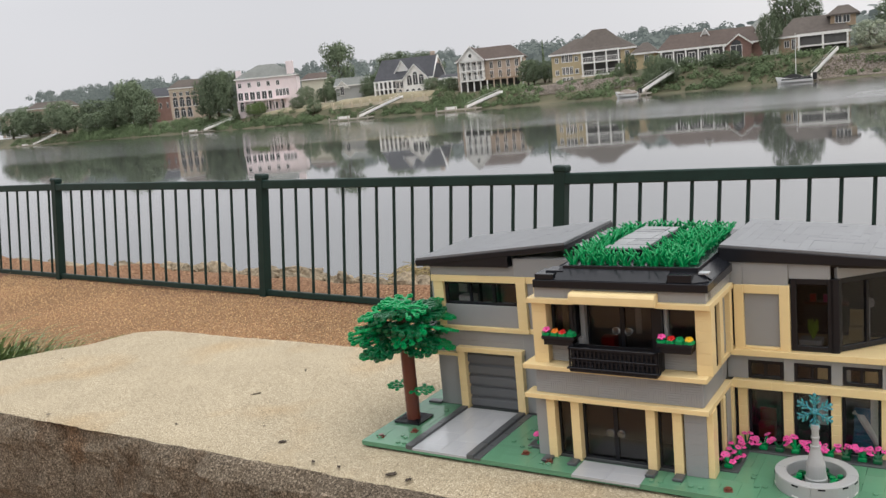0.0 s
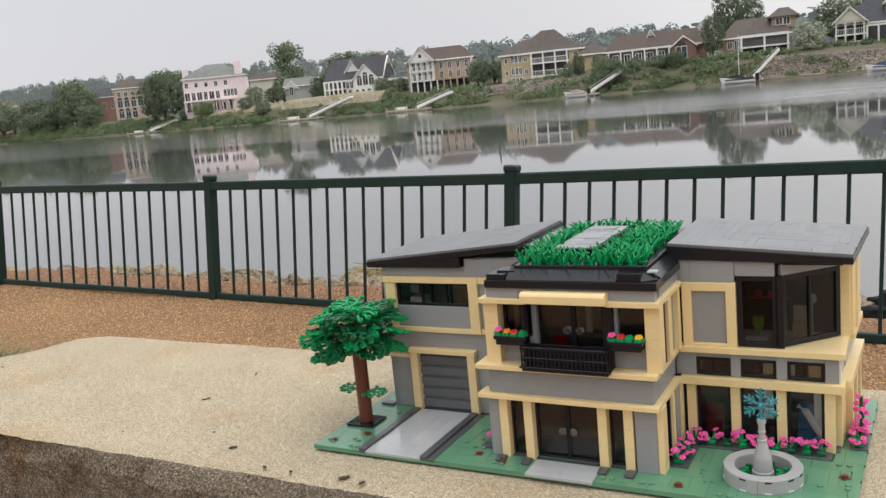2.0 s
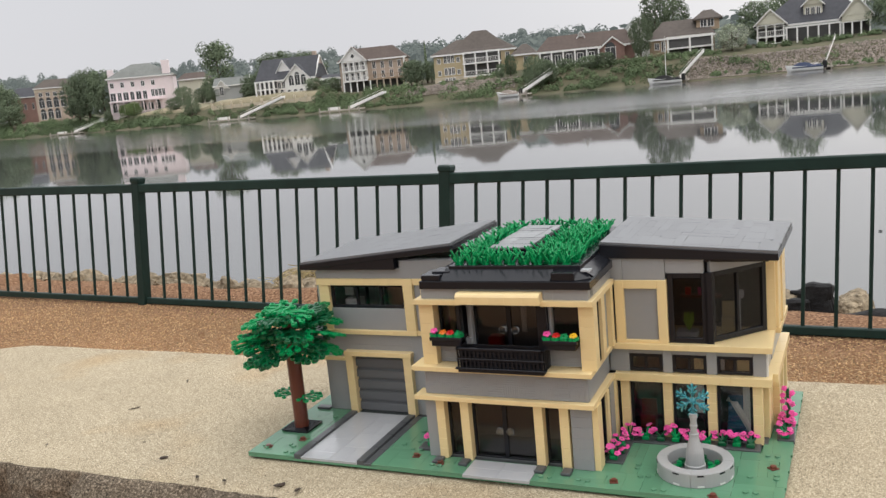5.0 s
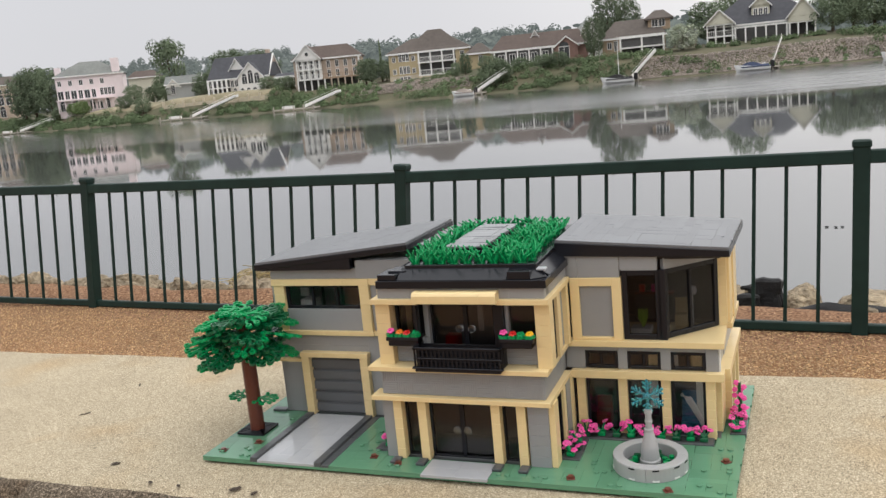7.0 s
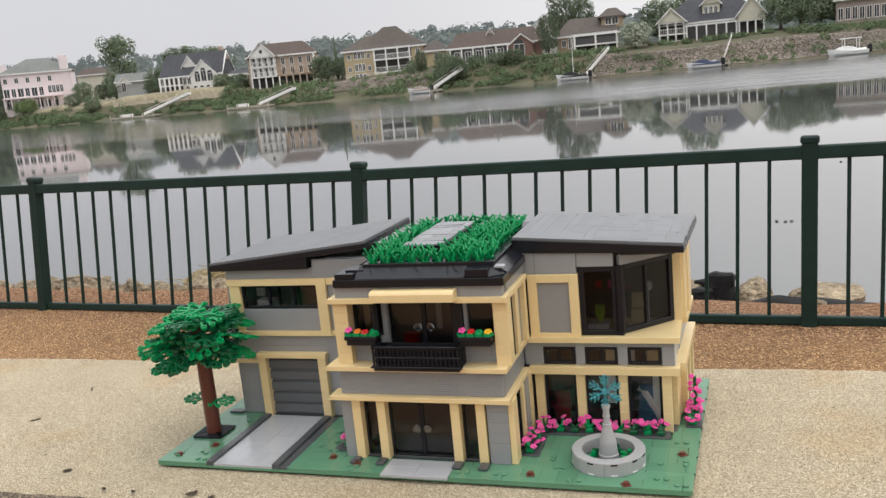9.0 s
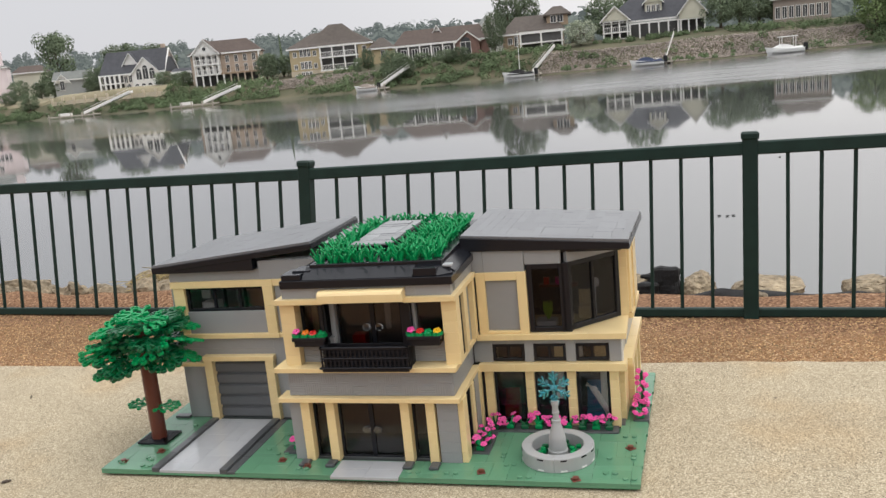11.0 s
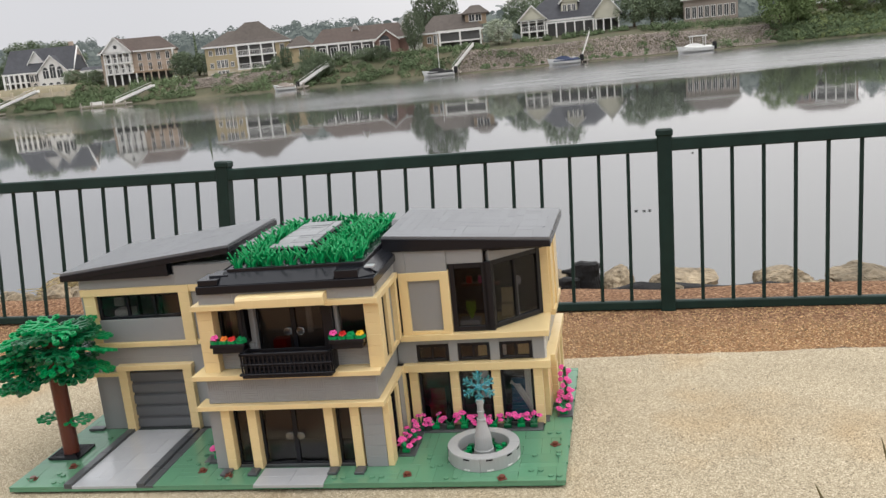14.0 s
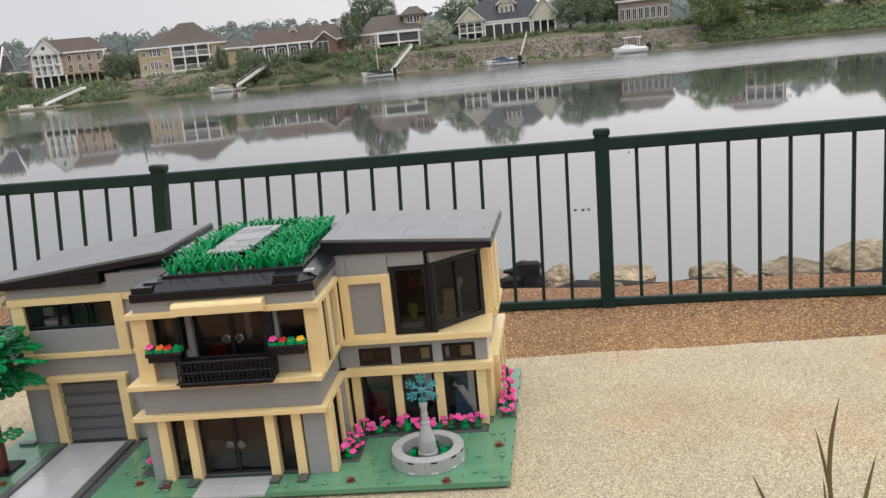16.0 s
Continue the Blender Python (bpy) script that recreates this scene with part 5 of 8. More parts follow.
def make_toy_tree():
    rnd = random.Random(21)
    t = empty("toy_tree", MODEL, "plastic toy tree with a round green crown of knobbed leaves", "toy tree")
    bm = bmesh.new()
    x0, x1, y0, y1 = 0.7, 4.8, 6.7, 10.5
    cbox(bm, x0 * S, x1 * S, y0 * S, y1 * S, 0.8 * S, 0.95 * S, 0.03 * S)
    for k in range(5):
        a = k * 0.38
        for b in ((x0 + a, x1 - a, y0 + a, y0 + a + 0.16), (x0 + a, x1 - a, y1 - a - 0.16, y1 - a), (x0 + a, x0 + a + 0.16, y0 + a, y1 - a), (x1 - a - 0.16, x1 - a, y0 + a, y1 - a)):
            cbox(bm, b[0] * S, b[1] * S, b[2] * S, b[3] * S, 0.95 * S, 1.12 * S, 0.02 * S)
    part("tree_grate", bm, BLACK, t, "black square tree grate")
    c = (2.75, 8.6)
    bm = bmesh.new()
    prof = []
    for k in range(9):
        z = 0.95 + k * 1.2
        prof += [(0.945, z + 0.02), (0.96, z + 0.06), (0.96, z + 1.14), (0.945, z + 1.18)]
    lathe(bm, [(r * S, z * S) for r, z in prof], 16, (c[0] * S, c[1] * S, 0))
    part("trunk", bm, BROWN, t, "reddish brown round trunk")
    bm = bmesh.new()
    rr = lathe(bm, [(0.85 * S, 11 * S), (0.85 * S, 16.9 * S), (0.8 * S, 17.0 * S)], 14, (c[0] * S, c[1] * S, 0))
    bm.faces.new(rr[-1])
    part("trunk_top", bm, BROWN, t, "reddish brown trunk top")
    base = leaf_sprig()
    first = part("leaf_sprig", base, GREEN, t)
    # dark green copies put the crown's inner shade into colour, mostly low and central
    dark = first.data.copy()
    dark.materials[0] = DGREEN
    n = 0

    def put(x, y, z, yaw, tip, roll, material, size=0.9):
        nonlocal n
        ob = first if n == 0 else new("leaf_sprig", material)
        ob.parent = t
        ob.matrix_local = spose(x, y, z, roll, tip, yaw) @ Matrix.Diagonal((size, size, size, 1))
        n += 1

    # height, reach of the tips, sprigs round
    layers = [(12.2, 6.2, 4), (13.1, 7.2, 5), (14.3, 7.5, 6), (15.4, 7.2, 5), (16.3, 6.4, 5), (17.0, 5.0, 4), (17.4, 3.8, 2)]
    for i, (z, tip, count) in enumerate(layers):
        for k in range(count):
            a = 2 * math.pi * (k + 0.5 * (i % 2) + rnd.uniform(-0.25, 0.25)) / count
            r = max(-1.4, tip - 4.1 - rnd.uniform(0, 0.9))
            put(c[0] + r * math.cos(a), c[1] + r * math.sin(a), z + rnd.uniform(-0.25, 0.25), math.degrees(a) + rnd.uniform(-25, 25), rnd.uniform(4, 30) if z < 16 else rnd.uniform(-4, 16), rnd.uniform(-22, 22), dark if rnd.random() < (0.5 if z < 13.5 else 0.25) else first.data)
        for k in range(2 if z < 17 else 0):
            a = rnd.uniform(0, 6.28)
            put(c[0] + 0.6 * math.cos(a), c[1] + 0.6 * math.sin(a), z + 0.4, math.degrees(a), rnd.uniform(-5, 5), rnd.uniform(-8, 8), dark)
    for a, z in ((190, 11.2), (225, 11.6)):
        put(c[0] + 2.0 * math.cos(radians(a)), c[1] + 2.0 * math.sin(radians(a)), z, a, 10, rnd.uniform(-15, 15), first.data)
    for a in (172, 352):
        put(c[0] + 0.5 * math.cos(radians(a)), c[1] + 0.5 * math.sin(radians(a)), 5.5, a, rnd.uniform(-3, 3), rnd.uniform(-5, 5), first.data, 0.62)


make_toy_tree()


def flower_head(bm, x, y, z, r=0.62, tilt=(0, 0)):
    m = spose(x, y, z, tilt[0], tilt[1], 0)
    for k in range(5):
        a = 2 * math.pi * k / 5
        p = m @ Vector((0.52 * r * math.cos(a) * S, 0.52 * r * math.sin(a) * S, 0))
        res = bmesh.ops.create_icosphere(bm, subdivisions=1, radius=1.0)
        for v in res["verts"]:
            v.co = p + m.to_3x3() @ Vector((v.co.x * 0.5 * r * S, v.co.y * 0.5 * r * S, v.co.z * 0.2 * r * S))
    res = bmesh.ops.create_icosphere(bm, subdivisions=1, radius=0.3 * r * S)
    for v in res["verts"]:
        v.co += m @ Vector((0, 0, 0.22 * r * S))


def make_flower_plant(x, y, seed, low=0.98, tall=False):
    rnd = random.Random(seed)
    t = empty("flower_plant", MODEL @ spose(x, y, low), "pink plastic flowers on a green stem in the flower bed", "toy flowers", "pink flowers round the house")
    bm = bmesh.new()
    cbox(bm, -0.45 * S, 0.45 * S, -0.45 * S, 0.45 * S, 0, 0.5 * S, 0.08 * S)
    heads = []
    for k in range(6):
        a = rnd.uniform(0, 6.28) if not tall else k * 2.1
        q = Vector((0.75 * math.cos(a + k * 2.1), 0.7 * math.sin(a + k * 2.1), rnd.uniform(0.75, 1.75)))
        heads.append(q)
        tube(bm, [(0, 0, 0.4 * S), (q.x * 0.5 * S, q.y * 0.5 * S, 0.8 * S), q * S], [0.16 * S, 0.13 * S, 0.12 * S], 6)
    part("stem", bm, DGREEN if seed % 2 else GREEN, t, "green stem")
    for q in heads:
        bm = bmesh.new()
        flower_head(bm, q.x, q.y, q.z - 0.08, rnd.uniform(0.36, 0.44), (rnd.uniform(0, 35), rnd.uniform(-25, 25)))
        part("flower", bm, PINK, t, "pink flower")


for i, (fx, fy) in enumerate([(45.9, 6.9), (46.3, 8.6), (46.0, 10.4), (46.6, 12.6), (48.4, 13.0), (50.2, 12.9), (51.9, 13.0), (53.6, 12.9), (55.4, 13.0), (57.1, 12.9), (58.7, 13.0), (60.2, 12.9), (63.7, 16.4), (63.8, 17.6), (23.4, 6.2)]):
    make_flower_plant(fx, fy, 30 + i, 1.0 if fx < 62 or fx > 63.5 else 1.02)
for i, (fx, fy, fz) in enumerate([(63.8, 18.9, 1.0), (63.9, 20.2, 1.0)]):
    make_flower_plant(fx, fy, 60 + i, fz)


def make_rose_vine():
    """The tall pink climber at the end wall."""
    rnd = random.Random(77)
    t = empty("climbing_rose", MODEL @ spose(63.95, 18.8, 1.0), "tall climbing plant with pink plastic flowers at the end wall", "toy flowers")
    bm = bmesh.new()
    tube(bm, [(0, 0, 0), (0.1 * S, 0.1 * S, 2.4 * S), (0, 0.2 * S, 5.0 * S)], [0.3 * S, 0.25 * S, 0.2 * S], 8)
    part("stem", bm, DGREEN, t, "green stem")
    for k in range(15):
        bm = bmesh.new()
        a = k * 2.4
        flower_head(bm, 0.55 * math.cos(a), -0.3 + 0.5 * math.sin(a), 0.8 + k * 0.3, 0.38, (60 + rnd.uniform(-25, 25), rnd.uniform(-35, 35)))
        part("flower", bm, PINK, t, "pink flower")


make_rose_vine()


def make_fountain():
    f = empty("toy_fountain", MODEL @ spose(55.0, 5.9, BASE), "round light grey brick-built fountain with a clear blue ice crystal", "toy fountain")
    for q in range(4):
        bm = bmesh.new()
        a0, n = math.pi / 2 * q + 0.004, 12
        pr = [(2.85, 0.0), (4.0, 0.0), (4.02, 0.05), (4.02, 1.5), (3.95, 1.6), (2.92, 1.6), (2.85, 1.53)]
        rings = []
        for k in range(n + 1):
            a = a0 + (math.pi / 2 - 0.008) * k / n
            rings.append([bm.verts.new((r * math.cos(a) * S, r * math.sin(a) * S, z * S)) for r, z in pr])
        for r, s in zip(rings, rings[1:]):
            for k in range(len(pr)):
                bm.faces.new((r[k], s[k], s[(k + 1) % len(pr)], r[(k + 1) % len(pr)]))
        bm.faces.new(rings[0][::-1])
        bm.faces.new(rings[-1])
        part("ring_segment", bm, FOUNT, f)
    for a in (-112, -75, -40, -15, 195, 160, 100, 60):
        for z, r in ((1.28, 4.03), (0.1, 4.03)):
            bm = bmesh.new()
            cbox(bm, -0.35 * S, 0.35 * S, -0.03 * S, 0.03 * S, 0, 0.16 * S)
            ob = part("notch", bm, BLACK if z > 1 else WHITE, f, "dark notch" if z > 1 else "pale notch")
            ob.matrix_local = spose(r * math.cos(radians(a)), r * math.sin(radians(a)), z, 0, 0, a + 90)
    bm = bmesh.new()
    lathe(bm, [(1.12 * S, 0), (1.12 * S, 0.95 * S), (1.05 * S, 1.0 * S), (1.02 * S, 1.1 * S), (0.92 * S, 2.4 * S), (0.5 * S, 4.0 * S), (0.46 * S, 4.2 * S), (0.52 * S, 4.25 * S), (0.52 * S, 4.45 * S), (0.36 * S, 4.5 * S), (0.33 * S, 5.2 * S), (0.42 * S, 5.25 * S), (0.42 * S, 5.4 * S), (0.34 * S, 5.45 * S), (0.34 * S, 6.2 * S), (0.44 * S, 6.25 * S), (0.42 * S, 6.7 * S), (0.1 * S, 6.7 * S)], 24)
    part("spout", bm, FOUNT, f, "light grey tapered spout")
    bm = bmesh.new()
    c = Vector((0, 0, 8.15))
    for k in range(6):
        a = math.pi / 2 + k * math.pi / 3
        d, e = Vector((math.cos(a), 0, math.sin(a))), Vector((-math.sin(a), 0, math.cos(a)))
        tube(bm, [c * S, (c + d * 1.75) * S], [0.16 * S, 0.12 * S], 6)
        for q, ln in ((0.75, 0.6), (1.2, 0.65)):
            for s in (-1, 1):
                p = c + d * q
                tube(bm, [p * S, (p + (d * 0.75 + e * s * 0.8) * ln) * S], [0.13 * S, 0.1 * S], 5)
        res = bmesh.ops.create_icosphere(bm, subdivisions=1, radius=0.2 * S)
        for v in res["verts"]:
            v.co += (c + d * 1.8) * S
    res = bmesh.ops.create_icosphere(bm, subdivisions=2, radius=0.42 * S)
    for v in res["verts"]:
        v.co += c * S
    part("ice_crystal", bm, ICE, f, "clear light blue ice crystal")
    bm = bmesh.new()
    lathe(bm, [(2.84 * S, 0.28 * S), (1.13 * S, 0.28 * S)], 32)
    part("basin_floor", bm, DGREY, f)
    rnd = random.Random(4)
    for k in range(9):
        a = 0.4 + k * 0.7
        bm = bmesh.new()
        for j in range(4):
            rr = lathe(bm, [(0.3 * S, 0), (0.3 * S, 0.3 * S)], 8, (rnd.uniform(-0.4, 0.4) * S, rnd.uniform(-0.4, 0.4) * S, j * 0.12 * S))
            bm.faces.new(rr[-1])
        ob = part("water_plant", bm, DGREEN if k % 2 else GREEN, f, "green leaves")
        ob.matrix_local = spose(2.0 * math.cos(a), 2.0 * math.sin(a), 0.3)


make_fountain()


def make_flower_box(x0, x1, heads, seed):
    t = empty("window_box", MODEL @ spose(x0, 2.75, 15.35), "black window box with small plastic flowers on green leaves", "flower box", "window boxes")
    w = x1 - x0
    bm = bmesh.new()
    cbox(bm, 0, w * S, 0, 2.0 * S, 0.3 * S, 0.75 * S, 0.05 * S)
    cbox(bm, 0.2 * S, (w - 0.2) * S, 0.15 * S, 2.0 * S, -0.35 * S, 0.3 * S, 0.05 * S)
    part("box", bm, BLACK, t)
    for i, m in enumerate(heads):
        x = 0.5 + i * (w - 1) / 3
        bm = bmesh.new()
        for k in range(6):
            a = k * math.pi / 3
            rr = lathe(bm, [(0.3 * S, 0), (0.3 * S, 0.3 * S)], 8, ((x + 0.36 * math.cos(a)) * S, (0.6 + 0.36 * math.sin(a)) * S, 0.78 * S))
            bm.faces.new(rr[-1])
        part("leaves", bm, GREEN, t, "green leaves")
        bm = bmesh.new()
        flower_head(bm, x, 0.45 + 0.2 * (i % 2), 1.22 + 0.22 * (i == 0), 0.5, (25, 0))
        tube(bm, [(x * S, 0.6 * S, 0.8 * S), (x * S, 0.6 * S, 1.25 * S)], [0.15 * S, 0.15 * S], 6)
        part("flower", bm, m, t)


make_flower_box(26.1, 30.1, (PINK, ORANGE, RED, GREEN), 1)
make_flower_box(39.7, 43.6, (PINK, RED, GREEN, YELLOW), 2)


# ---- near bank: stones, weeds, silt cloth ----
def rock_lump(bm, a, b, c, rnd):
    """A weathered boulder: flattened facets under finer pitting."""
    res = bmesh.ops.create_icosphere(bm, subdivisions=5, radius=1.0)
    off = Vector((rnd.uniform(0, 50), rnd.uniform(0, 50), rnd.uniform(0, 50)))
    cuts = [(Vector((rnd.gauss(0, 1), rnd.gauss(0, 1), rnd.gauss(0.3, 1))).normalized(), rnd.uniform(0.55, 0.9)) for _ in range(7)]
    for v in res["verts"]:
        q = v.co.copy()
        for nrm, d in cuts:
            over = q.dot(nrm) - d
            if over > 0:
                q -= nrm * over * 0.85
        k = 1 + 0.16 * noise.noise(q * 1.6 + off) + 0.09 * noise.noise(q * 4 + off) + 0.05 * noise.noise(q * 9 + off) + 0.03 * noise.noise(q * 19 + off)
        v.co = Vector((q.x * a * k, q.y * b * k, q.z * c * k * 1.15))


def make_bank():
    rnd = random.Random(14)
    # x, y, half sizes and the height of the top
    spots = [(-10.4, 6.0, 0.4, 0.3, 0.2, -0.15), (-9.1, 5.9, 0.45, 0.3, 0.2, -0.17), (-7.9, 5.8, 0.4, 0.3, 0.2, -0.17), (-7.2, 5.7, 0.25, 0.2, 0.16, -0.2), (-6.3, 5.65, 0.3, 0.25, 0.22, -0.07), (-5.75, 5.6, 0.3, 0.25, 0.18, -0.13), (-5.1, 5.55, 0.33, 0.3, 0.26, -0.03), (-4.5, 5.5, 0.26, 0.25, 0.18, -0.16), (-4.05, 5.45, 0.3, 0.25, 0.18, -0.16), (-3.6, 5.4, 0.25, 0.25, 0.2, -0.03), (-3.25, 5.35, 0.34, 0.3, 0.24, 0.05), (-2.7, 5.3, 0.35, 0.3, 0.26, 0.06), (-2.1, 5.2, 0.35, 0.3, 0.26, 0.02), (-1.5, 5.1, 0.35, 0.3, 0.24, -0.02), (-0.8, 4.95, 0.3, 0.25, 0.2, -0.05), (-0.2, 4.85, 0.3, 0.25, 0.18, -0.06), (0.28, 4.75, 0.22, 0.2, 0.14, -0.03), (0.72, 4.68, 0.12, 0.12, 0.1, -0.03), (1.12, 4.62, 0.24, 0.16, 0.11, -0.02), (1.66, 4.58, 0.24, 0.16, 0.11, -0.03), (2.2, 4.56, 0.3, 0.2, 0.10, -0.055), (2.6, 4.55, 0.42, 0.25, 0.15, -0.015), (3.2, 4.5, 0.46, 0.25, 0.15, -0.01), (3.8, 4.45, 0.4, 0.3, 0.17, 0.0), (4.6, 4.4, 0.4, 0.3, 0.2, 0.03), (-5.0, 5.1, 0.1, 0.09, 0.1, -0.06), (-3.9, 5.0, 0.12, 0.1, 0.1, -0.05), (-4.35, 5.0, 0.12, 0.1, 0.12, -0.03), (-6.2, 5.2, 0.12, 0.1, 0.1, -0.05), (-7.0, 5.3, 0.12, 0.1, 0.1, -0.06)]
    for x, y, a, b, c, top in spots:
        bm = bmesh.new()
        rock_lump(bm, a * 0.86, b, c * 0.9, rnd)
        ob = finish("rock", bm, ROCK)
        ob.matrix_world = pose(x, y, top - c * 0.9 - (0.035 if x < -0.5 else 0.0), rnd.uniform(-12, 12), rnd.uniform(-12, 12), rnd.uniform(-30, 30))
        tagged(ob, "rough tan weathered boulder on the river bank", "rock", "boulders on the bank")
    for k in range(110):
        x = rnd.uniform(-9.5, 3.6) if k % 2 else rnd.uniform(-7.0, -0.4)
        y = 4.3 - 0.09 * x + abs(rnd.gauss(0.15, 0.35))
        a = rnd.uniform(0.03, 0.1) if k % 4 else rnd.uniform(0.08, 0.13)
        bm = bmesh.new()
        blob(bm, (0, 0, 0), (a, a * 0.8, a * 0.7), rnd, 3, 1.0, 0.4)
        ob = finish("rock", bm, ROCK)
        d = max(0, y - 4.25 + 0.09 * x)
        ob.matrix_world = pose(x, y, -0.42 * d + a * 0.1 - 0.03 + (0.05 if x < -1 else 0), 0, 0, rnd.uniform(0, 180))
        tagged(ob, "small tan stone lying in the red soil", "rock", "small stones on the bank")
    # a heap of dry twigs washed up on the bank
    bm = bmesh.new()
    for k in range(260):
        a = rnd.uniform(0, 6.28)
        r = 0.34 * math.sqrt(rnd.random())
        p = Vector((r * math.cos(a), 0.6 * r * math.sin(a), 0.30 * (1 - (r / 0.36) ** 2) * rnd.random()))
        b = rnd.uniform(0, 6.28)
        d = Vector((math.cos(b), math.sin(b), rnd.uniform(-0.35, 0.5))) * rnd.uniform(0.06, 0.19)
        tube(bm, [p - d, p + Vector((0, 0, 0.02)), p + d], [0.0035, 0.004, 0.002], 4)
    ob = finish("brush_heap", bm, DEADBLADE)
    ob.matrix_world = pose(-3.34, 5.06, -0.24)
    tagged(ob, "tangled heap of dry grey twigs on the bank", "brush heap", kind="stuff")
    # silt cloth: a rumpled black strip and a folded roll
    bm = bmesh.new()
    n = 180
    rows = []
    for i in range(n + 1):
        x = -0.2 + 4.6 * i / n
        y = 4.42 - 0.07 * x
        row = []
        for j in range(5):
            k = j / 4
            row.append(bm.verts.new((x, y + 0.12 * k + 0.03 * noise.noise(Vector((x * 3, k, 1))), -0.105 + 0.05 * math.sin(k * math.pi) * (0.8 + 1.3 * noise.noise(Vector((x * 1.7, k * 2, 7)))) + 0.018 * noise.noise(Vector((x * 8, k * 3, 2))) - 0.04 * k)))
        rows.append(row)
    for r, s in zip(rows, rows[1:]):
        for j in range(4):
            bm.faces.new((r[j], s[j], s[j + 1], r[j + 1]))
    ob = finish("silt_cloth", bm, CLOTH, smooth=True)
    sol = ob.modifiers.new("thickness", "SOLIDIFY")
    sol.thickness = 0.004
    tagged(ob, "rumpled black silt cloth along the bank edge", "silt cloth")
    t = empty("cloth_roll", pose(0.46, 4.6, -0.15, 0, 0, -4), "folded bundle of black silt cloth on the bank", "cloth bundle")
    bm = bmesh.new()
    for x0, x1, z1, y0 in ((-0.17, 0.02, 0.10, -0.05), (-0.02, 0.13, 0.185, 0.0), (0.0, 0.14, 0.17, 0.05), (-0.1, 0.05, 0.13, 0.06)):
        cbox(bm, x0, x1, y0, y0 + 0.06, -0.06, z1, 0.012)
    bmesh.ops.subdivide_edges(bm, edges=bm.edges[:], cuts=5, use_grid_fill=True)
    for v in bm.verts:
        q = v.co.copy()
        v.co += Vector((noise.noise(q * 16), noise.noise(q * 16 + Vector((5, 0, 0))), noise.noise(q * 16 + Vector((0, 7, 0))))) * 0.014
        v.co.z += 0.012 * noise.noise(Vector((q.x * 70, 0, 3))) * max(0, q.z) / 0.18
    part("folded_cloth", bm, CLOTH, t)
    # weeds between the stones and at the foot of the fence
    bm = bmesh.new()
    for k in range(1800):
        x = rnd.uniform(-9, 4.5)
        y = (4.75 if k % 3 else 3.62) - 0.09 * x + rnd.gauss(0, 0.12)
        if k % 3 and noise.noise(Vector((x * 0.8, 0, 2))) < -0.05:
            continue
        if k % 3 == 0 and noise.noise(Vector((x * 1.1, 4, 2))) < 0.12:
            continue
        ln = rnd.uniform(0.03, 0.12) if k % 3 else rnd.uniform(0.02, 0.06)
        a = rnd.uniform(0, 6.28)
        d = Vector((math.cos(a), math.sin(a), 0))
        e = Vector((-d.y, d.x, 0)) * 0.003
        p = Vector((x, y, -0.015 if k % 3 == 0 else -0.42 * max(0, y - 4.25 + 0.09 * x) - 0.03))
        q, r = p + d * ln * 0.3 + Vector((0, 0, ln * 0.7)), p + d * ln * 0.8 + Vector((0, 0, ln))
        v = [bm.verts.new(c) for c in (p - e, p + e, q + e * 0.7, q - e * 0.7, r)]
        bm.faces.new((v[0], v[1], v[2], v[3]))
        bm.faces.new((v[3], v[2], v[4]))
    tagged(finish("weeds", bm, DEADBLADE), "dry weeds on the bank and along the fence", "weeds", kind="stuff")


make_bank()


def make_pebbles():
    """Loose pebbles on the path."""
    rnd = random.Random(71)
    verts, faces = [], []
    for k in range(60000):
        x = rnd.uniform(-8, 4.6)
        y = 3.75 - 0.09 * x - abs(rnd.gauss(0, 0.9))
        if y < 0.6:
            continue
        r = rnd.uniform(0.0022, 0.0062)
        i0 = len(verts)
        z = 0.02 * noise.noise(Vector((x * 0.7, y * 0.7, 3)))
        for q in ((1, 0, 0), (-1, 0.2, 0), (0.1, 1, 0), (0, -1, 0.1), (0.2, 0, 0.75), (0, 0, -0.6)):
            verts.append((x + r * (q[0] + rnd.uniform(-0.3, 0.3)), y + r * (q[1] + rnd.uniform(-0.3, 0.3)), z + 0.25 * r + r * q[2]))
        for f in ((0, 2, 4), (2, 1, 4), (1, 3, 4), (3, 0, 4), (2, 0, 5), (1, 2, 5), (3, 1, 5), (0, 3, 5)):
            faces.append(tuple(i0 + j for j in f))
    me = bpy.data.meshes.new("pebbles")
    me.from_pydata(verts, [], faces)
    me.materials.append(PEBBLE)
    tagged(new("pebbles", me), "loose tan and rust pebbles on the gravel path", "pebbles", kind="stuff")


make_pebbles()


def arching(name, spots, label, wide):
    """Grass blades that rise, arch over and taper; each spot: root, rise, reach, heading."""
    verts, faces = [], []
    for x, y, z, rise, reach, a in spots:
        d = Vector((math.cos(a), math.sin(a), 0))
        e = Vector((-d.y, d.x, 0)) * wide
        i0 = len(verts)
        for k in range(8):
            t = k / 7
            p = Vector((x, y, z)) + d * reach * t ** 1.7 + Vector((0, 0, rise * (2.1 * t - 1.1 * t * t)))
            w = min(1, 0.7 + t) * (1 - t ** 3) + 0.03
            verts += [p - e * w, p + Vector((0, 0, -0.4 * wide * w)), p + e * w]
            if k:
                j = i0 + 3 * k
                faces += [(j - 3, j - 2, j + 1, j), (j - 2, j - 1, j + 2, j + 1)]
    me = bpy.data.meshes.new(name)
    me.from_pydata(verts, [], faces)
    me.materials.append(BLADE)
    me.shade_smooth()
    tagged(new(name, me), label, "grass", kind="stuff")


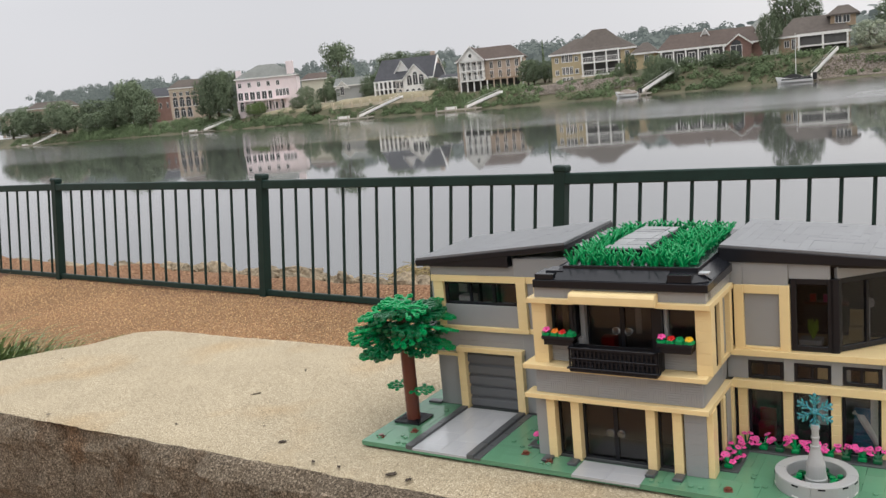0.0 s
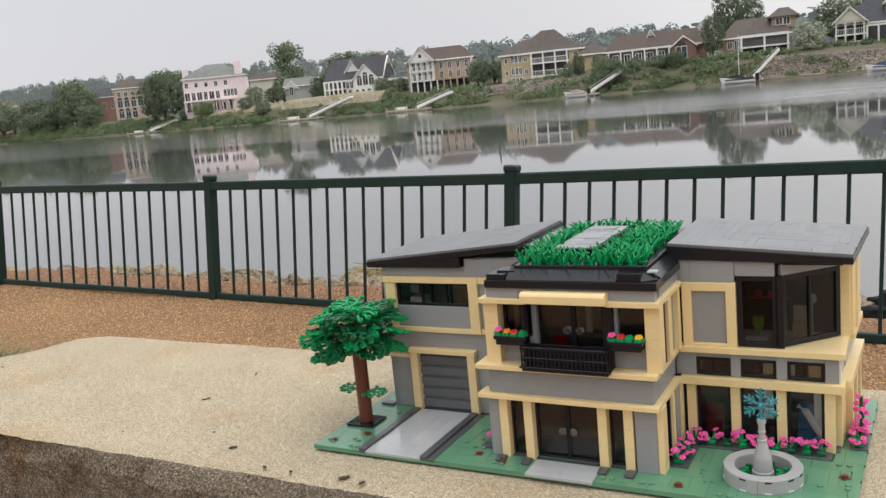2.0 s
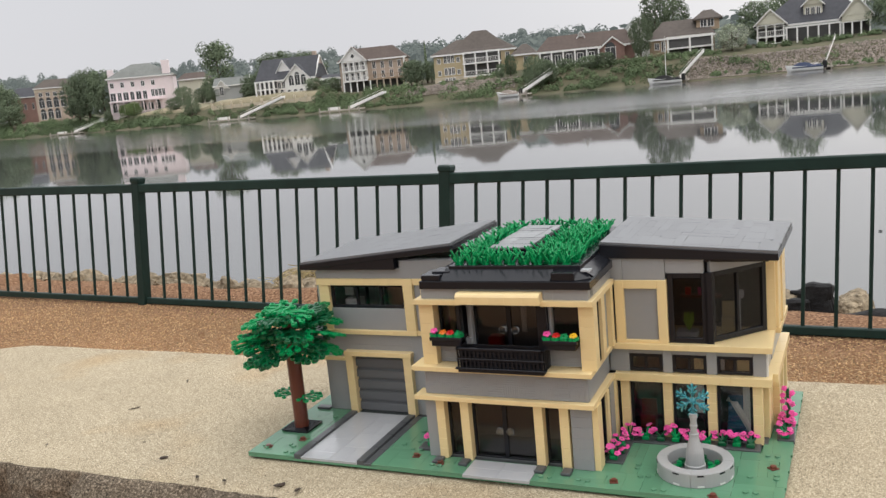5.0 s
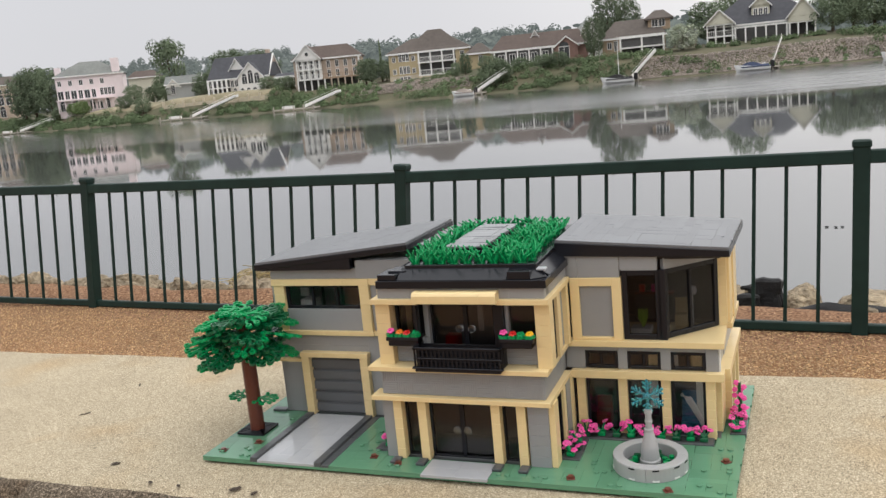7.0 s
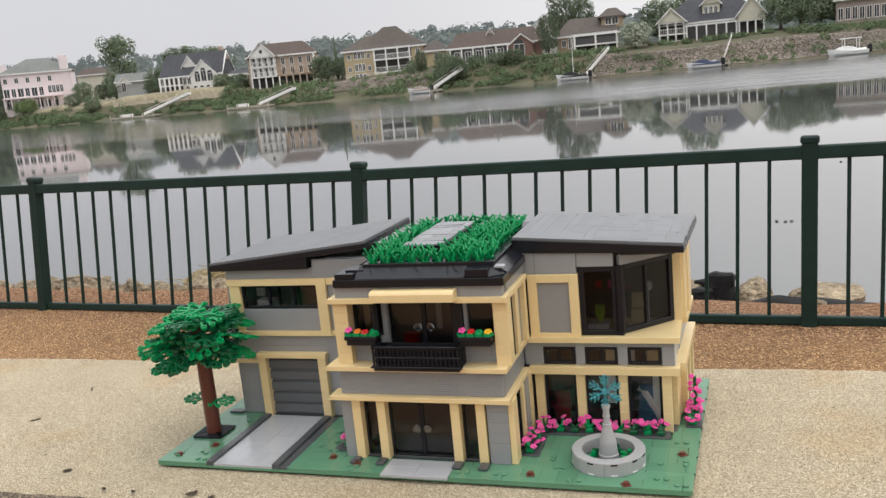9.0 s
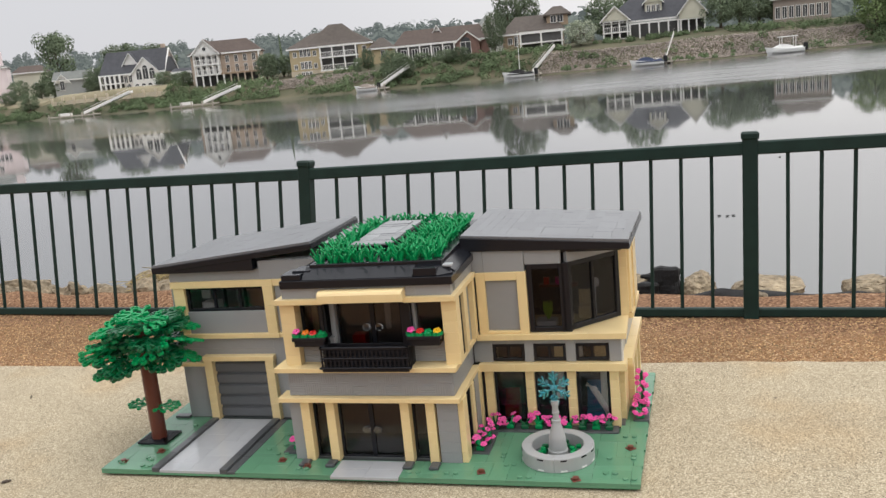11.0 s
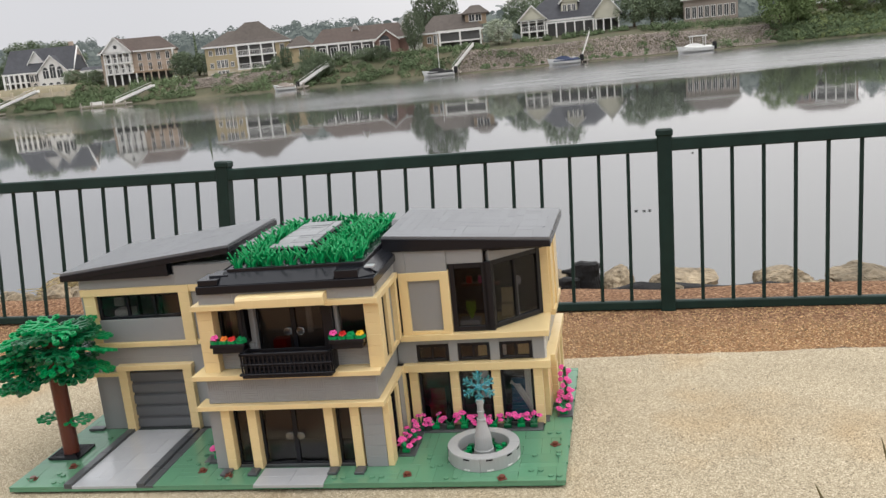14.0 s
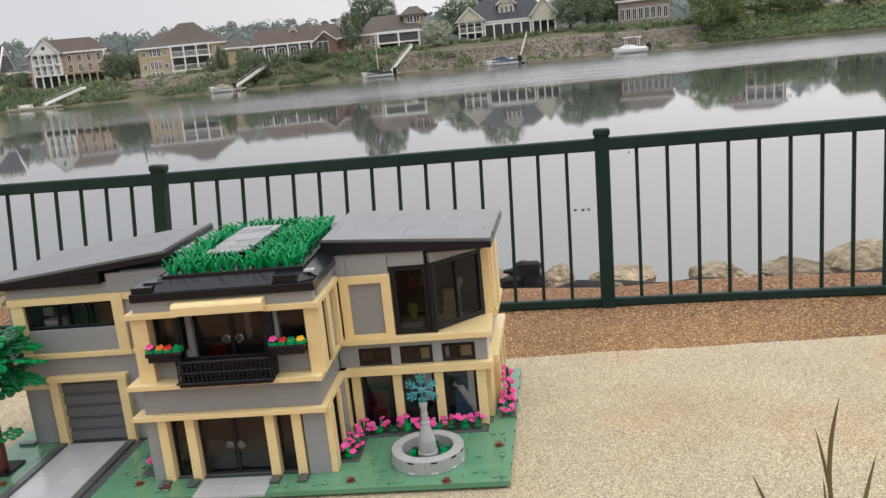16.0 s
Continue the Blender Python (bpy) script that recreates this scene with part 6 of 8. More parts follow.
rg = random.Random(3)
tuft = []
for k in range(4200):
    y = rg.uniform(-0.1, 0.62)
    x = -0.80 - 0.13 + 0.5 * max(0, y) - abs(rg.gauss(0, 0.45))
    if y > 0.24 and x > -0.9 - 0.6 * (y - 0.24):
        continue
    top = 1.04 - 0.5 * max(0, y - 0.05) ** 1.3 - 0.35 * max(0, x + 1.02) - abs(rg.gauss(0, 0.05))
    tuft.append((x - 0.05, y, 0.3, top - 0.3, rg.uniform(0.06, 0.2), rg.gauss(-0.1, 0.6)))
arching("liriope_clump", tuft, "dense clump of long arching green grass behind the stone block", 0.0042)


def make_front_blades():
    """Single broad blades that stand in front of the stone; root, middle and tip of each, in one upright plane."""
    bm = bmesh.new()
    for (x0, x1, z1, x2, z2), y, w in (((0.7305, 0.7255, 1.08, 0.731, 1.117), -0.12, 0.0014), ((0.7295, 0.723, 1.065, 0.716, 1.097), -0.121, 0.0011), ((0.694, 0.6835, 1.049, 0.677, 1.065), -0.119, 0.0015), ((0.742, 0.7475, 1.05, 0.753, 1.077), -0.122, 0.0015), ((0.7265, 0.7235, 1.045, 0.722, 1.06), -0.118, 0.0013)):
        prev = None
        pts = [Vector((x0, y, 0.0)), Vector((x0, y, 0.7)), Vector((x0, y, 1.02))]
        for k in range(1, 16):
            t = k / 15
            z = 1.02 + (z2 - 1.02) * t
            tm = (z1 - 1.02) / (z2 - 1.02)
            # a parabola through root, middle and tip
            x = x0 * (t - tm) * (t - 1) / (tm) + x1 * t * (t - 1) / (tm * (tm - 1)) + x2 * t * (t - tm) / (1 - tm)
            pts.append(Vector((x, y, z)))
        for i, p in enumerate(pts):
            left = (z2 - p.z) / 0.028
            k = w * min(1.0, max(0.0, left)) ** 0.6 + 0.00012
            cur = [bm.verts.new(p + Vector(q)) for q in ((-k, 0.0004, 0), (-k * 0.1, -0.0003, 0), (k, 0.0005, 0))]
            if prev:
                bm.faces.new((prev[0], prev[1], cur[1], cur[0]))
                bm.faces.new((prev[1], prev[2], cur[2], cur[1]))
            prev = cur
    tagged(finish("grass_tuft", bm, OLIVE, smooth=True), "few long green grass blades in front of the stone block", "grass", kind="stuff")


make_front_blades()

# small leaves and twigs on the stone
LITTER = mat("dry_leaf", (0.05, 0.035, 0.025), 0.9, var=0.3, scale=200)
rg = random.Random(6)
for x, y, ln, dk in ((-0.095, -0.02, 0.013, 1), (-0.026, -0.05, 0.009, 1), (0.008, -0.051, 0.007, 1), (-0.243, 0.194, 0.016, 0), (-0.242, 0.095, 0.014, 0), (0.07, -0.047, 0.014, 1), (0.093, -0.052, 0.01, 1), (-0.473, -0.051, 0.007, 0), (-0.266, -0.019, 0.006, 1), (-0.704, 0.13, 0.007, 0), (-0.15, 0.01, 0.005, 0), (0.64, 0.2, 0.005, 0), (0.71, 0.08, 0.004, 1)):
    bm = bmesh.new()
    blob(bm, (0, 0, 0), (ln * 0.36, ln * (0.05 if dk == 0 and ln > 0.012 else 0.2), ln * 0.05), rg, 3, 1.0, 0.6)
    ob = finish("leaf_litter", bm, LITTER if dk else BARK)
    ob.matrix_world = pose(x, y, SLAB + ln * 0.02, 0, 0, rg.uniform(0, 180))
    tagged(ob, "small dark dry leaf scrap lying on the stone", "leaf", "leaf scraps on the stone")


# ---- trees ----
def crown_mesh(name, rnd, n, lobes, leaf, flat=0.8):
    """Many small leaf clumps spread over uneven lobes; unit height."""
    bm = bmesh.new()
    for k in range(n):
        c, r = lobes[rnd.randrange(len(lobes))]
        d = Vector((rnd.gauss(0, 1), rnd.gauss(0, 1), rnd.gauss(0, 1))).normalized()
        p = Vector(c) + Vector((d.x * r[0], d.y * r[1], d.z * r[2])) * rnd.uniform(0.72, 1.08)
        s = leaf * rnd.uniform(0.5, 1.3)
        nrm = (d + Vector((rnd.uniform(-0.4, 0.4), rnd.uniform(-0.4, 0.4), rnd.uniform(0.0, 0.6)))).normalized()
        a = nrm.orthogonal().normalized()
        b = nrm.cross(a)
        vs = [bm.verts.new(p + (a * math.cos(t) + b * math.sin(t)) * s * rnd.uniform(0.6, 1.2) + nrm * s * rnd.uniform(-0.25, 0.25)) for t in (0.2, 1.5, 2.8, 4.0, 5.2)]
        bm.faces.new(vs)
    me = bpy.data.meshes.new(name)
    bm.to_mesh(me)
    bm.free()
    me.materials.append(LEAF)
    return me


def trunk_mesh(rnd, lobes):
    bm = bmesh.new()
    tube(bm, [(0, 0, -0.03), (0.01, 0, 0.2), (0.0, 0.01, 0.45), (0.01, 0, 0.7)], [0.035, 0.026, 0.018, 0.006], 7)
    for c, r in lobes[:5]:
        z = 0.25 + 0.3 * rnd.random()
        tube(bm, [(0, 0, z), (c[0] * 0.5, c[1] * 0.5, (z + c[2]) / 2 + 0.03), (c[0] * 0.9, c[1] * 0.9, c[2])], [0.014, 0.009, 0.004], 5)
    me = bpy.data.meshes.new("trunk")
    bmesh.ops.recalc_face_normals(bm, faces=bm.faces)
    bm.to_mesh(me)
    bm.free()
    me.materials.append(BARK)
    return me


TREES = []
for kind in range(5):
    rt = random.Random(90 + kind)
    lobes = []
    for k in range(44):
        a = k * 2.4 + rt.uniform(-0.5, 0.5)
        u = -0.85 + 1.8 * (k + 0.5) / 44
        w = 0.33 * math.sqrt(max(0.05, 1 - min(1, abs(u)) ** 2.4)) * rt.uniform(0.72, 1.08)
        q = rt.uniform(0.075, 0.135)
        lobes.append(((w * math.cos(a), w * math.sin(a), 0.52 + 0.40 * u), (q * 1.15, q * 1.15, q * 0.8)))
    lobes += [((0.05, 0, 0.5), (0.26, 0.26, 0.32))] * 8
    TREES.append((crown_mesh("crown", rt, 6200, lobes, 0.015), trunk_mesh(rt, lobes)))
rt = random.Random(97)
lobes = [((0.27 * math.cos(k * 2.4), 0.27 * math.sin(k * 2.4), 0.5 + 0.34 * math.sin(k * 1.7)), (0.17, 0.17, 0.13)) for k in range(13)] + [((0, 0, 0.66), (0.3, 0.3, 0.3))] * 4 + [((0.1, 0, 0.82), (0.16, 0.16, 0.16)), ((-0.1, 0.1, 0.8), (0.16, 0.16, 0.17))] * 2
TREES.append((crown_mesh("crown", rt, 5200, lobes, 0.017), trunk_mesh(rt, lobes)))
rt = random.Random(99)
CEDAR = (crown_mesh("crown", rt, 1500, [((0, 0, 0.12 + 0.085 * k), (0.10 - 0.009 * k, 0.10 - 0.009 * k, 0.08)) for k in range(10)], 0.014), TREES[0][1])


BLOSSOM = mat("white_blossom_leaves", (0.36, 0.40, 0.30), 0.8, var=0.3, scale=0.6, island=0.55)
BRIGHTLEAF = mat("bright_tree_leaves", (0.175, 0.235, 0.10), 0.8, var=0.3, scale=0.3, rand=0.1, island=0.15, spec=0.15)
BRIGHT = []
for crown, trunk in TREES[:2]:
    BRIGHT.append(crown.copy())
    BRIGHT[-1].materials[0] = BRIGHTLEAF


def tree(x, y, z, h, w, kind, label, turn=0, name="tree"):
    t = empty(name, Matrix.LocRotScale((x, y, z), Euler((0, 0, turn)), (w / 0.85, w / 0.85, h)), label, "tree")
    crown, trunk = CEDAR if kind == "cedar" else TREES[kind]
    if 30 < x < 66 or -182 < x < -174:
        crown = BRIGHT[int(x) % 2]
    if -14 < x < -13:
        crown = TREES[kind][0].copy()
        crown.materials[0] = BLOSSOM
    for nm, me in (("crown", crown), ("trunk", trunk)):
        ob = new(nm, me)
        ob.parent = t
    return t


def place(x, s):
    return shore_y(x) + s, far_height(x, s)


# x, metres behind the shoreline, height, width
TREE_ROWS = [
    (-352, 8, 13, 16), (-335, 12, 15, 17), (-322, 6, 10, 15), (-310, 14, 12, 14), (-300, 7, 11, 15), (-291, 10, 19, 15), (-283, 9, 20, 14), (-276, 12, 15, 11), (-266, 7, 9, 11), (-207, 6, 15, 10.5), (-200, 6, 16.8, 11), (-193.5, 8, 15, 10.5),
    (-187, 6, 4, 5), (-181, 8, 4, 5), (-176, 7, 4.5, 5), (-166, 20, 6, 6), (-160, 28, 7, 7), (-152.3, 24, 17.5, 10.2), (-157, 20, 5, 5), (-149, 19, 5.5, 6), (-158, 9, 4, 5), (-146, 5, 4.5, 5), (-137, 22, 7, 7), (-134, 30, 13, 12), (-131, 14, 5, 6), (-125, 34, 12, 10),
    (-108, 12, 3.5, 5), (-104, 14, 4, 5), (-81, 14, 6, 5), (-78.5, 12, 6, 5), (-76, 15, 5, 4), (-56.0, 8, 3.2, 2.2), (-54.6, 10, 4.6, 2.8), (-47.2, 2.5, 6.8, 4.6), (-45, 4, 4.6, 4), (-47, 8, 3, 4), (-43, 9, 2.6, 4), (-38, 8, 2.8, 4.5), (-35, 8, 3, 4), (-30, 17, 8.6, 4.6), (-29.4, 31, 15, 6.2), (-26.4, 35, 13, 6.2), (-13.4, 14, 5.2, 6.5), (-10, 32, 9, 9), (-3, 42, 14, 12),
    (11.5, 20, 8.6, 8), (15, 24, 8, 8), (19, 30, 8.6, 10), (24, 34, 8.4, 9), (34.6, 5, 9.6, 8.2), (38, 6, 7, 6), (39, 8, 6, 6), (46, 8, 5, 8), (52, 9, 5, 9), (60, 10, 8, 9), (67, 12, 10, 10), (75, 9, 9, 9), (85, 10, 12, 12), (97, 8, 10, 12), (110, 10, 13, 13), (130, 8, 12, 14), (-420, 12, 15, 18), (-398, 8, 14, 16), (-380, 14, 17, 18), (-366, 9, 14, 14), (-450, 20, 18, 20), (-480, 14, 17, 20),
]
rt = random.Random(17)
for i, (x, s, th, tw) in enumerate(TREE_ROWS):
    y, z = place(x, s)
    small = th < 6.2
    tree(x, y, z - 0.2, th, tw, 5 if x == -152.3 else i % 5, "round shrub full of white blossom on the far bank" if -14 < x < -13 else "low green shrub on the far bank" if small else "leafy green tree on the far bank", rt.uniform(0, 6.28), "shrub" if small else "tree")
y, z = place(-77.1, 15)
tree(-77.1, y, z, 9.4, 5.0, "cedar", "slim dark green cedar on the far bank")


def make_woods():
    """Far woods on the hills and shrubs along the shore."""
    rnd = random.Random(44)
    verts, faces = [], []

    def clump(x, y, z, r, k, leaf):
        for _ in range(k):
            d = Vector((rnd.gauss(0, 1), rnd.gauss(0, 1), abs(rnd.gauss(0, 1)) * 0.9 - 0.25)).normalized()
            p = Vector((x, y, z)) + Vector((d.x * r, d.y * r * 0.8, d.z * r * rnd.uniform(0.85, 1.25)))
            s = leaf * rnd.uniform(0.6, 1.3)
            nrm = (d + Vector((rnd.uniform(-0.35, 0.35), rnd.uniform(-0.35, 0.35), rnd.uniform(0.0, 0.5)))).normalized()
            a = nrm.orthogonal().normalized()
            b = nrm.cross(a)
            i0 = len(verts)
            for t in (0.3, 1.6, 2.9, 4.1, 5.3):
                verts.append(p + (a * math.cos(t) + b * math.sin(t)) * s * rnd.uniform(0.6, 1.2))
            faces.append(tuple(range(i0, i0 + 5)))

    for s0, count, hmin, hmax in ((70, 250, 8, 13), (110, 260, 9, 15), (160, 270, 10, 17)):
        for k in range(count):
            x = -620 + 900 * (k + rnd.random()) / count
            s = s0 + rnd.uniform(-14, 14)
            y, z = shore_y(x) + s, far_height(x, s)
            fall = 0.38 + 0.51 * min(1, max(0, (-x + 5) / 100))
            h = rnd.uniform(hmin, hmax) * fall + max(0, -x - 140) * 0.05
            r = rnd.uniform(2.2, 3.6)
            for q in range(5):
                dx, dz = rnd.uniform(-3.4, 3.4), rnd.uniform(0, 0.42) ** 1.2
                clump(x + dx, y + rnd.uniform(-2, 2), z + h * (1 - dz) - r * 0.9, r * rnd.uniform(0.55, 1.0), 70, 0.5)
            clump(x, y, z + max(0.5, h * 0.45 - r), r * 2.0, 110, 1.1)
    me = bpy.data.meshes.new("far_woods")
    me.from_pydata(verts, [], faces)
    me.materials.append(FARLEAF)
    tagged(new("far_woods", me), "distant woods on the hills with haze put in as a glow, a backdrop to the houses", "woods", kind="stuff")
    verts.clear()
    faces.clear()
    for k in range(1150):
        x = (-430 + 540 * rnd.random()) if k % 2 else rnd.uniform(-105, -20) if k % 4 else rnd.uniform(34, 80)
        if -148 < x < -104 and rnd.random() < 0.85:
            continue
        if -20 < x < 30 and rnd.random() < 0.85:
            continue
        if -78 < x < -52 and rnd.random() < 0.6:
            continue
        if -180 < x < -148 and rnd.random() < 0.5:
            continue
        if -52 < x < -20 and rnd.random() < 0.22:
            continue
        s = rnd.uniform(0.3, 6.5) if not -105 < x < -20 or rnd.random() < 0.4 else rnd.uniform(0.2, 9.0)
        y, z = place(x, s)
        r = rnd.uniform(0.5, 1.3) * (1.25 if x < -130 else 1.0)
        clump(x, y, z + r * 0.3, r, 120, 0.13)
    for k in range(330):
        x = rnd.uniform(-345, -140)
        s = rnd.uniform(0.2, 9) if x < -184 else rnd.uniform(0.2, 3.5)
        y, z = place(x, s)
        r = rnd.uniform(0.8, 2.3) * (1.15 if x < -262 else 0.7)
        clump(x, y, z + r * 0.2, r, 230, 0.16)
    for x0, x1, s0, s1, count, r in ((-21, -15, 9.5, 10.5, 16, 0.9), (-11, 10, 14, 16.5, 34, 0.8), (-60, -22, 9, 13, 52, 0.85), (12, 34, 9, 15, 46, 1.0), (-16, 34, 0.3, 2.5, 40, 0.5), (-142, -118, 0.3, 4.5, 26, 0.8), (-118, -96, 0.3, 5, 70, 0.9)):
        for k in range(count):
            x, s = rnd.uniform(x0, x1), rnd.uniform(s0, s1)
            y, z = place(x, s)
            clump(x, y, z + r * 0.35, r * rnd.uniform(0.6, 1.1), 130, 0.11)
    me = bpy.data.meshes.new("shore_shrubs")
    me.from_pydata(verts, [], faces)
    me.materials.append(BUSH)
    tagged(new("shore_shrubs", me), "low green shrubs along the far shore", "shrubs", kind="stuff")

    verts.clear()
    faces.clear()
    for k in range(520):
        x = 36 + 38 * rnd.random()
        s = 0.4 + 9.5 * rnd.random()
        y, z = place(x, s)
        clump(x, y, z + 0.15, rnd.uniform(0.4, 0.95), 110, 0.10)
    me = bpy.data.meshes.new("bank_grass")
    me.from_pydata(verts, [], faces)
    me.materials.append(TALLGRASS)
    tagged(new("bank_grass", me), "tall bright green grass and shrubs on the far bank", "grass", kind="stuff")


make_woods()

# ---- houses on the far bank ----
ROOF_BROWN = mat("brown_shingles", (0.10, 0.084, 0.074), 0.9, var=0.2, scale=1.5)
ROOF_DARK = mat("charcoal_shingles", (0.066, 0.068, 0.078), 0.9, var=0.2, scale=1.5)
ROOF_GREY = mat("grey_green_shingles", (0.19, 0.20, 0.19), 0.9, var=0.2, scale=1.5)
ROOF_RED = mat("red_brown_shingles", (0.098, 0.074, 0.064), 0.9, var=0.2, scale=1.5)
PINKWALL = mat("pale_pink_render", (0.84, 0.73, 0.75), 0.8, var=0.06, scale=0.6)
YELLOWWALL = mat("yellow_siding", (0.49, 0.40, 0.25), 0.8, var=0.08, scale=0.8)
BRICKWALL = mat("red_brick", (0.28, 0.17, 0.145), 0.85, var=0.2, scale=3)
TANBRICK = mat("tan_brick", (0.46, 0.37, 0.30), 0.85, var=0.15, scale=3)
BROWNBRICK = mat("brown_brick", (0.36, 0.27, 0.19), 0.85, var=0.18, scale=3)
CREAM = mat("cream_siding", (0.62, 0.60, 0.50), 0.8, var=0.06, scale=1)
GREYWALL = mat("grey_siding", (0.40, 0.41, 0.41), 0.8, var=0.06, scale=1)
DARKGLASS = mat("house_window_glass", (0.05, 0.053, 0.058), 0.08, var=0.2, scale=0.5)
# dark colour that paints shade in porches; also serves the screened porch
PORCHDARK = mat("porch_shade_and_screen", (0.075, 0.074, 0.074), 0.7, var=0.2, scale=1)
RIPRAP = mat("riprap_stone", (0.31, 0.265, 0.235), 0.95, var=0.3, scale=0.4, island=0.15)
STONEWALL = mat("retaining_wall", (0.60, 0.52, 0.40), 0.9, var=0.2, scale=0.8)


def hip(bm, x0, x1, y0, y1, z, rise, inset, over=0.5):
    """A hip roof; inset 0 gives gables at the two ends."""
    x0, x1, y0, y1 = x0 - over, x1 + over, y0 - over, y1 + over
    ym = (y0 + y1) / 2
    b = [bm.verts.new(p) for p in ((x0, y0, z), (x1, y0, z), (x1, y1, z), (x0, y1, z))]
    c = [bm.verts.new(p) for p in ((x0, y0, z - 0.25), (x1, y0, z - 0.25), (x1, y1, z - 0.25), (x0, y1, z - 0.25))]
    r = [bm.verts.new((x0 + inset, ym, z + rise)), bm.verts.new((x1 - inset, ym, z + rise))]
    bm.faces.new((b[0], b[1], r[1], r[0]))
    bm.faces.new((b[2], b[3], r[0], r[1]))
    bm.faces.new((b[1], b[2], r[1]))
    bm.faces.new((b[3], b[0], r[0]))
    for i in range(4):
        bm.faces.new((c[i], c[(i + 1) % 4], b[(i + 1) % 4], b[i]))
    bm.faces.new(c[::-1])


def front_gable(parent, x0, x1, y, z, rise, deep, wall, roof):
    """A gable that faces the river."""
    xm = (x0 + x1) / 2
    bm = bmesh.new()
    a = [bm.verts.new((x, y, q)) for x, q in ((x0, z), (x1, z), (xm, z + rise))]
    c = [bm.verts.new((x, y + 0.3, q)) for x, q in ((x0, z), (x1, z), (xm, z + rise))]
    bm.faces.new(a)
    bm.faces.new(c[::-1])
    for i in range(3):
        bm.faces.new((a[i], a[(i + 1) % 3], c[(i + 1) % 3], c[i]))
    part("gable", bm, wall, parent)
    bm = bmesh.new()
    k = 0.35
    for s, xe in ((-1, x0 - k), (1, x1 + k)):
        zz = z - k * rise / (xm - x0)
        v = [bm.verts.new(p) for p in ((xe, y - 0.4, zz), (xm, y - 0.4, z + rise), (xm, y + deep, z + rise), (xe, y + deep, zz))]
        u = [bm.verts.new((p.co.x, p.co.y, p.co.z + 0.18)) for p in v]
        bm.faces.new(v)
        bm.faces.new(u)
        for i in range(4):
            bm.faces.new((v[i], v[(i + 1) % 4], u[(i + 1) % 4], u[i]))
    part("gable_roof", bm, roof, parent)
    bm = bmesh.new()
    for xe in (x0 - k, x1 + k):
        zz = z - k * rise / (xm - x0)
        v = [bm.verts.new(p) for p in ((xe, y - 0.45, zz - 0.1), (xm, y - 0.45, z + rise - 0.1), (xm, y - 0.45, z + rise + 0.2), (xe, y - 0.45, zz + 0.2))]
        u = [bm.verts.new((p.co.x, p.co.y + 0.08, p.co.z)) for p in v]
        bm.faces.new(v)
        bm.faces.new(u[::-1])
        for i in range(4):
            bm.faces.new((v[i], v[(i + 1) % 4], u[(i + 1) % 4], u[i]))
    part("bargeboard", bm, HOUSEW, parent, "white bargeboard")


def end_gable(parent, x, y0, y1, z, rise, wall):
    """A gable wall that closes the end of a roof, with white bargeboards."""
    ym = (y0 + y1) / 2
    bm = bmesh.new()
    a = [bm.verts.new((x, y, q)) for y, q in ((y0, z), (y1, z), (ym, z + rise))]
    c = [bm.verts.new((x - 0.3, y, q)) for y, q in ((y0, z), (y1, z), (ym, z + rise))]
    bm.faces.new(a)
    bm.faces.new(c[::-1])
    for i in range(3):
        bm.faces.new((a[i], a[(i + 1) % 3], c[(i + 1) % 3], c[i]))
    part("end_gable", bm, wall, parent)
    bm = bmesh.new()
    for ye in (y0 - 0.4, y1 + 0.4):
        zz = z - 0.4 * rise / (ym - y0)
        v = [bm.verts.new((x + 0.35, y, q)) for y, q in ((ye, zz - 0.05), (ym, z + rise - 0.05), (ym, z + rise + 0.25), (ye, zz + 0.25))]
        u = [bm.verts.new((x + 0.02, p.co.y, p.co.z)) for p in v]
        bm.faces.new(v)
        bm.faces.new(u[::-1])
        for i in range(4):
            bm.faces.new((v[i], v[(i + 1) % 4], u[(i + 1) % 4], u[i]))
    part("bargeboard", bm, HOUSEW, parent, "white bargeboard")


def far_window(parent, x, y, z, w, h, arched=False):
    bm = bmesh.new()
    t = 0.1
    for b in ((x - w / 2 - t, x - w / 2, z, z + h), (x + w / 2, x + w / 2 + t, z, z + h), (x - w / 2 - t, x + w / 2 + t, z - t, z), (x - w / 2 - t, x + w / 2 + t, z + h, z + h + t), (x - 0.04, x + 0.04, z, z + h)):
        cbox(bm, b[0], b[1], y - 0.07, y + 0.02, b[2], b[3])
    f = part("window", bm, HOUSEW, parent, "white framed window")
    bm = bmesh.new()
    cbox(bm, x - w / 2, x + w / 2, y - 0.03, y + 0.02, z, z + h)
    if arched:
        n = 8
        vs = [bm.verts.new((x + w / 2 * math.cos(math.pi * k / n), y - 0.03, z + h + w / 2 * math.sin(math.pi * k / n))) for k in range(n + 1)]
        bm.faces.new(vs)
    part("pane", bm, DARKGLASS, f)


def box_part(parent, name, material, x0, x1, y0, y1, z0, z1, label="", b=0.0):
    bm = bmesh.new()
    cbox(bm, x0, x1, y0, y1, z0, z1, b)
    return part(name, bm, material, parent, label)


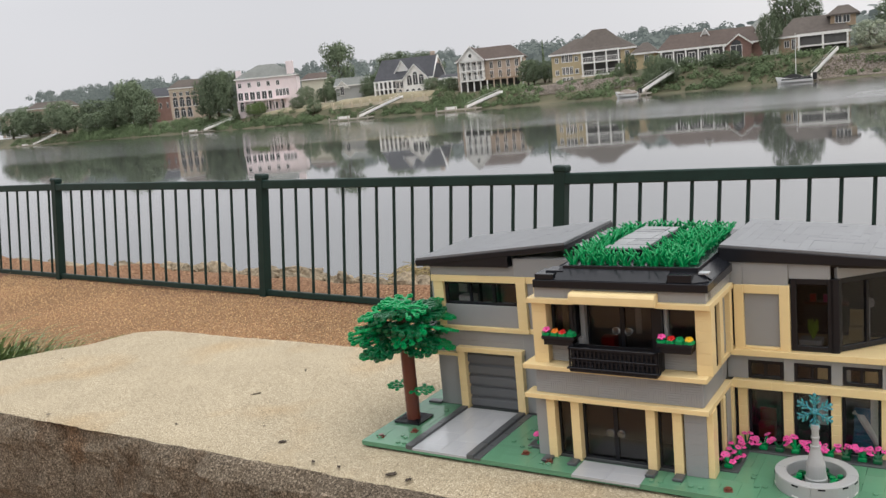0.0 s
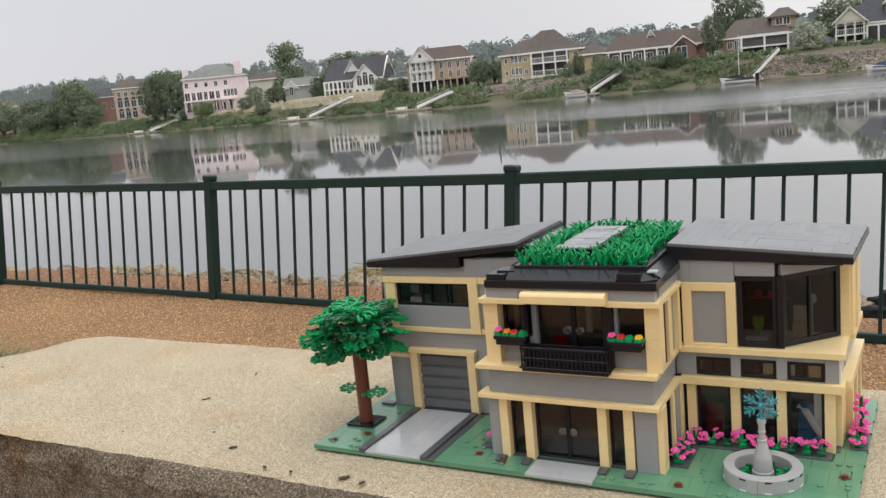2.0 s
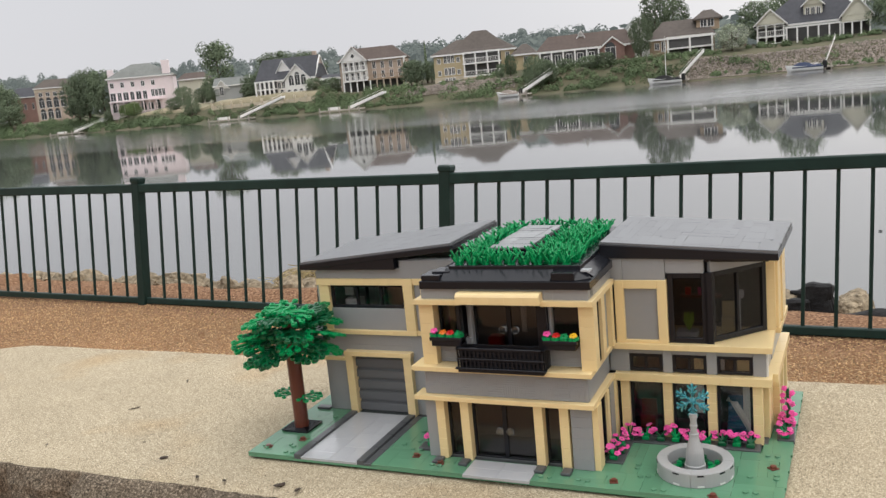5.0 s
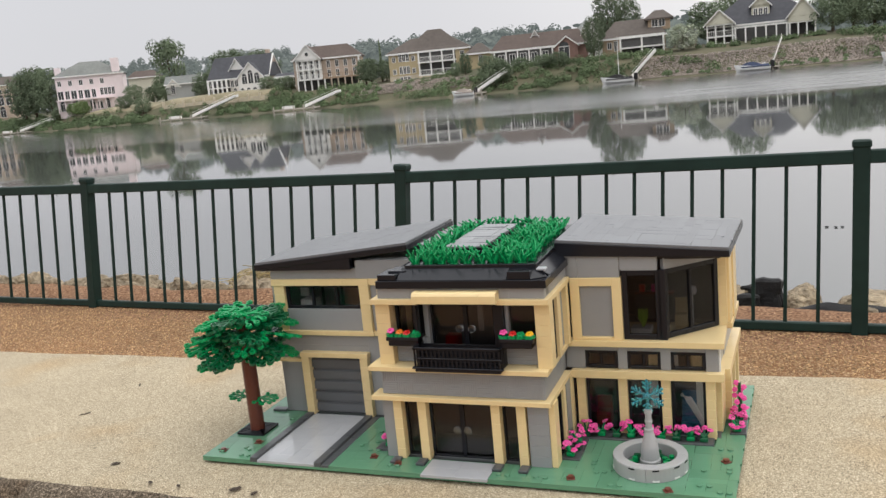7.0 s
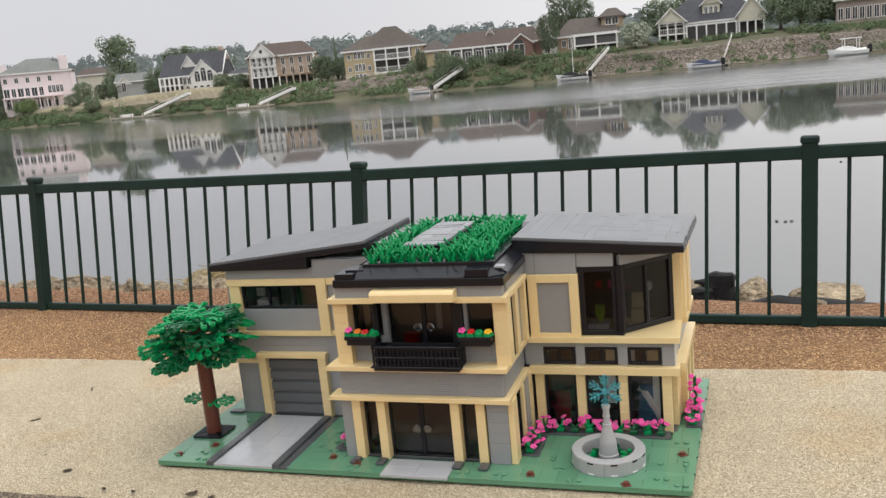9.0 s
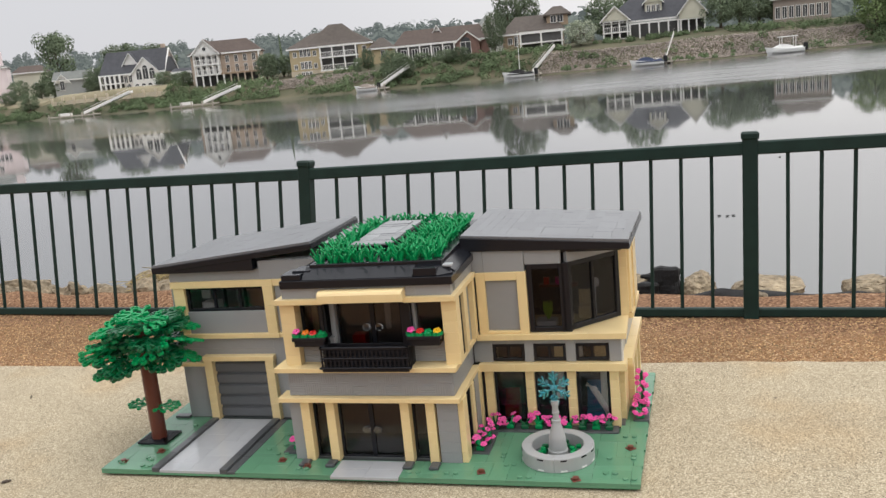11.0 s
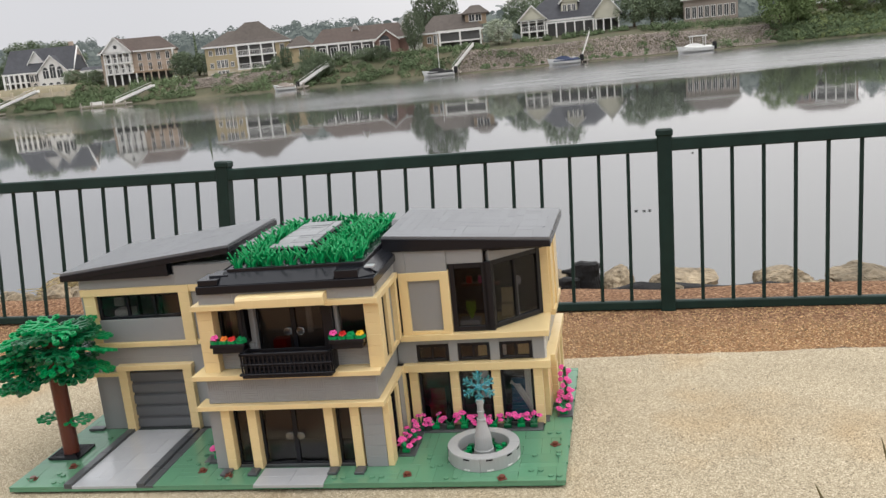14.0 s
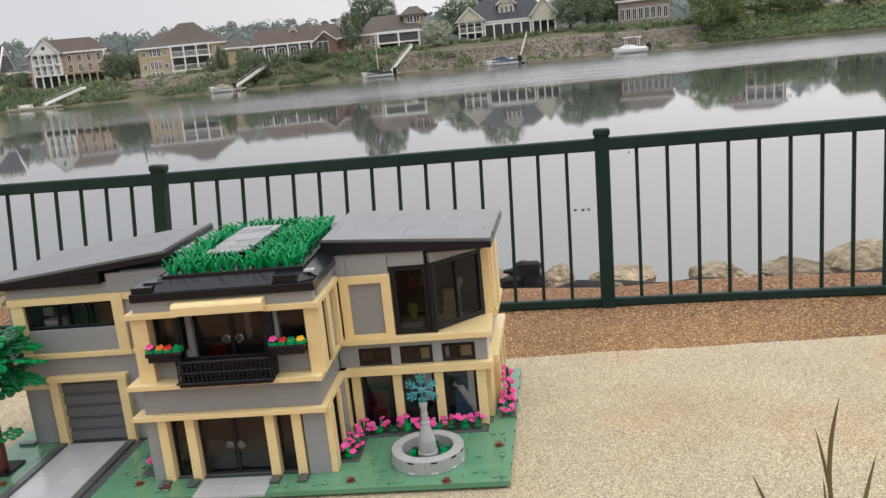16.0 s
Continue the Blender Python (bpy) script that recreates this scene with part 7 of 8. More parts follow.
def porch(parent, x0, x1, y, deep, floors, posts, roof_z, dark=True, rail=True, post_w=0.28):
    """Open galleries on white posts; floors are the heights of their decks."""
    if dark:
        # a dark sheet at the back puts the gallery's shade into colour
        box_part(parent, "porch_back", PORCHDARK, x0, x1, y - 0.06, y - 0.02, floors[0], roof_z, "dark sheet for porch shade and screens")
    for z in floors:
        box_part(parent, "deck", HOUSEW, x0 - 0.1, x1 + 0.1, y - deep, y, z - 0.28, z, "white deck edge")
    box_part(parent, "beam", HOUSEW, x0 - 0.1, x1 + 0.1, y - deep, y - deep + 0.3, roof_z - 0.3, roof_z, "white beam")
    for k in range(posts):
        x = x0 + 0.15 + (x1 - x0 - 0.3) * k / (posts - 1)
        box_part(parent, "post", HOUSEW, x - post_w / 2, x + post_w / 2, y - deep + 0.02, y - deep + 0.02 + post_w, floors[0], roof_z - 0.3, "white post")
    if rail:
        for z in floors:
            bm = bmesh.new()
            cbox(bm, x0, x1, y - deep + 0.05, y - deep + 0.12, z + 0.85, z + 0.95)
            n = int((x1 - x0) / 0.35)
            for k in range(n):
                x = x0 + (x1 - x0) * (k + 0.5) / n
                cbox(bm, x - 0.03, x + 0.03, y - deep + 0.06, y - deep + 0.11, z + 0.05, z + 0.85)
            part("railing", bm, HOUSEW, parent, "white railing")


def house(label, x, s, w, d, base, wall_z, ridge, wall, roof, inset=4.0, turn=0.0, wide=1.0):
    """A house centred at x with its front s metres behind the shore; heights in world metres."""
    y = shore_y(x) + s
    t = empty("house", pose(x, y, 0, 0, 0, turn) @ Matrix.Diagonal((wide, 1, 1, 1)), label, "house", "houses on the far bank")
    box_part(t, "wall", wall, -w / 2, w / 2, 0, d, base - 2.5, wall_z)
    bm = bmesh.new()
    hip(bm, -w / 2, w / 2, 0, d, wall_z + 0.25, ridge - wall_z - 0.25, inset)
    part("roof", bm, roof, t)
    box_part(t, "eave_trim", HOUSEW, -w / 2 - 0.55, w / 2 + 0.55, -0.58, -0.5, wall_z - 0.1, wall_z + 0.22, "white eave board")
    return t


def chimney(t, x, y, z0, z1, material, w=1.2):
    box_part(t, "chimney", material, x - w / 2, x + w / 2, y - w / 2, y + w / 2, z0, z1, b=0.05)


# pink house
t = house("pale pink three-storey house with a grey hip roof and two chimneys", -178.2, 13, 21, 9, 4.5, 13.3, 17.4, PINKWALL, ROOF_GREY, 8, 34, wide=0.86)
chimney(t, -10, 4, 10, 16.2, PINKWALL, 1.8)
chimney(t, 8.6, 1.0, 4, 17.6, PINKWALL, 2.4)
box_part(t, "deck", PINKWALL, -10.6, 7.0, -2.0, 0, 6.7, 7.0, "pale pink balcony")
for k in range(9):
    box_part(t, "post", PINKWALL, -10.4 + k * 2.1, -10.1 + k * 2.1, -1.95, -1.65, 3.4, 6.7)
for k in range(5):
    far_window(t, -9.3 + k * 3.3, -0.02, 10.9, 1.0, 1.3)
for k in range(6):
    far_window(t, -9.4 + k * 2.05, -0.02, 7.2, 1.2 if k % 2 else 1.6, 2.2)
for k in range(4):
    far_window(t, 3.4 + k * 1.2, -0.02, 7.7, 0.9, 1.9)
for k in range(7):
    far_window(t, -9.2 + k * 2.3, -0.02, 4.0, 1.5, 1.9, k % 2 == 0)
# arched beige house and its brick neighbour
t = house("beige three-storey house with arched galleries and a brown roof", -243.8, 18, 19, 9, 4.3, 15.1, 18.3, TANBRICK, ROOF_BROWN, 5, 40, wide=0.73)
for r in range(3):
    for k in range(5):
        far_window(t, -7.0 + k * 3.2, -0.02, 4.6 + r * 3.9, 1.5 if r == 2 else 2.3, 1.3 if r == 2 else 2.4, r < 2)
bm = bmesh.new()
for k in range(9):
    cbox(bm, 1.5 + k * 0.9, 2.4 + k * 0.9, -2.6, -0.8, 2.0, 8.2 - k * 0.6)
part("stair", bm, TANBRICK, t, "beige outer stair")
box_part(t, "eave_band", STONEWALL, -9.6, 9.6, -0.15, 0, 14.0, 14.6, "pale band under the eave")
t = house("red brick house with a slate grey roof among trees", -284.6, 25, 20, 9, 5.5, 14.1, 18.0, BRICKWALL, ROOF_DARK, 4, 40, wide=0.55)
for k in range(3):
    far_window(t, -6 + k * 5, -0.02, 9.5, 1.3, 2.2)
# houses far down the river
t = house("tan house with white galleries far down the river", -412, 24, 34, 10, 6.0, 17.5, 21.0, TANBRICK, ROOF_BROWN, 6, 48, wide=0.74)
porch(t, -16, -4, 0, 2.5, (5.2, 8.8), 5, 12.8)
for k in range(4):
    far_window(t, 0 + k * 4, -0.02, 9.5, 1.4, 2)
t = house("grey-brown house with a long roof far down the river", -510, 26, 34, 10, 7.0, 18.3, 22.5, TANBRICK, ROOF_GREY, 7, 50, wide=0.65)
porch(t, -14, 14, 0, 2.5, (5.2, 8.6), 8, 12.0)
# cottage
t = house("small pale cottage with a grey gabled roof behind shrubs", -143.8, 20, 11.5, 6, 5.0, 8.0, 10.3, GREYWALL, ROOF_GREY, 0.0, 26, wide=0.78)
end_gable(t, 5.9, -0.1, 6.1, 7.9, 2.4, HOUSEW)
front_gable(t, -5.5, -0.8, -0.3, 7.4, 2.0, 4, HOUSEW, ROOF_GREY)
far_window(t, -3.4, -0.32, 5.6, 1.2, 2.2)
t = house("cream house with a brown roof among trees", -176, 34, 14, 7, 6, 12.0, 14.2, CREAM, ROOF_RED, 3, 30, wide=0.64)
far_window(t, 2, -0.02, 7.5, 1.2, 1.6)
# dark-roofed house
t = house("white house with steep charcoal roof, arched windows and brick gable", -118.2, 13.5, 16.5, 9, 3.8, 7.4, 12.9, mat("white_render", (0.80, 0.76, 0.73), 0.8, var=0.06, scale=0.8), ROOF_DARK, 0.5, 11, wide=0.90)
PALEBRICK = mat("pale_pink_brick", (0.47, 0.38, 0.335), 0.85, var=0.12, scale=3)
box_part(t, "end_wall", PALEBRICK, 8.2, 8.32, -0.05, 9.05, 1.3, 7.4, "pale pink brick end wall")
end_gable(t, 8.45, -0.2, 9.2, 7.4, 5.2, PALEBRICK)
front_gable(t, 0.1, 7.6, -0.9, 7.3, 3.5, 6, HOUSEW, ROOF_DARK)
box_part(t, "gable_wall", HOUSEW, 0.2, 7.5, -0.9, 0.1, 2.6, 7.3, "white bay wall")
front_gable(t, -2.7, 1.1, 1.4, 9.7, 2.4, 4, HOUSEW, ROOF_DARK)
box_part(t, "dormer_wall", HOUSEW, -2.6, 1.0, 1.45, 4, 7.8, 9.7)
for x in (-1.7, -0.8, 0.1):
    far_window(t, x, 1.42, 8.3, 0.6, 1.3)
for k in range(3):
    far_window(t, 2.1 + k * 1.75, -0.93, 6.0, 1.35, 1.5 + (0.9 if k == 1 else 0.2), True)
for k in range(4):
    far_window(t, 1.2 + k * 1.75, -0.93, 3.2, 1.1, 1.3, True)
porch(t, -8.1, -2.6, 0, 2.0, (3.4, 5.7), 5, 7.6, rail=False, post_w=0.4)
far_window(t, -1.9, -0.02, 5.6, 0.8, 1.4)
far_window(t, -0.7, -0.02, 5.6, 0.8, 1.4)
far_window(t, -1.3, -0.02, 3.3, 1.0, 1.4, True)
chimney(t, 6.6, 6, 8, 13.9, TANBRICK, 1.0)
# low wing between the houses
t = house("small porch wing with white posts between two houses", -106.1, 17, 6.0, 5, 3.6, 6.5, 7.7, TANBRICK, ROOF_DARK, 1, 22, wide=0.77)
porch(t, -3, 3, 0, 1.6, (4.6,), 4, 6.9)
# white galleries house
t = house("brick house on piers with a white two-storey gallery under a gable", -92.0, 15, 18, 8, 2.8, 9.6, 12.7, TANBRICK, ROOF_RED, 4, 20, wide=0.84)
# dark sheet painted as the shade under the raised floor
box_part(t, "pier_shadow", PORCHDARK, -8.5, 8.8, -0.12, -0.05, 1.8, 5.2, "dark sheet painted as shade between the piers")
front_gable(t, -8.0, -1.2, -3.0, 9.7, 3.0, 6, HOUSEW, ROOF_RED)
box_part(t, "gallery_wall", HOUSEW, -7.8, -1.4, -0.5, -0.05, 5.2, 9.6, "white boarded gallery wall")
porch(t, -7.8, -1.4, -0.5, 2.4, (5.4, 7.6), 5, 9.7, dark=False)
for z in (5.5, 7.7):
    for k in range(4):
        far_window(t, -7.0 + k * 1.6, -0.52, z, 0.85, 1.6)
bm = bmesh.new()
bmesh.ops.create_cone(bm, cap_ends=True, segments=12, radius1=0.42, radius2=0.42, depth=0.12, matrix=pose(-4.6, -3.03, 10.75, 90))
part("round_window", bm, DARKGLASS, t, "small round gable window")
box_part(t, "side_deck", BROWNBRICK, -1.2, 9.0, -2.4, 0, 5.1, 5.4, "brown timber deck")
box_part(t, "side_rail", BROWNBRICK, -1.2, 9.0, -2.4, -2.3, 6.2, 6.3, "brown timber rail")
box_part(t, "corner_post", HOUSEW, 8.7, 9.1, -2.4, -2.0, 1.8, 9.5, "white corner post")
for k in range(16):
    box_part(t, "baluster", BROWNBRICK, -1.0 + k * 0.64, -0.9 + k * 0.64, -2.4, -2.32, 5.4, 6.2)
for k in range(10):
    box_part(t, "pier", HOUSEW if k < 5 else TANBRICK, -8.0 + k * 1.8, -7.65 + k * 1.8, -2.6, -2.2, 1.6, 5.15)
for k in range(4):
    far_window(t, 0.4 + k * 2.3, -0.02, 7.7, 0.8, 1.4)
    far_window(t, 0.4 + k * 2.3, -0.02, 5.6, 0.8, 1.5)
# yellow house
t = house("large yellow house with a brown hip roof and white double gallery", -65.3, 16, 17.4, 9, 2.3, 8.4, 11.6, YELLOWWALL, ROOF_BROWN, 5, 13, wide=0.98)
bm = bmesh.new()
hip(bm, -5.2, 7.2, 0.3, 9.5, 8.6, 4.5, 5.2)
part("roof", bm, ROOF_BROWN, t, "higher brown roof")
porch(t, -2.0, 5.8, 0, 2.4, (3.8, 6.4), 4, 8.6, post_w=0.28)
box_part(t, "porch_base", STONEWALL, -2.1, 5.9, -2.4, 0, 0.5, 3.5, "stone porch base")
box_part(t, "lower_wall", STONEWALL, -8.75, -2.15, -0.14, -0.01, 0.2, 4.0, "tan stone lower storey")
for z, h in ((6.9, 1.4), (4.4, 1.4), (2.3, 1.4)):
    for x, w in ((-7.6, 0.6), (-6.2, 0.55), (-5.4, 0.55), (-4.6, 0.55), (-3.4, 0.6)):
        far_window(t, x, -0.16 if z < 3 else -0.02, z, w, h if w != 0.6 else 0.9)
far_window(t, 7.2, -0.02, 6.7, 0.7, 1.2)
t2 = house("yellow side wing with a brown hip roof", -54.6, 19, 6.0, 7, 3, 6.9, 9.2, YELLOWWALL, ROOF_BROWN, 2.8, 12, wide=0.77)
far_window(t2, 0.5, -0.02, 5.2, 0.9, 1.3)
# brick ranch
t = house("low red brick house with a long brown roof and gabled porch", -41.4, 19, 19.5, 8, 4.0, 6.7, 9.9, BRICKWALL, ROOF_RED, 2.2, 9, wide=0.95)
front_gable(t, 3.4, 8.0, -1.6, 6.6, 1.7, 6, BRICKWALL, ROOF_RED)
box_part(t, "bay_wall", BRICKWALL, 3.4, 8.0, -1.6, 0.2, 2.0, 6.6)
far_window(t, 5.2, -1.63, 4.2, 2.0, 2.2, True)
porch(t, -9.3, 3.0, 0, 2.4, (3.9,), 6, 6.8, rail=False)
for k in range(5):
    far_window(t, -8.0 + k * 2.3, -0.08, 4.3, 1.1, 1.7)
front_gable(t, -1.8, -0.2, 3.0, 9.0, 1.3, 2, HOUSEW, ROOF_RED)
front_gable(t, 8.4, 9.8, 2.0, 7.6, 2.4, 2, CREAM, ROOF_RED)
for k in range(3):
    box_part(t, "stair_rail", HOUSEW, -11.2 + k * 0.2, -9.0 + k * 0.2, -3.4, -3.3, 2.6 + k * 0.5, 2.8 + k * 0.5, "white stair rail")
# brown brick house
t = house("brown brick house with a wide screened porch and a roof dormer", -22.9, 20, 12.6, 9, 3.2, 6.7, 10.2, BROWNBRICK, ROOF_BROWN, 3.0, 5, wide=0.92)
porch(t, -2.6, 6.2, 0, 2.6, (3.2, 5.0), 3, 7.0, rail=False, post_w=0.35)
far_window(t, -4.8, -0.02, 5.0, 0.8, 1.1)
far_window(t, -3.5, -0.02, 4.6, 0.7, 1.7)
box_part(t, "dormer_wall", BROWNBRICK, 3.0, 7.4, 1.6, 6, 7.8, 9.8)
far_window(t, 4.4, 1.58, 8.4, 1.1, 1.2)
far_window(t, 5.8, 1.58, 8.4, 1.1, 1.2)
bm = bmesh.new()
hip(bm, 2.8, 7.6, 1.6, 7, 9.9, 1.6, 2.0)
part("dormer_roof", bm, ROOF_BROWN, t)
t = house("white house with steep gables behind a tree", -33.5, 34, 6, 8, 3, 9.5, 12.0, HOUSEW, ROOF_GREY, 1.0, -4)
front_gable(t, -2.5, 2.5, -0.4, 9.3, 2.6, 4, HOUSEW, ROOF_GREY)
# grey and cream house
t = house("grey and cream house with white galleries, dormer and charcoal roof", -0.3, 20, 19, 9, 3.8, 7.3, 12.6, GREYWALL, ROOF_DARK, 6.2, 0, wide=0.97)
t.matrix_world = t.matrix_world @ Matrix.Diagonal((1, 1, 0.94, 1))
front_gable(t, -9.8, -4.6, -2.6, 7.9, 2.6, 6, CREAM, ROOF_DARK)
porch(t, -9.6, -4.8, 0, 2.4, (3.4, 5.7), 4, 7.9)
porch(t, -4.6, 4.6, 0, 2.4, (3.7,), 6, 7.0, rail=False)
front_gable(t, 4.6, 9.6, -2.6, 7.9, 3.2, 6, CREAM, ROOF_DARK)
box_part(t, "gable_wall", CREAM, 4.7, 9.5, -2.5, 0.1, 6.8, 7.9)
porch(t, 4.8, 9.4, 0, 2.4, (3.7,), 4, 6.9, rail=False)
box_part(t, "dormer_wall", CREAM, -1.6, 1.6, 1.0, 5, 8.2, 11.0)
for k in range(3):
    far_window(t, -0.9 + k * 0.9, 0.98, 8.8, 0.55, 1.4)
front_gable(t, -1.7, 1.7, 0.7, 10.8, 1.6, 4, CREAM, ROOF_DARK)
t = house("small brick garage with a white gable", -14.0, 24, 4.4, 5, 3, 6.0, 7.6, BRICKWALL, ROOF_DARK, 0.5, 3, wide=0.98)
front_gable(t, -2, 2, -0.3, 5.8, 1.4, 3, HOUSEW, ROOF_DARK)
box_part(t, "garage_door", HOUSEW, -1.1, 1.1, -0.08, 0.02, 3.2, 5.2, "white garage door")
# houses towards the bend
t = house("brick house with tall white windows among trees", 25.9, 24, 11, 7, 4.2, 8.2, 10.9, mat("grey_brown_brick", (0.33, 0.28, 0.25), 0.85, var=0.15, scale=3), ROOF_BROWN, 3, -8, wide=0.89)
for k in range(8):
    far_window(t, -4.6 + k * 1.3, -0.02, 4.8, 0.8, 2.0)
t = house("red brick house with white posts above the shrubs", 48.2, 26, 12, 8, 5.4, 11.6, 13.4, BRICKWALL, ROOF_BROWN, 3, -14, wide=0.94)
porch(t, -2, 5.6, 0, 2.2, (5.6, 8.6), 5, 11.2, rail=True)
for k in range(3):
    far_window(t, -5.2 + k * 1.4, -0.02, 6.2, 0.9, 1.8)
    far_window(t, -5.2 + k * 1.4, -0.02, 9.2, 0.9, 1.6)
t = house("pale grey house with white posts near the bend", 66, 24, 14, 8, 3.5, 8, 11, GREYWALL, ROOF_DARK, 3, -20, wide=0.86)
porch(t, -6, 6, 0, 2.2, (4.4,), 6, 8.0, rail=False)
for x, lab in ((95, "tan house half hidden by trees"), (122, "grey house half hidden by trees")):
    t = house(lab, x, 24, 16, 11, 4.4, 9.5, 13, TANBRICK if x < 100 else GREYWALL, ROOF_BROWN, 4, -10)
    for k in range(4):
        far_window(t, -5 + k * 3, -0.02, 6, 1.1, 1.7)


# ---- shore walls, riprap, docks, boats ----
def make_shore():
    rnd = random.Random(55)
    t = empty("retaining_wall", pose(0, 0, 0), "pale tan retaining wall with posts below the houses", "wall")
    x = -139.0
    while x < -104:
        x1 = x + 3.6
        y0, y1 = shore_y(x) + 6.0, shore_y(x1) + 6.0
        bm = bmesh.new()
        a = math.atan2(y1 - y0, x1 - x)
        cbox(bm, 0, math.hypot(x1 - x, y1 - y0), 0, 0.4, 0, 1.7)
        ob = part("wall_panel", bm, STONEWALL, t)
        ob.matrix_local = Matrix.Translation((x, y0, 1.15)) @ Matrix.Rotation(a, 4, "Z")
        bm = bmesh.new()
        cbox(bm, -0.25, 0.25, -0.25, 0.25, 0, 2.6, 0.04)
        ob = part("pillar", bm, STONEWALL, t)
        ob.matrix_local = Matrix.Translation((x, y0, 1.0))
        x = x1
    # mown pale lawn behind the wall
    bm = bmesh.new()
    rows = [[bm.verts.new((q, shore_y(q) + d, far_height(q, d) + (0.35 if d > 7 else -1.6))) for q in range(-176, -103, 4)] for d in (6.6, 7.2, 9, 12, 15, 19)]
    for a, b in zip(rows, rows[1:]):
        for i in range(len(a) - 1):
            bm.faces.new((a[i], a[i + 1], b[i + 1], b[i]))
    tagged(finish("lawn", bm, mat("dry_lawn", (0.25, 0.235, 0.14), 0.95, var=0.25, scale=0.3, second=(0.37, 0.315, 0.215)), smooth=True), "pale dry mown lawn below the far houses", "lawn", kind="structure")
    verts, faces = [], []
    for k in range(11000):
        x = rnd.choice((rnd.uniform(-20, 33), rnd.uniform(-20, 33), rnd.uniform(-20, 33), rnd.uniform(-78, -52)))
        s = rnd.uniform(0.0, 7.5) if x > -30 else rnd.uniform(4.0, 8.0)
        y, z = place(x, s)
        r = rnd.uniform(0.07, 0.2)
        i0 = len(verts)
        for p in ((1, 0, 0), (-1, 0.2, 0), (0.1, 1, 0), (0, -1, 0.1), (0.2, 0, 0.8), (0, 0, -0.8)):
            verts.append((x + r * (p[0] + rnd.uniform(-0.4, 0.4)), y + r * (p[1] + rnd.uniform(-0.4, 0.4)), z + 0.1 + r * (p[2] + rnd.uniform(-0.3, 0.3))))
        for f in ((0, 2, 4), (2, 1, 4), (1, 3, 4), (3, 0, 4), (2, 0, 5), (1, 2, 5), (3, 1, 5), (0, 3, 5)):
            faces.append(tuple(i0 + q for q in f))
    me = bpy.data.meshes.new("riprap")
    me.from_pydata(verts, [], faces)
    me.materials.append(RIPRAP)
    tagged(new("riprap", me), "brown-grey riprap stones on the far bank", "stones", kind="stuff")


make_shore()
DOCKWOOD = mat("weathered_dock_wood", (0.42, 0.38, 0.33), 0.85, var=0.2, scale=4)


def dock(x, y, ramp_dx, ramp_dz, w=9.0):
    t = empty("dock", pose(x, y, WATER_Z), "weathered pale wooden dock with a sloping gangway", "dock", "docks on the far shore")
    box_part(t, "deck", DOCKWOOD, -w / 2, w / 2, -1.4, 1.0, 0.25, 0.5)
    for k in range(5):
        bm = bmesh.new()
        tube(bm, [(-w / 2 + 0.3 + k * (w - 0.6) / 4, -1.2, -1.0), (-w / 2 + 0.3 + k * (w - 0.6) / 4, -1.2, 1.1)], [0.13, 0.13], 7)
        part("pile", bm, DOCKWOOD, t)
    bm = bmesh.new()
    x0, x1 = w * 0.2, w * 0.2 + ramp_dx
    for zz, th, ya, yb in ((0.0, 0.2, 0.0, 1.3), (0.2, 0.4, 0.0, 0.08), (0.2, 0.4, 1.22, 1.3), (0.95, 0.06, 0.0, 0.08)):
        v = [bm.verts.new(p) for p in ((x0, ya, 0.5 + zz), (x1, ya + 4, 0.5 + ramp_dz + zz), (x1, yb + 4, 0.5 + ramp_dz + zz), (x0, yb, 0.5 + zz))]
        u = [bm.verts.new((p.co.x, p.co.y, p.co.z + th)) for p in v]
        bm.faces.new(v)
        bm.faces.new(u[::-1])
        for i in range(4):
            bm.faces.new((v[i], v[(i + 1) % 4], u[(i + 1) % 4], u[i]))
    part("gangway", bm, HOUSEW, t, "pale gangway with rails")
    box_part(t, "locker", HOUSEW, -w * 0.3, -w * 0.05, -0.6, 0.2, 0.5, 1.1)


dock(-124.5, shore_y(-124) - 2.5, 9.5, 3.6, 12)
dock(-90.5, shore_y(-90) - 3, 6.0, 2.4, 10)
dock(-201, shore_y(-201) - 3, 9, 2.6, 12)
dock(-384, shore_y(-384) - 4, 14, 4, 16)
dock(-49.6, shore_y(-49) - 1.5, 4.5, 3.0, 5)
dock(-21.5, shore_y(-21) - 1.0, 3.5, 4.0, 5)
dock(0.6, shore_y(0) - 0.5, 1.6, 4.2, 4)

HULL = mat("white_boat_hull", (0.84, 0.84, 0.83), 0.3, var=0.05, scale=2)
COVER = mat("dark_blue_cover", (0.03, 0.045, 0.10), 0.7, var=0.2, scale=3)


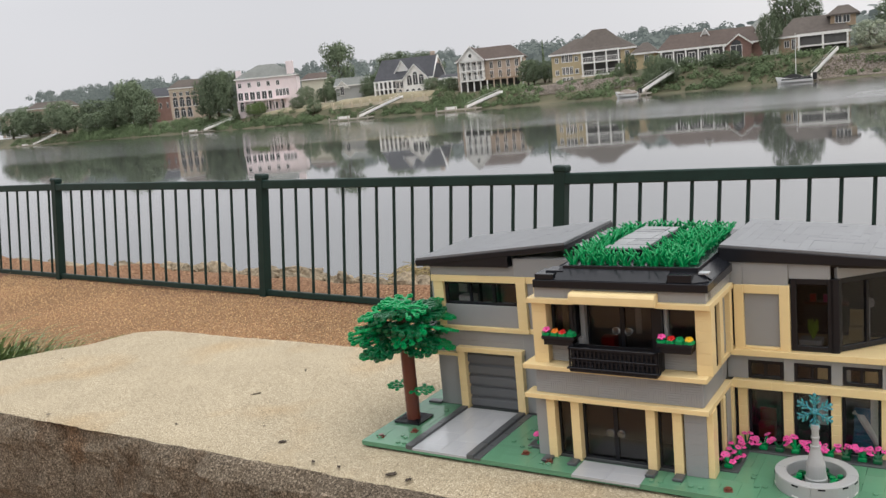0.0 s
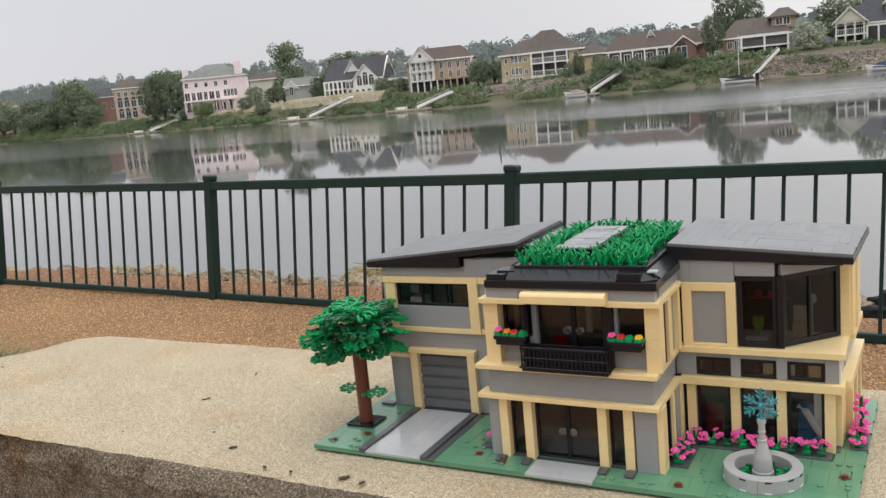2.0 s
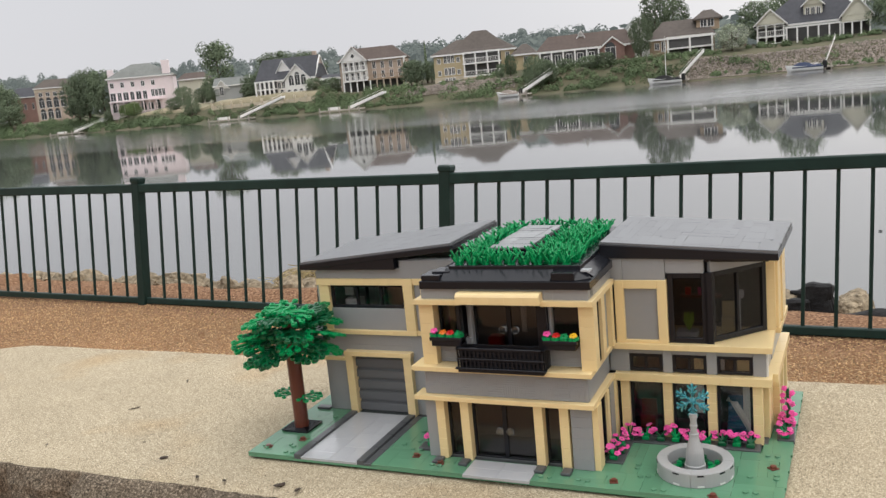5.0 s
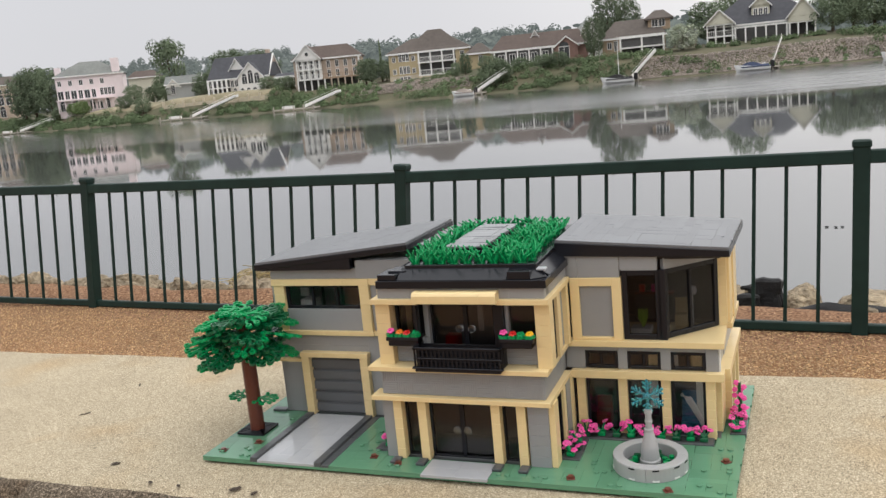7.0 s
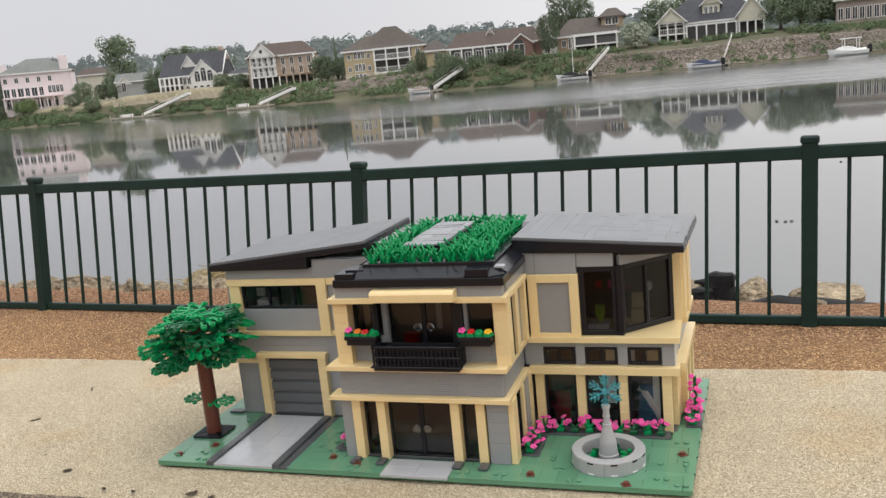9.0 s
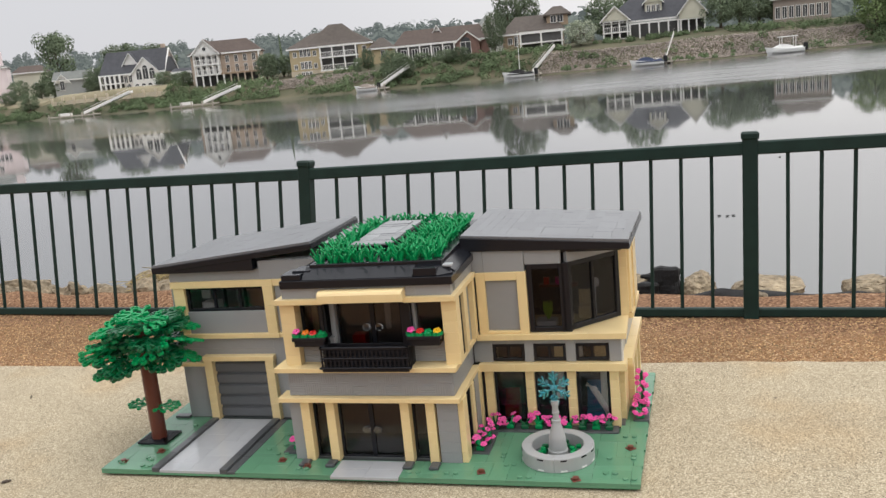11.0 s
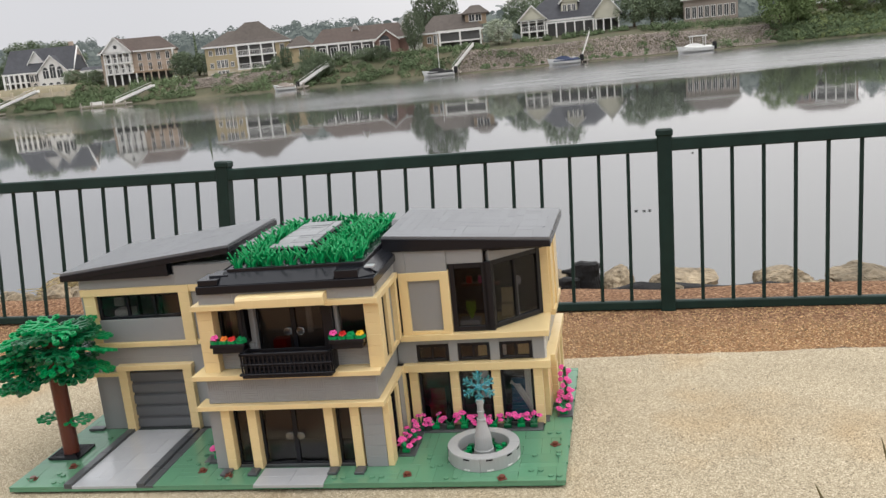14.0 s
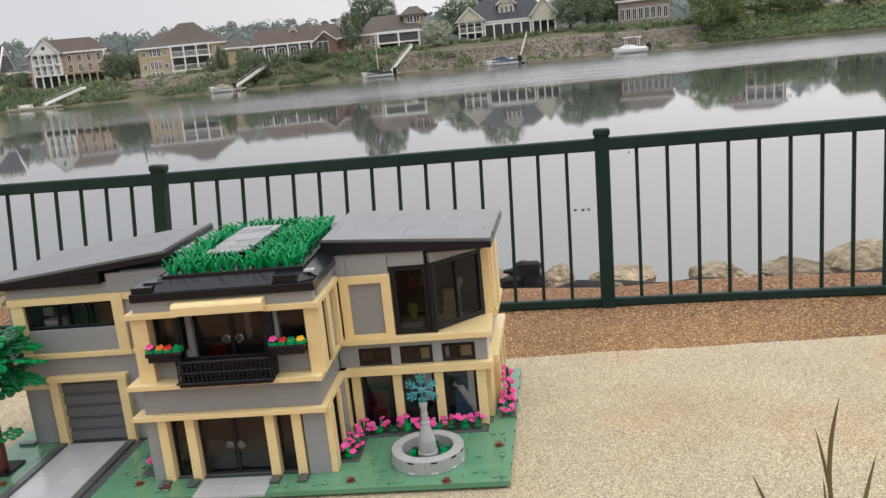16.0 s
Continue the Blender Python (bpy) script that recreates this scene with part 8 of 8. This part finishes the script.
def boat(x, y, ln, label, cover, mast=0.0, canopy=False):
    t = empty("boat", pose(x, y, WATER_Z, 0, 0, 4), label, "boat", "moored boats")
    bm = bmesh.new()
    secs = []
    for k in range(9):
        u = k / 8
        xx = -ln / 2 + ln * u
        w = 1.1 * (1 - max(0, (0.3 - u) / 0.3) ** 2 * 0.9)
        lift = 0.4 * max(0, (0.6 - u) / 0.6) ** 1.5
        secs.append([bm.verts.new((xx + (0.45 * (0.3 - z) if k == 0 else 0), s * w * q, z + lift * max(0, z + 0.25))) for s, q, z in ((-1, 1, 0.72), (-1, 0.9, 0.2), (-1, 0.3, -0.25), (1, 0.3, -0.25), (1, 0.9, 0.2), (1, 1, 0.72))])
    for a, b in zip(secs, secs[1:]):
        for i in range(5):
            bm.faces.new((a[i], a[i + 1], b[i + 1], b[i]))
        bm.faces.new((a[5], a[0], b[0], b[5]))
    bm.faces.new(secs[0])
    bm.faces.new(secs[-1][::-1])
    part("hull", bm, HULL, t, "white hull")
    box_part(t, "stripe", cover, -ln * 0.35, ln * 0.5, -1.14, -1.1, 0.55, 0.72)
    bm = bmesh.new()
    ridge = []
    for k in range(8):
        u = k / 7
        top = 0.78 + 0.62 * math.sin(math.pi * min(1, u * 1.25 + 0.08)) ** 0.7 if u < 0.74 else 0.95
        ridge.append([bm.verts.new((-ln * 0.3 + ln * 0.75 * u, y, z)) for y, z in ((-0.95, 0.72), (-0.6, top), (0.6, top), (0.95, 0.72))])
    for a, b in zip(ridge, ridge[1:]):
        for i in range(3):
            bm.faces.new((a[i], a[i + 1], b[i + 1], b[i]))
    bm.faces.new(ridge[0])
    bm.faces.new(ridge[-1][::-1])
    part("cover", bm, cover, t)
    box_part(t, "engine", CLOTH, ln * 0.5, ln * 0.5 + 0.6, -0.3, 0.3, 0.3, 1.4, b=0.1)
    if canopy:
        for px, py in ((-0.6, -0.9), (1.4, -0.9), (-0.6, 0.9), (1.4, 0.9)):
            box_part(t, "canopy_pole", HULL, px - 0.04, px + 0.04, py - 0.04, py + 0.04, 0.9, 2.4)
        box_part(t, "canopy", HULL, -0.9, 1.7, -1.05, 1.05, 2.4, 2.55, "pale canopy", 0.06)
    if mast:
        bm = bmesh.new()
        tube(bm, [(0.2, 0, 0.8), (0.2, 0, mast)], [0.06, 0.03], 6)
        part("mast", bm, HULL, t, "slim pale mast")


boat(-50.8, 147.5, 4.0, "white pontoon boat moored at the far shore", RIPRAP, 0, False)
boat(-22.4, 143.5, 5.2, "white boat with a dark cover moored at the far shore", CLOTH, 7.5, False)
boat(-1.5, 145, 5.2, "white boat under a dark blue cover", COVER, 0, False)
boat(19.1, 142, 5.4, "white cabin boat with a canopy", HULL, 0, True)

# tiny floating twigs on the near water
for x, y in ((1.26, 11.79), (1.37, 11.75), (1.45, 11.77), (2.83, 17.9)):
    bm = bmesh.new()
    blob(bm, (0, 0, 0), (0.028, 0.02, 0.008), random.Random(3), 2)
    ob = finish("floating_leaf", bm, CLOTH)
    ob.matrix_world = pose(x, y, WATER_Z + 0.01)
    tagged(ob, "small dark leaf floating on the river", "leaf", "floating leaves")
